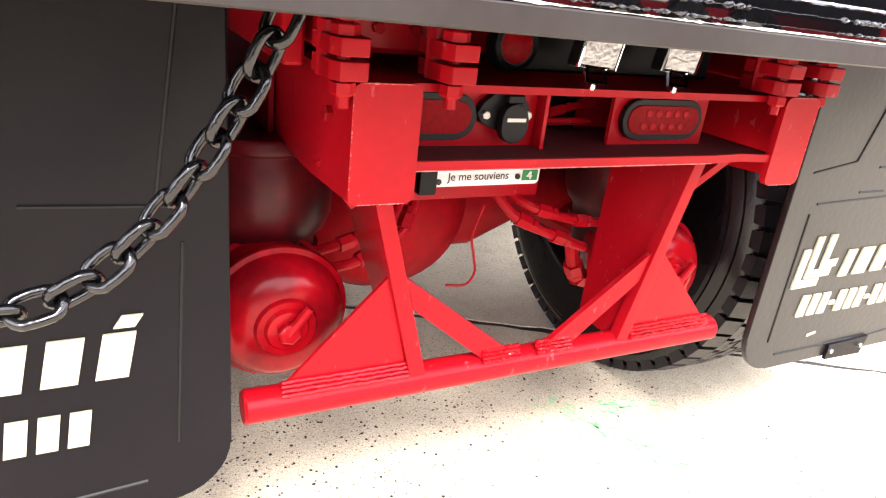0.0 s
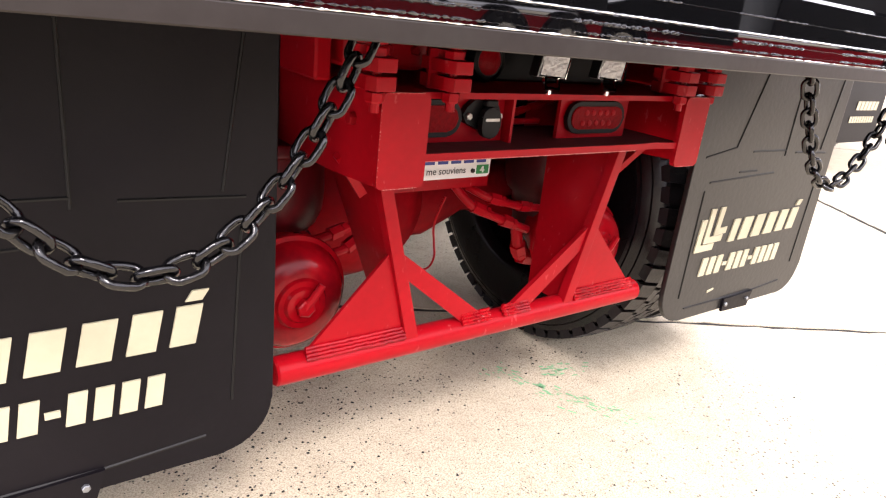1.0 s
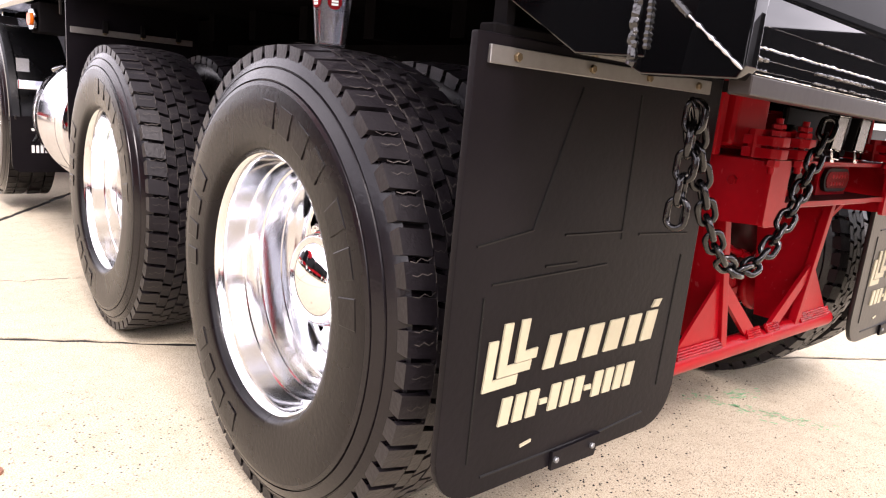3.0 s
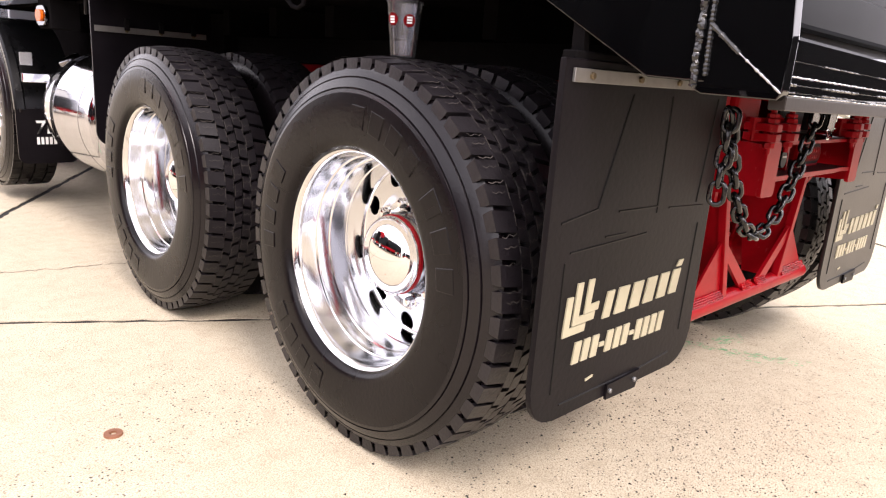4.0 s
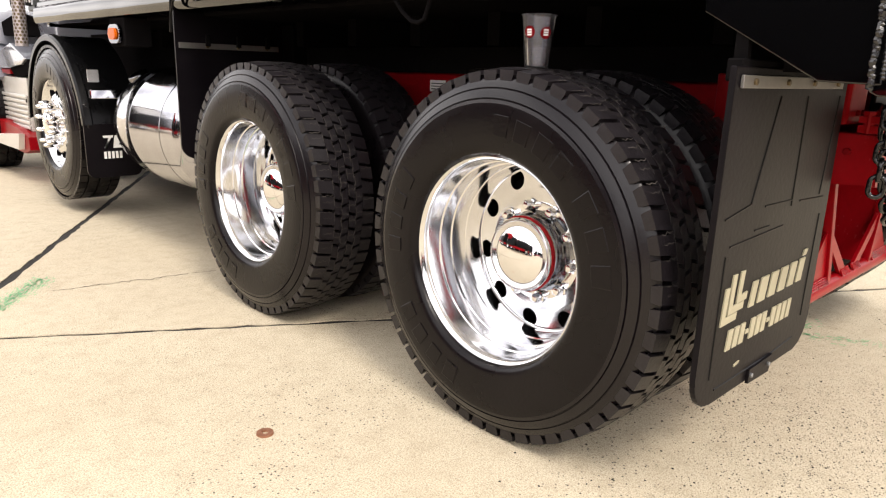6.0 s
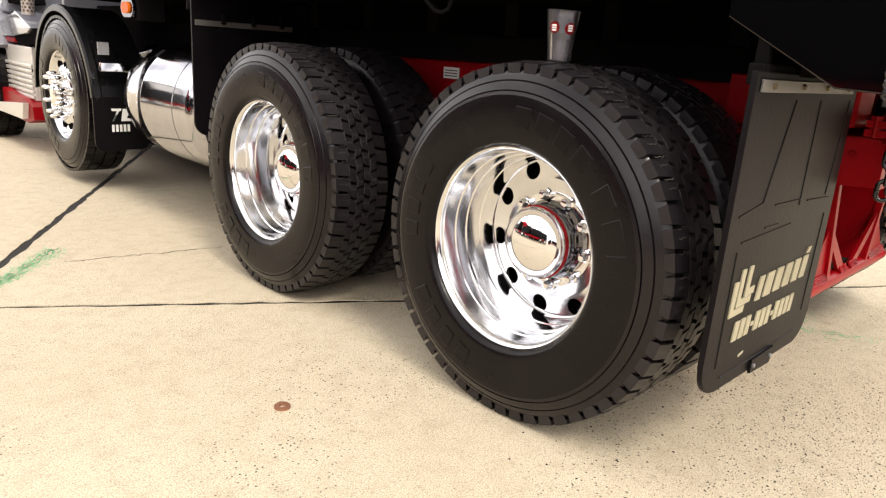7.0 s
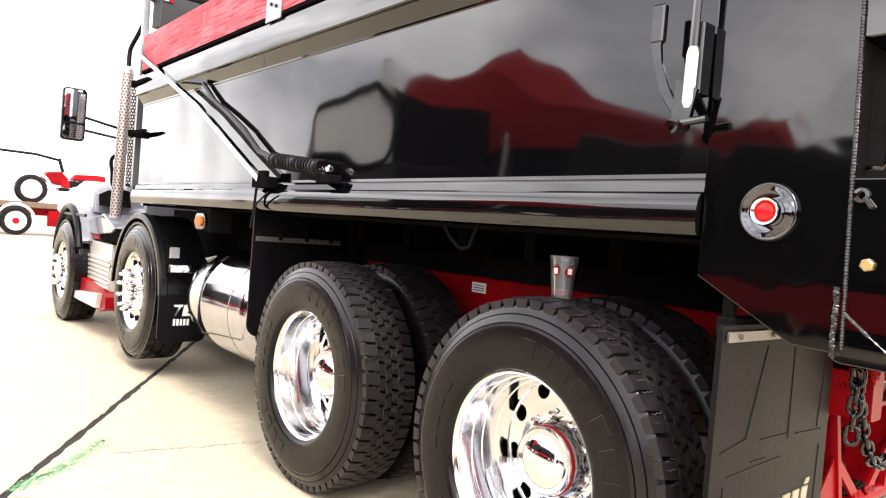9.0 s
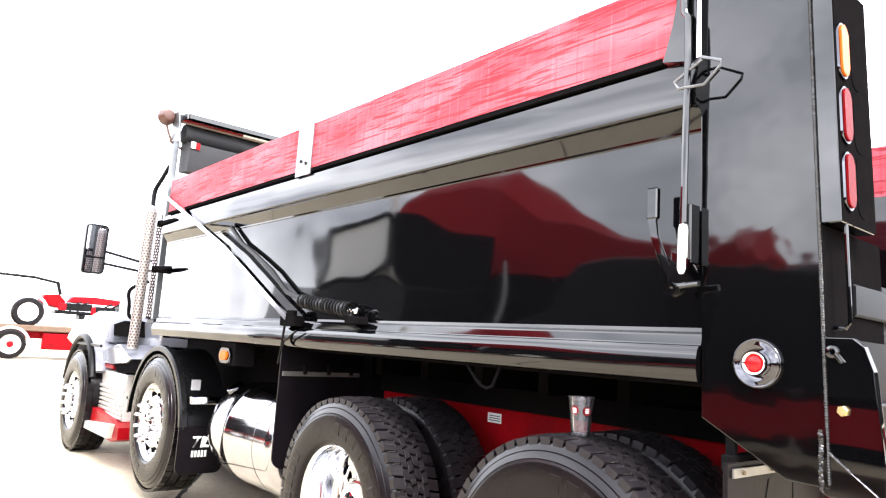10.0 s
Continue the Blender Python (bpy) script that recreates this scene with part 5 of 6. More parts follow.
bm = fresh()
bx(bm, -0.98, 0.98, -0.19, -0.13, 1.06, 1.60, 0.004, 1)
gate = part("tailgate", bm, BLACK_DULL, truck, "dull black tailgate with cross ribs")
for z in (1.15, 1.48):
    bm = fresh()
    bx(bm, -0.97, 0.97, -0.235, -0.191, z, z + 0.09, 0.006, 1)
    part("cross_rib", bm, BLACK_DULL, gate)
bm = fresh()
bx(bm, -1.125, 1.125, -0.352, -0.325, 0.984, 1.006, 0.0015, 1)
lean(bm)
part("rear_sill", bm, STEEL, truck, "bare grey steel sill edge")
bm = fresh()
prism(bm, [(-0.350, 1.007), (-0.350, 1.034), (-0.345, 1.038), (-0.344, 1.092), (-0.338, 1.098), (-0.20, 1.105), (-0.12, 1.105), (-0.12, 1.085), (-0.325, 1.075), (-0.325, 1.0)], "yz", -1.118, 1.118)
lean(bm)
apron = part("rear_apron", bm, BLACK, truck, "glossy black rear apron")
rng = random.Random(2)
for yy, zz, rr in ((-0.3505, 1.012, 0.0017), (-0.3505, 1.024, 0.0024), (-0.3455, 1.060, 0.0012)):
    bm = fresh()
    sweep(bm, [(-1.12 + 2.24 * k / 640, yy + rng.uniform(-0.0003, 0.0003), zz + rng.uniform(-0.0005, 0.0005)) for k in range(641)], [rr * (rng.choice((0.1, 0.7, 0.9, 1.1)) if (k // 9) * 7919 % 10 < 6 else 0.08) for k in range(641)], n=6)
    lean(bm)
    part("weld", bm, BLACK_ROUGH, apron, "lumpy painted weld bead")
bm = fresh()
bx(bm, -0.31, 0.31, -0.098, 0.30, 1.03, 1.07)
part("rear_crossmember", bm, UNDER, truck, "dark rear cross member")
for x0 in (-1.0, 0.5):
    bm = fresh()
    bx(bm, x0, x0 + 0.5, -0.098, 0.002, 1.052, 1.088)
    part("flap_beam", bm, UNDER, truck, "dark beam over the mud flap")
for x0, x1, y0, y1, z0, z1 in ((-0.452, -0.424, 0.045, 0.40, 0.897, 1.05), (0.42, 0.448, 0.045, 0.40, 0.897, 1.05)):
    bm = fresh()
    bx(bm, x0, x1, y0, y1, z0, z1, 0.004, 1)
    part("body_hinge_ear", bm, RED, truck, "red body hinge ear")
# Chrome threads added as the sky highlights on the apron's rounded edges.
for yy, zz in ((-0.3505, 1.0075), (-0.349, 1.0365)):
    bm = fresh()
    sweep(bm, [(-1.118 + 2.236 * k / 300, yy, zz) for k in range(301)], [max(0.0002, rng.gauss(0.0008, 0.0004)) for k in range(301)], n=6)
    lean(bm)
    part("wear_or_glint_edge", bm, CHROME, apron, "chrome thread drawn as the edge's sky highlight")
# ---- tarp gear ----
bm = fresh()
sweep(bm, [(-1.196, 2.62, 1.432), (-1.196, 3.6, 1.905), (-1.196, 4.92, 2.42)], 0.022, n=4)
arm = part("tarp_arm", bm, DARK_CHROME, truck, "square polished tarp arm")
bm = fresh()
bx(bm, -1.205, -1.13, 2.54, 2.70, 1.385, 1.445, 0.008, 2)
bx(bm, -1.20, -1.17, 2.56, 2.64, 1.43, 1.475, 0.004, 1)
part("arm_pivot", bm, UNDER, arm, "black pivot bracket")
bm = fresh()
turns, per = 17, 12
sp = [(-1.175 + 0.034 * math.cos(math.tau * k / per), 2.52 - 0.52 * k / (turns * per), 1.53 - 0.055 * k / (turns * per) + 0.034 * math.sin(math.tau * k / per)) for k in range(turns * per + 1)]
sweep(bm, sp, 0.0075, n=6)
spring = part("torsion_spring", bm, SATIN, truck, "black coil spring of the tarp arm")
bm = fresh()
sweep(bm, [(-1.175, 2.02, 1.478), (-1.175, 1.93, 1.470)], 0.010, n=8)
hexbolt(bm, (-1.175, 1.95, 1.472), (0, -1, 0), 0.018, 0.018)
part("eye_bolt", bm, CHROME, spring)
bm = fresh()
bx(bm, -1.20, -1.13, 1.90, 2.02, 1.405, 1.445, 0.006, 1)
sweep(bm, [(-1.165, 1.96, 1.44), (-1.17, 1.955, 1.475)], 0.014, n=8)
part("spring_anchor", bm, UNDER, spring, "black spring anchor")
bm = fresh()
sweep(bm, [(-1.15, 3.66, 2.06), (-1.15, 3.45, 1.93), (-1.155, 3.20, 1.83), (-1.16, 2.95, 1.72), (-1.165, 2.72, 1.585), (-1.172, 2.55, 1.545)], 0.015, n=10)
part("hose", bm, SATIN, truck, "thick black rubber hose")
bm = fresh()
sweep(bm, [(-1.20, 2.64, 1.40), (-1.20, 2.66, 1.25), (-1.19, 2.70, 1.17)], 0.007, n=6)
sweep(bm, [(-1.20, 2.50, 1.36), (-1.205, 2.62, 1.30), (-1.20, 2.66, 1.25)], 0.006, n=6)
part("air_line", bm, SATIN, truck, "thin black air line")
bm = fresh()
for s in (-1, 1):
    bm = fresh()
    bx(bm, s * 1.13, s * 1.08, 5.18, 5.23, 1.40, 3.24, 0.003, 1)
    mast = part("tarp_mast", bm, GALV, truck, "galvanised tarp mast")
    bm = fresh()
    prism(bm, [(5.0, 2.95), (5.24, 3.0), (5.24, 3.25), (5.1, 3.25)], "yz", s * 1.142, s * 1.132)
    part("end_plate", bm, GALV, mast)
bm = fresh()
lathe(bm, [(0.0, -1.07), (0.085, -1.07), (0.09, -1.05), (0.09, 1.05), (0.085, 1.07), (0.0, 1.07)], (0, 5.14, 3.06), n=24)
prism(bm, [(4.98, 2.86), (5.0, 2.96), (5.22, 3.02), (5.22, 2.72), (5.0, 2.70)], "yz", -1.05, 1.05)
part("tarp_roll", bm, CANVAS, truck, "rolled black tarp under its housing")
bm = fresh()
prism(bm, [(4.92, 3.19), (5.20, 3.25), (5.24, 3.22), (5.24, 3.18), (4.92, 3.15)], "yz", -1.10, 1.10)
part("tarp_hood", bm, BLACK, truck, "black tarp hood")
bm = fresh()
bx(bm, -1.045, -1.005, 4.972, 4.979, 2.905, 2.965)
wl_part = part("warning_label", bm, WHITE, truck, "small red and white warning label")
bm = fresh()
bx(bm, -1.005, -0.965, 4.972, 4.979, 2.900, 2.962)
part("label_field", bm, RED, wl_part, "red half of the label")
bm = fresh()
lathe(bm, [(0.0, -0.075), (0.045, -0.062), (0.072, -0.015), (0.078, 0.03), (0.06, 0.065), (0.0, 0.08)], (-1.20, 5.22, 3.205), n=24, axis="y")
sweep(bm, [(-1.20, 5.23, 3.14), (-1.14, 5.22, 2.98), (-1.01, 5.21, 2.92)], 0.012, n=8)
part("beacon", bm, BEACON, truck, "round brown beacon on a stalk")
# ---- body side lamp, tank, fenders ----
bm = fresh()
prism(bm, rounded(3.42, 3.60, 1.125, 1.225, 0.045, 6), "yz", -1.150, -1.170, 0.006)
sl = part("side_lamp", bm, BEZEL, truck, "amber side lamp in a chrome guard")
bm = fresh()
prism(bm, rounded(3.455, 3.565, 1.145, 1.205, 0.028, 6), "yz", -1.165, -1.182, 0.006)
part("lens", bm, AMBER, sl, "amber lens")
bm = fresh()
bx(bm, -1.15, -1.002, 3.40, 3.62, 1.11, 1.262, 0.004, 1)
part("lamp_bracket", bm, UNDER, truck, "dark lamp bracket")
# Added dark block: fills the space behind the tank and keeps light off the ground.
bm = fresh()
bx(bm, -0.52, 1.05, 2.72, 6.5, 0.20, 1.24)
part("shade_block", bm, UNDER, truck, "added dark block that shades the ground under the truck")
bm = fresh()
lathe(bm, [(0.0, -0.62), (0.20, -0.615), (0.31, -0.595), (0.333, -0.56), (0.335, -0.54), (0.335, 0.012), (0.3368, 0.016), (0.3368, 0.024), (0.334, 0.03), (0.332, 0.13), (0.326, 0.22), (0.314, 0.31), (0.288, 0.40), (0.245, 0.465), (0.17, 0.51), (0.08, 0.53), (0.0, 0.532)],
      (-0.845, 3.34, 0.675), n=72, axis="y")
tank = part("fuel_tank", bm, TANK, truck, "round polished aluminium fuel tank", sharp=50)
bm = fresh()
sweep(bm, [(-0.970, 3.66, 0.902), (-0.993, 3.66, 0.942), (-0.994, 3.66, 0.943), (-1.004, 3.66, 0.960), (-1.0055, 3.66, 0.9625), (-1.0075, 3.66, 0.966)], [0.046, 0.046, 0.060, 0.060, 0.054, 0.030], n=28)
part("filler_cap", bm, SMOKED, tank, "low dark filler cap")
bm = fresh()
lathe(bm, [(0.3335, -0.005), (0.3365, -0.004), (0.3365, 0.004), (0.3335, 0.005)], (-0.845, 2.95, 0.675), n=64, axis="y")
part("tank_seam", bm, SMOKED, tank)


def fender(y0, r, a0, a1, x0, x1, name="fender"):
    """A half-round moulded wing with a rolled edge."""
    bm = fresh()
    n = 28
    rows = []
    for k in range(n + 1):
        a = radians(a0 + (a1 - a0) * k / n)
        row = []
        for x, dr in ((x0, -0.03), (x0, 0.0), (x0 + 0.012, 0.012), (x0 + 0.05, 0.014), (x0 + 0.06, 0.004), (x1, 0.004), (x1, -0.008), (x0 + 0.012, -0.004), (x0 + 0.012, -0.03)):
            row.append(bm.verts.new((x, y0 + (r + dr) * math.cos(a), 0.545 + (r + dr) * math.sin(a))))
        rows.append(row)
    for p, q in zip(rows, rows[1:]):
        for j in range(len(p)):
            bm.faces.new((p[j], p[(j + 1) % len(p)], q[(j + 1) % len(p)], q[j]))
    bm.faces.new(rows[0])
    bm.faces.new(rows[-1][::-1])
    return part(name, bm, WING, truck, "black moulded half-round fender", sharp=30)


for s in (1, -1):
    f = fender(AXLE_3, 0.635, 5, 172, -1.20 * s, -0.86 * s)
    bm = fresh()
    prism(bm, rounded(-1.20, -0.86, 0.30, 0.64, 0.05, 5, (1, 1, 0, 0)) if s > 0 else rounded(0.86, 1.20, 0.30, 0.64, 0.05, 5, (1, 1, 0, 0)), "xz", 4.085, 4.10)
    fl = part("fender_flap", bm, FLAP, f, "black rubber flap with white marks")
    if s > 0:
        for poly in ([(-1.090, 0.487), (-1.075, 0.487), (-1.060, 0.552), (-1.090, 0.552), (-1.095, 0.567), (-1.030, 0.567), (-1.035, 0.552), (-1.045, 0.552)], [(-1.035, 0.487), (-0.970, 0.487), (-0.970, 0.502), (-1.000, 0.507), (-0.975, 0.557), (-1.020, 0.567), (-1.025, 0.552)]):
            bm = fresh()
            prism(bm, poly, "xz", 4.079, 4.083)
            part("emblem", bm, WHITE, fl, "white painted shape")
        for k in range(5):
            bm = fresh()
            bx(bm, -1.095 + k * 0.024, -1.080 + k * 0.024, 4.079, 4.083, 0.420, 0.465)
            part("bar", bm, WHITE, fl)
        bm = fresh()
        bx(bm, -1.165, -1.10, 4.03, 4.04, 0.90, 0.975)
        part("marker", bm, CLEAR, f, "small clear marker lamp")
        bm = fresh()
        bx(bm, -1.16, -0.80, 4.02, 4.06, 0.80, 0.855, 0.004, 1)
        part("fender_bracket", bm, CHROME, f, "chrome fender bracket")
        for p in ((-1.20, 5.36, 0.72), (-1.17, 4.085, 0.63)):
            bm = fresh()
            hexbolt(bm, p, (-1, 0, 0), 0.014, 0.008)
            part("bolt", bm, STEEL, f)
# ---- cab, steps, stack, mirror ----
bm = fresh()
prism(bm, [(5.95, 0.95), (5.95, 2.75), (6.2, 2.88), (7.0, 2.86), (7.45, 2.0), (7.5, 1.55), (7.5, 0.95)], "yz", -0.78, 0.78, 0.05)
cab = part("cab", bm, SILVER, truck, "pale grey conventional cab", sharp=40)
bm = fresh()
prism(bm, [(6.35, 1.72), (6.35, 2.5), (6.95, 2.5), (7.2, 1.95), (7.2, 1.72)], "yz", -0.79, -0.775)
part("side_window", bm, GLASSY, cab, "dark side window")
bm = fresh()
prism(bm, [(7.45, 0.75), (7.45, 1.50), (8.6, 1.38), (9.0, 1.28), (9.1, 0.7), (8.4, 0.65)], "yz", -0.66, 0.66, 0.06)
part("hood", bm, SILVER, cab, "pale grey engine hood")
for s in (1, -1):
    bm = fresh()
    n = 20
    rows = []
    for k in range(n + 1):
        a = radians(20 + 132 * k / n)
        rows.append([bm.verts.new((x * s, AXLE_4 + rr * math.cos(a), 0.545 + rr * math.sin(a) * 1.10)) for x, rr in ((-1.14, 0.555), (-1.14, 0.60), (-1.11, 0.615), (-0.62, 0.62), (-0.62, 0.55))])
    for p, q in zip(rows, rows[1:]):
        for j in range(5):
            bm.faces.new((p[j], p[(j + 1) % 5], q[(j + 1) % 5], q[j]))
    bm.faces.new(rows[0])
    bm.faces.new(rows[-1][::-1])
    wing = part("front_fender", bm, SILVER, truck, "pale grey front wheel fender with a black lip")
    bm = fresh()
    sweep(bm, [(-1.165 * s, AXLE_4 + 0.585 * math.cos(radians(a)), 0.545 + 0.65 * math.sin(radians(a))) for a in range(14, 159, 8)], 0.034, n=8)
    part("fender_lip", bm, SATIN, wing, "black rubber fender lip")
    bm = fresh()
    prism(bm, rounded(-1.16, -0.80, 0.40, 0.82, 0.04, 5, (1, 1, 0, 0)) if s > 0 else rounded(0.80, 1.16, 0.40, 0.82, 0.04, 5, (1, 1, 0, 0)), "xz", 6.885, 6.90)
    part("fender_flap", bm, FLAP, wing, "black rubber flap behind the wheel")
    bm = fresh()
    prism(bm, [(6.88, 1.14), (6.92, 1.36), (7.10, 1.46), (7.45, 1.48), (7.90, 1.40), (8.45, 1.28), (8.85, 1.14), (8.40, 1.05), (7.3, 1.08)], "yz", -1.02 * s, -0.62 * s, 0.06)
    part("fender_top", bm, SILVER, cab, "pale grey fender shoulder")
bm = fresh()
bx(bm, -1.045, -0.72, 5.98, 6.92, 0.435, 0.870, 0.008, 2)
step_box = part("step_box", bm, STEP, truck, "ribbed polished step box")
for k in range(7):
    bm = fresh()
    bx(bm, -1.066, -1.046, 5.98, 6.92, 0.450 + k * 0.042, 0.480 + k * 0.042, 0.009, 2)
    part("step_rib", bm, STEP, step_box)
bm = fresh()
prism(bm, [(7.00, 0.46), (6.90, 0.505), (6.10, 0.45), (5.80, 0.405), (5.79, 0.30), (5.98, 0.255), (6.86, 0.29)], "yz", -1.12, -0.72, 0.008)
bracket = part("step_bracket", bm, RED, truck, "red bracket under the steps")
bm = fresh()
prism(bm, [(6.88, 0.350), (5.89, 0.428), (5.95, 0.292), (6.86, 0.285)], "yz", -1.168, -1.121, 0.004)
part("step_tread", bm, STEP, bracket, "polished lower step")
bm = fresh()
bx(bm, -1.05, -0.74, 6.45, 6.92, 0.892, 0.935, 0.010, 2)
part("battery_lid", bm, RED, step_box, "red lid")
bm = fresh()
prism(bm, [(6.92, 0.945), (6.98, 1.04), (6.30, 1.150), (5.86, 1.025), (6.00, 0.975), (6.45, 0.945)], "yz", -1.065, -0.70, 0.012)
skirt = part("cab_skirt", bm, SILVER, cab, "pale grey cab skirt panel")
# Black wedge: the shadow below the skirt panel is drawn as a solid.
bm = fresh()
prism(bm, [(6.44, 0.944), (5.99, 0.974), (5.84, 1.020), (5.80, 0.90), (6.30, 0.875)], "yz", -1.050, -0.72)
part("skirt_shadow_gap", bm, UNDER, skirt, "black wedge standing for the shadow gap under the skirt")
bm = fresh()
bx(bm, -1.175, -1.155, 6.52, 7.55, 1.100, 1.128, 0.004, 1)
part("hood_strap", bm, SATIN, cab, "black rubber hood strap")
# Solid black block in place of the shaded gap between hood and cab.
bm = fresh()
prism(bm, [(6.44, 1.22), (6.52, 1.38), (6.88, 1.34), (6.84, 1.22)], "yz", -0.98, -0.70, 0.008)
sweep(bm, smooth([(-0.80, 6.45, 1.36), (-0.95, 6.45, 1.42), (-0.97, 6.46, 1.55), (-0.97, 6.48, 1.70), (-0.80, 6.48, 1.80)]), 0.018, n=8)
part("hood_gap_shade", bm, UNDER, cab, "black block for the shaded gap behind the hood, with a dark bent tube")
LEAN = Matrix.Translation((-1.094, 5.76, 1.15)) @ Matrix.Rotation(radians(1.2), 4, "Y") @ Matrix.Translation((1.094, -5.76, -1.15))


def perforated(x, y, z0, z1, r, m, sleeve, hole, parent, label, names):
    """A round perforated sleeve with staggered rows of slots."""
    bm = fresh()
    lathe(bm, [(r - 0.006, z0), (r - 0.001, z0), (r, z0 + 0.004), (r, z1 - 0.004), (r - 0.001, z1), (r - 0.006, z1)], (x, y, 0.0), n=36, axis="z")
    bm.transform(m)
    part(names[0], bm, sleeve, parent, label)
    bm = fresh()
    n = 10
    for j in range(int((z1 - z0 - 0.04) / 0.026)):
        for i in range(n):
            a0 = math.tau * (i + 0.5 * (j % 2)) / n
            q = []
            for k in range(8):
                b = math.tau * k / 8
                a = a0 + 0.21 * math.cos(b)
                q.append(bm.verts.new((x + (r + 0.0012) * math.cos(a), y + (r + 0.0012) * math.sin(a), z0 + 0.03 + j * 0.026 + 0.0105 * math.sin(b))))
            bm.faces.new(q)
    bm.transform(m)
    part(names[1], bm, hole, parent, kind="stuff")


bm = fresh()
lathe(bm, [(0.0, 1.125), (0.034, 1.125), (0.034, 2.47), (0.0, 2.47)], (-1.094, 5.76, 0.0), n=24, axis="z")
bm.transform(LEAN)
stack = part("exhaust_stack", bm, CHROME, truck, "chrome exhaust stack behind a perforated shield")
perforated(-1.094, 5.76, 1.12, 2.45, 0.046, LEAN, GUARD, BRONZE, stack, "perforated steel heat shield", ("heat_shield", "perforation"))
for z in (1.82, 2.215):
    bm = fresh()
    prism(bm, [(5.14, z - 0.014), (5.14, z + 0.022), (4.86, z + 0.016), (4.72, z + 0.012), (4.69, z - 0.004), (4.86, z - 0.012)], "yz", -1.200, -1.175, 0.003)
    bx(bm, -1.20, -1.06, 5.08, 5.14, z - 0.022, z + 0.032, 0.004, 1)
    part("guide_arm", bm, UNDER, truck, "flat black guide arm at the body front")
bm = fresh()
bx(bm, -1.13, -0.95, 5.14, 5.32, 1.36, 1.40, 0.006, 1)
foot = part("guard_foot", bm, SATIN, truck, "black bracket of the guard tube")
perforated(-1.118, 5.30, 1.40, 2.26, 0.033, Matrix(), SATIN, GUARD, foot, "black perforated guard tube with pale holes", ("guard_tube", "slot"))
bm = fresh()
sweep(bm, smooth([(-1.066, 5.76, 2.46), (-1.064, 5.76, 2.62), (-1.03, 5.70, 2.74), (-1.00, 5.62, 2.86)]), 0.020, n=10)
part("stack_elbow", bm, SATIN, stack, "dark exhaust elbow")
bm = fresh()
bx(bm, -1.02, -0.9, 5.16, 5.40, 1.36, 1.40, 0.01, 1)
bx(bm, -0.99, -0.95, 5.20, 5.24, 1.40, 1.47, 0.006, 1)
part("air_gladhand", bm, SATIN, truck, "dark hose couplings on the body front")
bm = fresh()
bx(bm, -0.99, -0.955, 5.62, 5.66, 1.40, 1.46, 0.006, 1)
part("cab_marker", bm, AMBER, truck, "small amber marker")
TURN = Matrix.Translation((-1.25, 6.92, 0)) @ pose(0, 0, 0, 0, 0, -3) @ Matrix.Translation((1.25, -6.92, 0))
bm = fresh()
prism(bm, rounded(-1.36, -1.145, 1.85, 2.37, 0.035, 5), "xz", 6.88, 6.96, 0.012)
bm.transform(TURN)
mirror = part("door_mirror", bm, SATIN, truck, "black door mirror on two arms")
bm = fresh()
prism(bm, rounded(-1.345, -1.16, 2.03, 2.355, 0.025, 5), "xz", 6.872, 6.879)
bm.transform(TURN)
part("glass", bm, MIRROR, mirror, "flat mirror glass")
bm = fresh()
prism(bm, rounded(-1.345, -1.16, 1.865, 2.01, 0.025, 5), "xz", 6.872, 6.879)
bm.transform(TURN)
part("wide_glass", bm, MIRROR, mirror, "lower mirror glass")
for z0, z1 in ((2.10, 2.03), (1.97, 1.93)):
    bm = fresh()
    sweep(bm, [(-1.15, 6.93, z0), (-0.76, 6.93, z1)], 0.014, n=8)
    part("mirror_arm", bm, SATIN, mirror)
# sticker on the chassis rail
bm = fresh()
bx(bm, -0.4115, -0.409, 1.655, 1.755, 0.940, 0.990)
stk = part("rail_sticker", bm, WHITE, truck, "small white data sticker")
for z in (0.950, 0.962, 0.974):
    bm = fresh()
    bx(bm, -0.4135, -0.4115, 1.665, 1.745, z, z + 0.004)
    part("bar", bm, PRINT, stk)

# ---- tailgate chains ----


def link_mesh():
    bm = fresh()
    pts = []
    for k in range(24):
        a = math.tau * k / 24
        pts.append((0.0132 * math.cos(a), 0.0, (0.0080 if math.sin(a) > 0 else -0.0080) * (1 if abs(math.sin(a)) > 0.02 else 0) + 0.0132 * math.sin(a)))
    sweep(bm, pts, 0.0050, n=8, closed=True)
    return bm


def hang(a, b, sag, n=60):
    """Points of a slack chain between a and b."""
    a, b = Vector(a), Vector(b)
    return [a.lerp(b, k / n) - Vector((0, 0, sag * (1 - (2 * k / n - 1) ** 2))) for k in range(n + 1)]


def chain(runs, label):
    holder = thing("tailgate_chain", label, "chain", group="tailgate chains")
    first = None
    turn = 0
    for pts in runs:
        pts = [Vector(p) for p in pts]
        length = sum((b - a).length for a, b in zip(pts, pts[1:]))
        step = 0.0322
        count = int(length / step)
        for k in range(count):
            want, i = (k + 0.5) * length / count, 0
            while i < len(pts) - 2 and want > (pts[i + 1] - pts[i]).length:
                want -= (pts[i + 1] - pts[i]).length
                i += 1
            d = (pts[i + 1] - pts[i]).normalized()
            p = pts[i] + d * want
            q = d.to_track_quat("Z", "Y").to_matrix().to_4x4() @ pose(0, 0, 0, 0, 0, 40 + 90 * (turn % 2) + 8 * math.sin(turn * 2.3))
            m = Matrix.Translation(p) @ q
            if first is None:
                first = part("chain_link", link_mesh(), CHAIN, holder, sharp=60)
                first.matrix_basis = m
            else:
                share("chain_link", first, m, holder)
            turn += 1



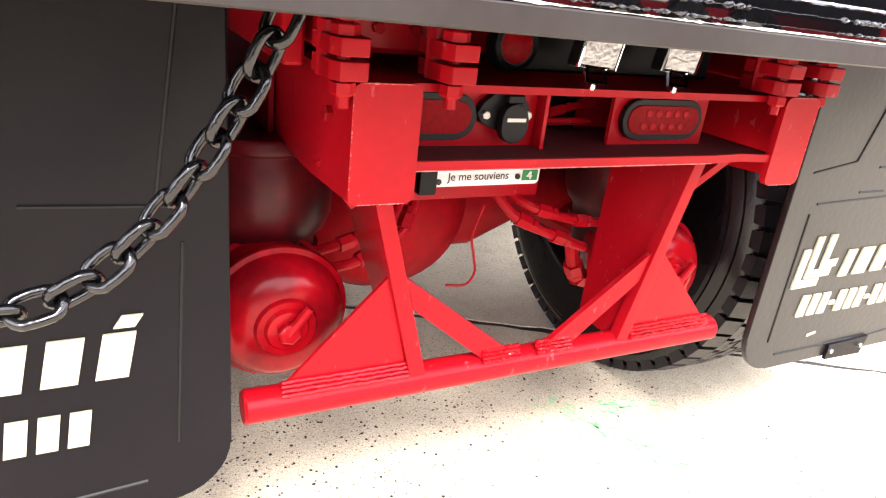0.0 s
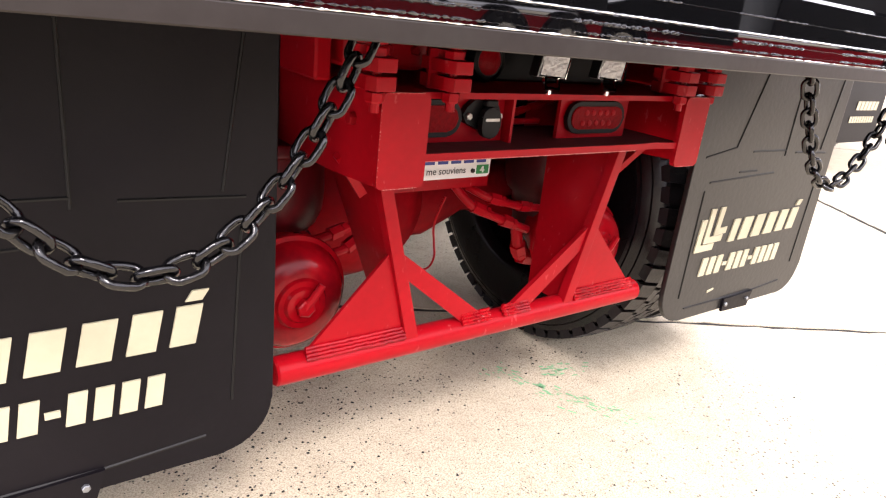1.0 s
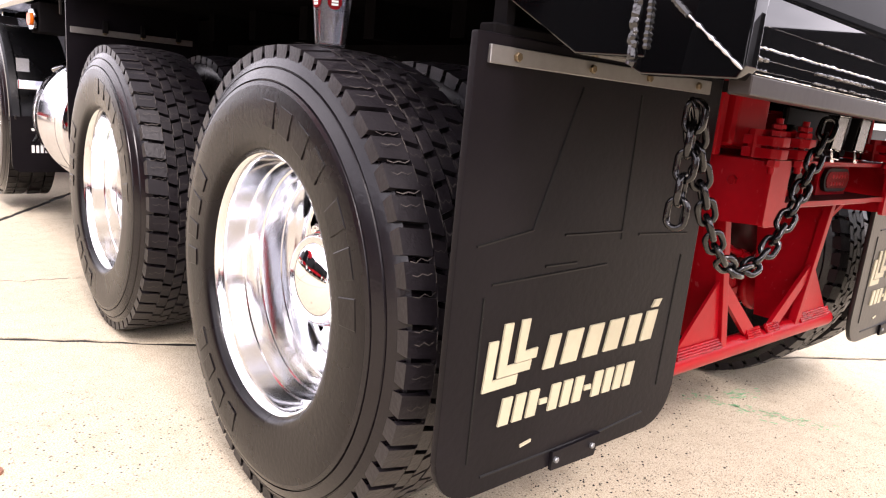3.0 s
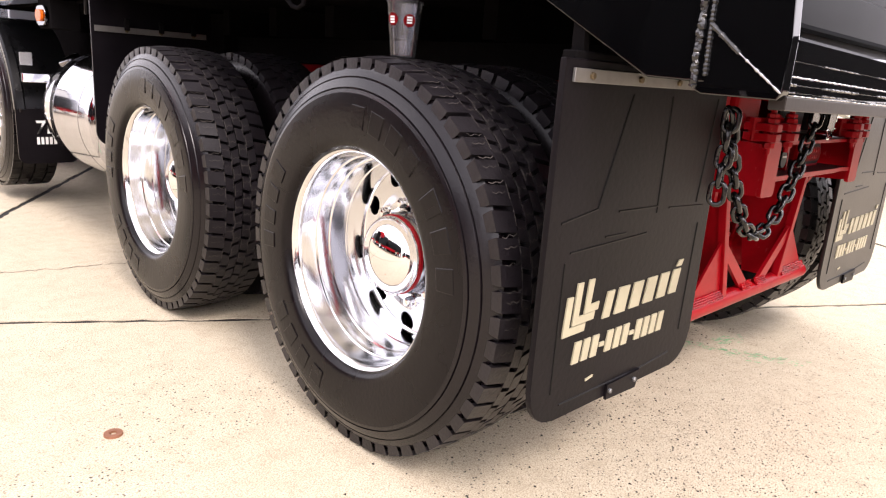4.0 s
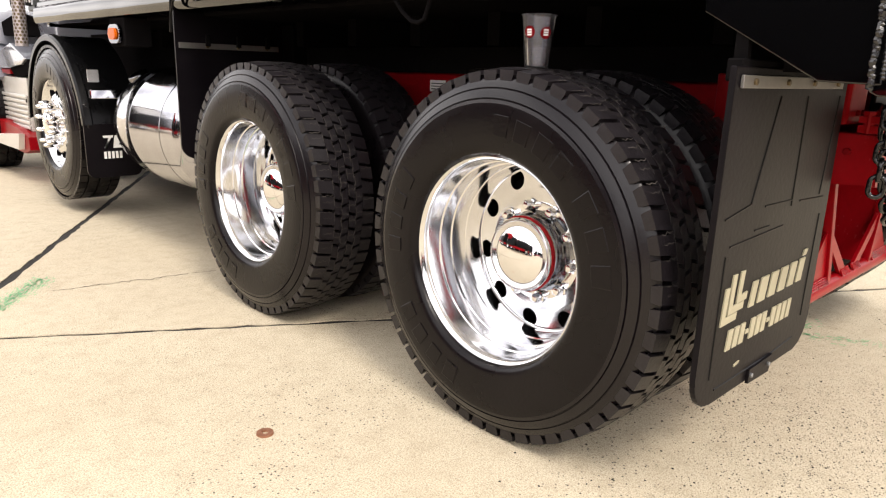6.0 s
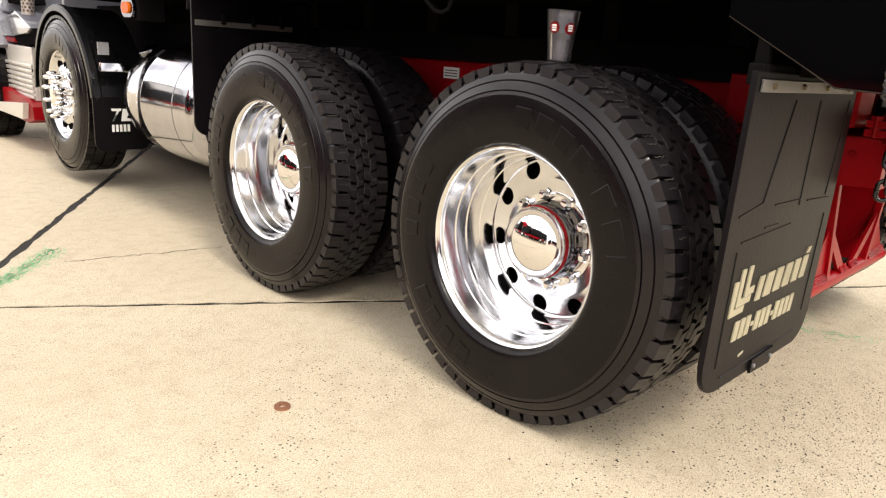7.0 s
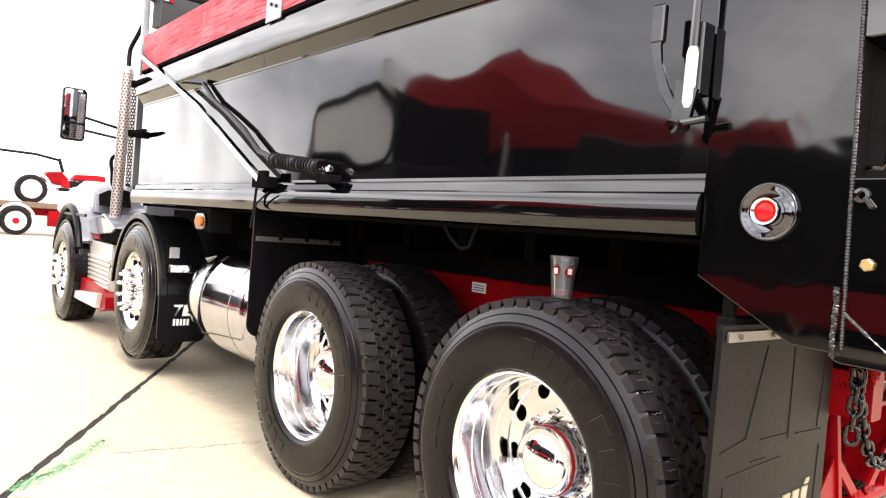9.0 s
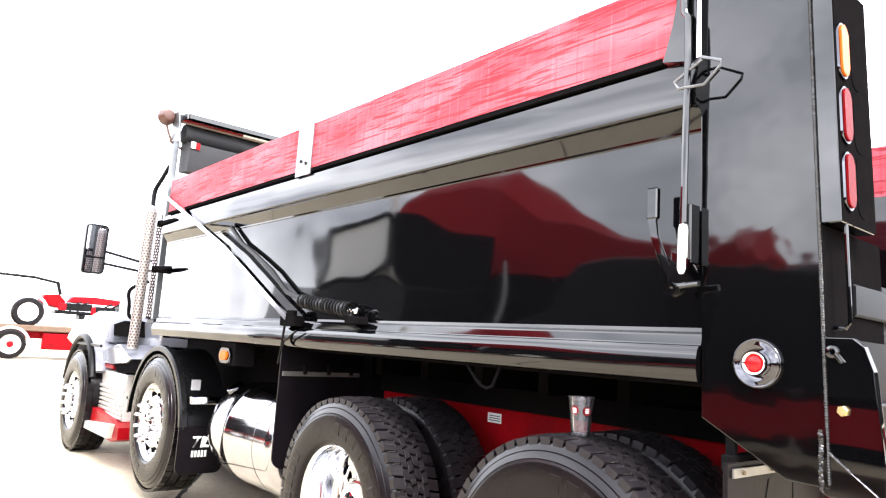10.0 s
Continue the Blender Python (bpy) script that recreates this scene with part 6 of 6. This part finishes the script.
SLUNG = "black painted steel chain slung in a loop under the tail sill"
chain([hang((-0.987, -0.205, 0.985), (-0.506, -0.200, 0.985), 0.262), [(-0.990, -0.213, 0.985), (-0.994, -0.210, 0.815)]], SLUNG)
chain([hang((0.506, -0.200, 0.985), (0.975, -0.205, 0.985), 0.262), [(0.980, -0.213, 0.985), (0.984, -0.210, 0.815)]], SLUNG)

# ---- plastic cup on the tyre ----
glass = bpy.data.materials.new("clear_plastic")
glass.use_nodes = True
gn, gl = glass.node_tree.nodes, glass.node_tree.links
gn.remove(gn["Principled BSDF"])
g_clear, g_gloss, g_mix, g_edge = gn.new("ShaderNodeBsdfTransparent"), gn.new("ShaderNodeBsdfGlossy"), gn.new("ShaderNodeMixShader"), gn.new("ShaderNodeFresnel")
g_clear.inputs[0].default_value = (0.90, 0.90, 0.93, 1)
g_haze, g_cloudy = gn.new("ShaderNodeBsdfDiffuse"), gn.new("ShaderNodeMixShader")
g_haze.inputs[0].default_value = (0.62, 0.60, 0.63, 1)
g_cloudy.inputs[0].default_value = 0.035
g_gloss.inputs["Roughness"].default_value = 0.08
g_edge.inputs["IOR"].default_value = 1.40
gl.new(g_edge.outputs[0], g_mix.inputs[0])
gl.new(g_clear.outputs[0], g_cloudy.inputs[1])
gl.new(g_haze.outputs[0], g_cloudy.inputs[2])
gl.new(g_cloudy.outputs[0], g_mix.inputs[1])
gl.new(g_gloss.outputs[0], g_mix.inputs[2])
gl.new(g_mix.outputs[0], gn["Material Output"].inputs[0])
CUP = (-1.095, 0.600, R_T + HUB_Z + 0.001)
bm = fresh()
lathe(bm, [(0.0, 0.0), (0.030, 0.0), (0.032, 0.003), (0.0445, 0.128), (0.047, 0.130), (0.047, 0.133), (0.044, 0.133), (0.030, 0.005), (0.0, 0.004)], CUP, n=40, axis="z")
cup_body = part("plastic_cup", bm, glass, None, sharp=50)
cup_body.visible_shadow = False
tagged(cup_body, "clear plastic drinking cup with red round marks, on a tyre", "cup")


def cup_mark(a_mid, z, r, mat, name):
    bm = fresh()
    vs = []
    for k in range(20):
        t = math.tau * k / 20
        zz = z + r * math.sin(t)
        rad = 0.0325 + (0.0445 - 0.032) * (zz - 0.003) / 0.125 + 0.0015
        a = a_mid + r * math.cos(t) / rad
        vs.append(bm.verts.new((CUP[0] + rad * math.cos(a), CUP[1] + rad * math.sin(a), CUP[2] + zz)))
    bm.faces.new(vs)
    part(name, bm, mat, cup_body)


cup_mark(radians(187), 0.088, 0.0150, RED_LENS, "round_mark")
cup_mark(radians(247), 0.086, 0.0150, RED_LENS, "round_mark")
for a in (187, 247):
    for dz in (-0.008, -0.002, 0.004):
        bm = fresh()
        vs = []
        for da, zz in ((-0.16, dz), (0.16, dz), (0.16, dz + 0.004), (-0.16, dz + 0.004)):
            z = 0.087 + zz
            rad = 0.0325 + 0.0125 * (z - 0.003) / 0.125 + 0.0024
            vs.append(bm.verts.new((CUP[0] + rad * math.cos(radians(a) + da), CUP[1] + rad * math.sin(radians(a) + da), CUP[2] + z)))
        bm.faces.new(vs)
        part("bar", bm, WHITE, cup_body)

# ---- small things on the ground ----
bm = fresh()
rng = random.Random(31)
edge = []
for k in range(41):
    f = k / 40
    edge.append((-1.78 + 0.72 * f + rng.uniform(-0.004, 0.004), 2.79 - 0.14 * f + rng.gauss(0, 0.008), rng.uniform(0.0010, 0.0035)))
for (x0, y0, w0), (x1, y1, w1) in zip(edge, edge[1:]):
    bm.faces.new([bm.verts.new(v) for v in ((x0, y0 - w0, 0.0012), (x1, y1 - w1, 0.0012), (x1, y1 + w1, 0.0012), (x0, y0 + w0, 0.0012))])
bmesh.ops.remove_doubles(bm, verts=bm.verts, dist=0.0001)
part("crack", bm, JOINT, pavement, "hairline crack across a slab")

bm = fresh()
lathe(bm, [(0.010, 0.0), (0.010, 0.006), (0.024, 0.006), (0.025, 0.0)], (-1.695, 1.033, 0.0005), n=28, axis="z", closed=True)
tagged(part("washer", bm, COPPER), "copper coloured washer lying on the concrete", "washer")


def spray(pts, width, count, seed, label):
    """Speckled paint along a line, as many small dots."""
    rng = random.Random(seed)
    bm = fresh()
    for k in range(count):
        f = rng.random() * (len(pts) - 1)
        i = int(f)
        a, b = Vector(pts[i]), Vector(pts[i + 1])
        p = a.lerp(b, f - i)
        d = (b - a).normalized()
        p += Vector((-d.y, d.x, 0)) * rng.gauss(0, width) + d * rng.gauss(0, 0.02)
        r = rng.uniform(0.001, 0.0032)
        ln = r * rng.uniform(1, 4)
        side = Vector((-d.y, d.x, 0))
        bm.faces.new([bm.verts.new((p.x + u * d.x * ln + v * side.x * r, p.y + u * d.y * ln + v * side.y * r, 0.0012)) for u, v in ((-1, -1), (1, -1), (1, 1), (-1, 1))])
    tagged(part("marking_paint", bm, SPRAY), label, "paint mark", kind="stuff")


spray([(-2.24, 2.50, 0), (-2.0, 2.72, 0), (-1.76, 3.02, 0)], 0.026, 900, 1, "faded green spray line on the concrete")
spray([(0.36, 0.42, 0), (0.44, 0.22, 0), (0.55, 0.02, 0)], 0.022, 110, 2, "speckled green spray line on the concrete")
spray([(0.50, 0.34, 0), (0.62, 0.28, 0)], 0.022, 40, 4, "speckled green spray line on the concrete")
bm = fresh()
rng = random.Random(8)
for k in range(9600):
    x, y = rng.uniform(-1.6, 1.2), rng.uniform(-0.75, 0.55)
    r = rng.choice((0.0015, 0.002, 0.002, 0.003, 0.004))
    if k > 4200:
        x = rng.gauss(-0.25, 0.48)
        y = 0.10 + 0.22 * (x + 0.25) + rng.gauss(-0.12, 0.15)
        r = rng.choice((0.0006, 0.0008, 0.0010, 0.0014))
    elif 200 < k < 650:
        x, y = rng.gauss(-0.65, 0.35), rng.gauss(-0.02, 0.20)
        r = rng.choice((0.0012, 0.0016, 0.002, 0.003, 0.004))
    elif k > 1500:
        x, y = rng.gauss(-0.62, 0.42), rng.gauss(-0.14, 0.17)
        r = rng.choice((0.0008, 0.0011, 0.0014, 0.0018, 0.0024))
    elif k > 200:
        x, y = rng.gauss(-0.15, 0.38), rng.gauss(0.47, 0.13)
        r = rng.choice((0.0012, 0.0016, 0.002, 0.002, 0.003, 0.004))
    vs = [bm.verts.new((x + r * rng.uniform(0.5, 1.3) * math.cos(a), y + r * rng.uniform(0.5, 1.3) * math.sin(a), 0.0)) for a in (0.2, 1.3, 2.4, 3.4, 4.5, 5.5)]
    top = bm.verts.new((x, y, r * 0.8))
    for i in range(6):
        bm.faces.new((vs[i], vs[(i + 1) % 6], top))
tagged(part("grit", bm, JOINT), "loose dark crumbs scattered on the concrete", "grit", kind="stuff")

# ---- what stands round the truck ----


def tent(x, w, outline, eave, label):
    """A fabric canopy: a roof whose ridge follows the outline of (y, z), a valance, legs and a dark block under it."""
    y0, y1 = outline[0][0], outline[-1][0]
    t = thing("canopy_tent", label, "tent", pose(x, (y0 + y1) / 2, 0))
    for sx in (-1, 1):
        for yy in (y0, (y0 + y1) / 2, y1):
            bm = fresh()
            sweep(bm, [(x + sx * w / 2, yy, 0), (x + sx * w / 2, yy, eave)], 0.05, n=8)
            part("tent_leg", bm, WHITE, t)
    bm = fresh()
    rows = [[bm.verts.new(p) for p in ((x - w / 2, yy, eave - 0.4), (x - w / 2, yy, eave), (x, yy, zz), (x + w / 2, yy, eave + (zz - eave) * 0.72), (x + w / 2, yy, eave - 0.4))] for yy, zz in outline]
    for p, q in zip(rows, rows[1:]):
        for k in range(4):
            bm.faces.new((p[k], p[k + 1], q[k + 1], q[k]))
    bm.faces.new(rows[0])
    bm.faces.new(rows[-1][::-1])
    part("tent_roof", bm, TENT, t, "red fabric roof")
    # Plain dark block added to fill the inside with black.
    bm = fresh()
    bx(bm, x - w * 0.4, x + w * 0.4, y0 + 0.3, y1 - 0.3, 0.0, eave - 0.5, 0.05, 1)
    part("tent_fill", bm, UNDER, t, "added dark block in place of the canopy's dark interior")


tent(-11.5, 2.4, [(5.9, 3.5), (7.2, 3.9), (8.6, 4.5), (10.2, 5.5), (11.0, 5.95), (12.4, 6.0), (13.8, 5.85), (14.5, 5.3)], 3.4, "red canopy tent with a long sloping roof and dark open sides")
tent(-11.5, 2.0, [(1.6, 2.9), (2.8, 3.0), (4.2, 3.2), (4.6, 3.7), (5.4, 3.75), (5.8, 3.4)], 2.9, "low red canopy tent with dark open sides")
# pale light mast beside the marquee
bm = fresh()
sweep(bm, [(-11.0, 15.6, 0), (-11.0, 15.6, 5.9)], [0.20, 0.16], n=12)
tagged(part("light_mast", bm, WHITE), "thick white painted light mast on the concrete", "mast")


def far_vehicle(x, y, rz, label, mat, box=False, high=2.5):
    t = thing("parked_truck", label, "truck", pose(x, y, 0, 0, 0, rz))
    M = t.matrix_basis
    def add(name, bm, m, lab=""):
        bm.transform(M)
        return part(name, bm, m, t, lab)
    bm = fresh()
    if box:
        bx(bm, -1.2, 1.2, -1.6, 1.4, 2.55, 3.9, 0.05, 2)
        add("body", bm, mat, "white panelled box body")
        bm = fresh()
        sweep(bm, [(1.24, yy, zz) for yy, zz in rounded(-1.6, 1.4, 2.6, 3.88, 0.35, 6)], 0.075, n=8, closed=True)
        add("edging", bm, UNDER, "dark rounded edging")
        # Dark panel added so the white end leaves no pale patch in reflections.
        bm = fresh()
        bx(bm, -1.18, 1.18, -1.66, -1.61, 2.56, 3.88)
        add("end_panel", bm, UNDER, "added dark panel over the body's pale end")
        bm = fresh()
        bx(bm, -1.2, 1.2, -1.9, 1.6, 1.0, 2.549, 0.05, 1)
        add("lower_body", bm, SATIN, "black lower body")
    else:
        prism(bm, [(-3.2, 1.05), (-3.2, high), (1.2, high), (1.4, 1.05)], "yz", -1.2, 1.2, 0.05)
        add("body", bm, mat)
    bm = fresh()
    prism(bm, [(1.9, 0.7), (1.9, 2.7), (3.2, 2.7), (3.6, 1.7), (4.9, 1.5), (4.9, 0.7)], "yz", -1.1, 1.1, 0.08)
    add("cab", bm, SATIN if not box else SILVER)
    bm = fresh()
    bx(bm, -1.1, 1.1, -3.2, 4.5, 0.55, 0.95)
    add("chassis", bm, TENT)
    for yy in (-2.4, -1.2, 4.0):
        for s in (-1, 1):
            bm = fresh()
            lathe(bm, [(0.28, -0.15), (0.50, -0.15), (0.52, -0.10), (0.52, 0.10), (0.50, 0.15), (0.28, 0.15)], (s * 1.05, yy, 0.52), n=28)
            w = add("wheel", bm, RUBBER)
            bm = fresh()
            lathe(bm, [(0.0, -0.12), (0.2, -0.12), (0.29, -0.14), (0.29, 0.14), (0.2, 0.12), (0.0, 0.12)], (s * 1.05, yy, 0.52), n=24)
            bm.transform(M)
            part("rim", bm, ALLOY, w)


far_vehicle(-8.4, 2.2, -4, "red and black truck out of view, there for reflections", SATIN)
far_vehicle(-8.3, 11.7, 0, "white and black parked box truck", WHITE, True)
# Unseen trucks added behind the viewpoint; they darken reflections and block low light.
far_vehicle(-3.0, -9.0, 82, "red and black truck out of view, there for reflections", SATIN, high=3.2)
far_vehicle(5.2, -9.4, 96, "red and black truck out of view, there for reflections", SATIN, high=3.2)
far_vehicle(13.5, -7.0, 130, "red and black truck out of view, there for reflections", SATIN, high=3.2)
far_vehicle(-11.0, -7.5, 40, "red and black truck out of view, there for reflections", SATIN)
# the neighbouring dump truck, tail towards the camera
near = thing("parked_truck", "black parked dump truck with a marked mud flap", "truck", pose(6.0, 1.6, 0))
bm = fresh()
prism(bm, rounded(4.80, 5.46, 0.30, 1.05, 0.07, 5, (1, 1, 0, 0)), "xz", 1.60, 1.615)
nf = part("mud_flap", bm, FLAP, near, "black rubber mud flap with cream marks")
for k in range(6):
    bm = fresh()
    prism(bm, [(4.99 + k * 0.062, 0.56), (5.04 + k * 0.062, 0.56), (5.05 + k * 0.062, 0.63), (5.0 + k * 0.062, 0.63)], "xz", 1.594, 1.598)
    part("block", bm, CREAM, nf)
for k in range(10):
    bm = fresh()
    bx(bm, 4.93 + k * 0.042, 4.96 + k * 0.042, 1.594, 1.598, 0.46, 0.51)
    part("bar", bm, CREAM, nf)
for x in (5.22,):
    w = None
    bm = fresh()
    lathe(bm, tyre_profile(0.279, R_T, 0.296), (x, 2.24, HUB_Z), n=48)
    w = part("tyre", bm, RUBBER, near)
    bm = fresh()
    tread_blocks(bm, 0.279, R_T, (x, 2.24, HUB_Z), 1)
    part("tread", bm, TREAD, w)
bm = fresh()
bx(bm, 4.85, 7.15, 1.35, 6.5, 1.10, 2.6, 0.01, 1)
part("body", bm, BLACK, near, "glossy black dump body")
bm = fresh()
bx(bm, 4.82, 5.0, 1.3, 1.34, 0.93, 1.06, 0.01, 1)
part("rear_bracket", bm, RED, near, "red rear bracket")
bm = fresh()
bx(bm, 5.7, 6.3, 1.9, 2.0, 0.75, 1.0, 0.01, 1)
part("rear_frame", bm, RED_DEEP, near, "red rear frame")
# white box trailer on its landing legs
van = thing("box_trailer", "white box trailer parked on steel landing legs", "trailer", pose(12.3, 8.0, 0))
bm = fresh()
bx(bm, 11.1, 13.6, 2.0, 14.0, 0.79, 3.9, 0.03, 1)
part("body", bm, WHITE, van, "white panelled body")
for x in (11.3, 13.4):
    bm = fresh()
    bx(bm, x - 0.07, x + 0.07, 2.75, 2.89, 0.05, 0.785, 0.01, 1)
    leg = part("landing_leg", bm, STEEL, van)
    bm = fresh()
    bx(bm, x - 0.15, x + 0.15, 2.67, 2.97, 0.0, 0.05, 0.01, 1)
    part("foot", bm, STEEL, leg)
    bm = fresh()
    sweep(bm, [(x, 2.85, 0.30), (x, 3.9, 0.76)], 0.05, n=4)
    part("brace", bm, WHITE, leg)
for y in (11.6, 12.8):
    for x in (11.35, 13.35):
        bm = fresh()
        lathe(bm, [(0.0, -0.14), (0.28, -0.14), (0.50, -0.14), (0.52, -0.10), (0.52, 0.10), (0.50, 0.14), (0.0, 0.14)], (x, y, 0.52), n=28)
        part("wheel", bm, RUBBER, van)
# flatbed trailer with an old tractor, far ahead
trailer = thing("flatbed_trailer", "low flatbed trailer with red wheels", "trailer", pose(1.0, 27.0, 0))
bm = fresh()
bx(bm, -4.2, 9.0, 26.0, 28.4, 0.95, 1.15, 0.03, 1)
part("deck", bm, material("old_timber_deck", (0.14, 0.09, 0.06), 0.8, scale=6, vary=0.4), trailer, "weathered timber deck")
bm = fresh()
bx(bm, -3.1, 3.2, 26.3, 26.5, 0.7, 0.95)
bx(bm, 1.9, 3.2, 25.95, 26.2, 0.35, 0.9, 0.03, 1)
bx(bm, 3.2, 8.0, 26.2, 26.4, 0.75, 0.95)
part("chassis", bm, RED_DEEP, trailer)
for x in (-0.45, 0.95):
    bm = fresh()
    lathe(bm, [(0.32, -0.13), (0.44, -0.13), (0.48, -0.08), (0.48, 0.08), (0.44, 0.13), (0.32, 0.13)], (x, 26.0, 0.49), n=32, axis="y")
    w = part("wheel", bm, RUBBER, trailer)
    bm = fresh()
    lathe(bm, [(0.0, -0.12), (0.10, -0.13), (0.12, -0.07), (0.26, -0.06), (0.325, -0.12), (0.33, 0.1)], (x, 26.0, 0.49), n=32, axis="y")
    part("rim", bm, WHITE, w, "white wheel disc")
    bm = fresh()
    lathe(bm, [(0.0, -0.16), (0.10, -0.15), (0.11, -0.12)], (x, 26.0, 0.49), n=20, axis="y")
    part("hub", bm, RED, w, "red hub")
    bm = fresh()
    sweep(bm, [(x + 0.56 * math.cos(radians(a)), 25.98, 0.49 + 0.56 * math.sin(radians(a))) for a in range(0, 181, 15)], 0.05, n=6)
    part("wing", bm, WHITE, w)
tractor = thing("old_tractor", "old red and white tractor unit chained on a flatbed trailer", "tractor", pose(1.2, 27.0, 1.15))
for x in (1.4, 5.6):
    bm = fresh()
    lathe(bm, [(0.32, -0.16), (0.46, -0.16), (0.50, -0.10), (0.50, 0.10), (0.46, 0.16), (0.32, 0.16)], (x, 26.4, 1.60), n=32, axis="y")
    w = part("wheel", bm, RUBBER, tractor)
    bm = fresh()
    lathe(bm, [(0.0, -0.20), (0.07, -0.19), (0.10, -0.10), (0.22, -0.06), (0.30, -0.13), (0.34, -0.15), (0.34, 0.1)], (x, 26.4, 1.60), n=32, axis="y")
    part("rim", bm, WHITE, w, "white dished rim")
bm = fresh()
prism(bm, [(1.75, 1.95), (1.9, 2.25), (2.35, 2.30), (2.6, 2.05), (2.4, 1.8)], "xz", 26.6, 27.4, 0.05)
part("tractor_body", bm, RED_DEEP, tractor, "red cowl")
bm = fresh()
for x0, x1, z0, z1 in ((2.3, 5.9, 1.62, 1.74), (2.6, 3.5, 1.76, 2.02), (3.6, 4.3, 1.70, 1.96), (4.4, 5.2, 1.76, 2.10), (3.1, 3.3, 1.35, 1.62), (4.6, 4.9, 1.30, 1.62)):
    bx(bm, x0, x1, 26.66, 27.3, z0, z1, 0.03, 1)
for x0 in (2.75, 3.0, 3.8, 4.05, 4.75):
    sweep(bm, [(x0, 26.62, 1.72), (x0 + 0.12, 26.60, 1.96), (x0 + 0.34, 26.62, 2.08)], 0.03, n=6)
part("engine", bm, SATIN, tractor, "dark engine, pipes and frame")
bm = fresh()
prism(bm, [(2.7, 2.04), (2.85, 2.26), (3.5, 2.30), (4.5, 2.24), (4.9, 2.10), (4.4, 2.04)], "xz", 26.75, 27.25, 0.04)
part("hood", bm, TENT, tractor, "faded red hood")
for x0, x1, z0, z1 in ((2.35, 2.62, 1.74, 2.0), (3.45, 3.60, 1.62, 1.92), (5.0, 5.5, 1.60, 1.86)):
    bm = fresh()
    bx(bm, x0, x1, 26.56, 26.64, z0, z1, 0.03, 1)
    part("side_panel", bm, TENT, tractor, "red side panel")
bm = fresh()
bx(bm, 2.5, 3.4, 26.4, 26.58, 1.2, 1.45)
part("tractor_tank", bm, WHITE, tractor, "white tank")
bm = fresh()
sweep(bm, [(1.4 + 0.60 * math.cos(radians(a)), 26.4, 1.60 + 0.60 * math.sin(radians(a))) for a in range(0, 111, 10)], 0.05, n=6)
part("tractor_wing", bm, WHITE, tractor, "white mudguard")
bm = fresh()
sweep(bm, [(-4.5, 27.2, 2.95), (1.6, 27.2, 2.85), (2.4, 27.2, 2.72)], 0.05, n=8)
sweep(bm, [(2.5, 27.2, 2.3), (2.35, 27.2, 2.78)], 0.06, n=8)
part("boom", bm, SATIN, tractor, "long dark boom")
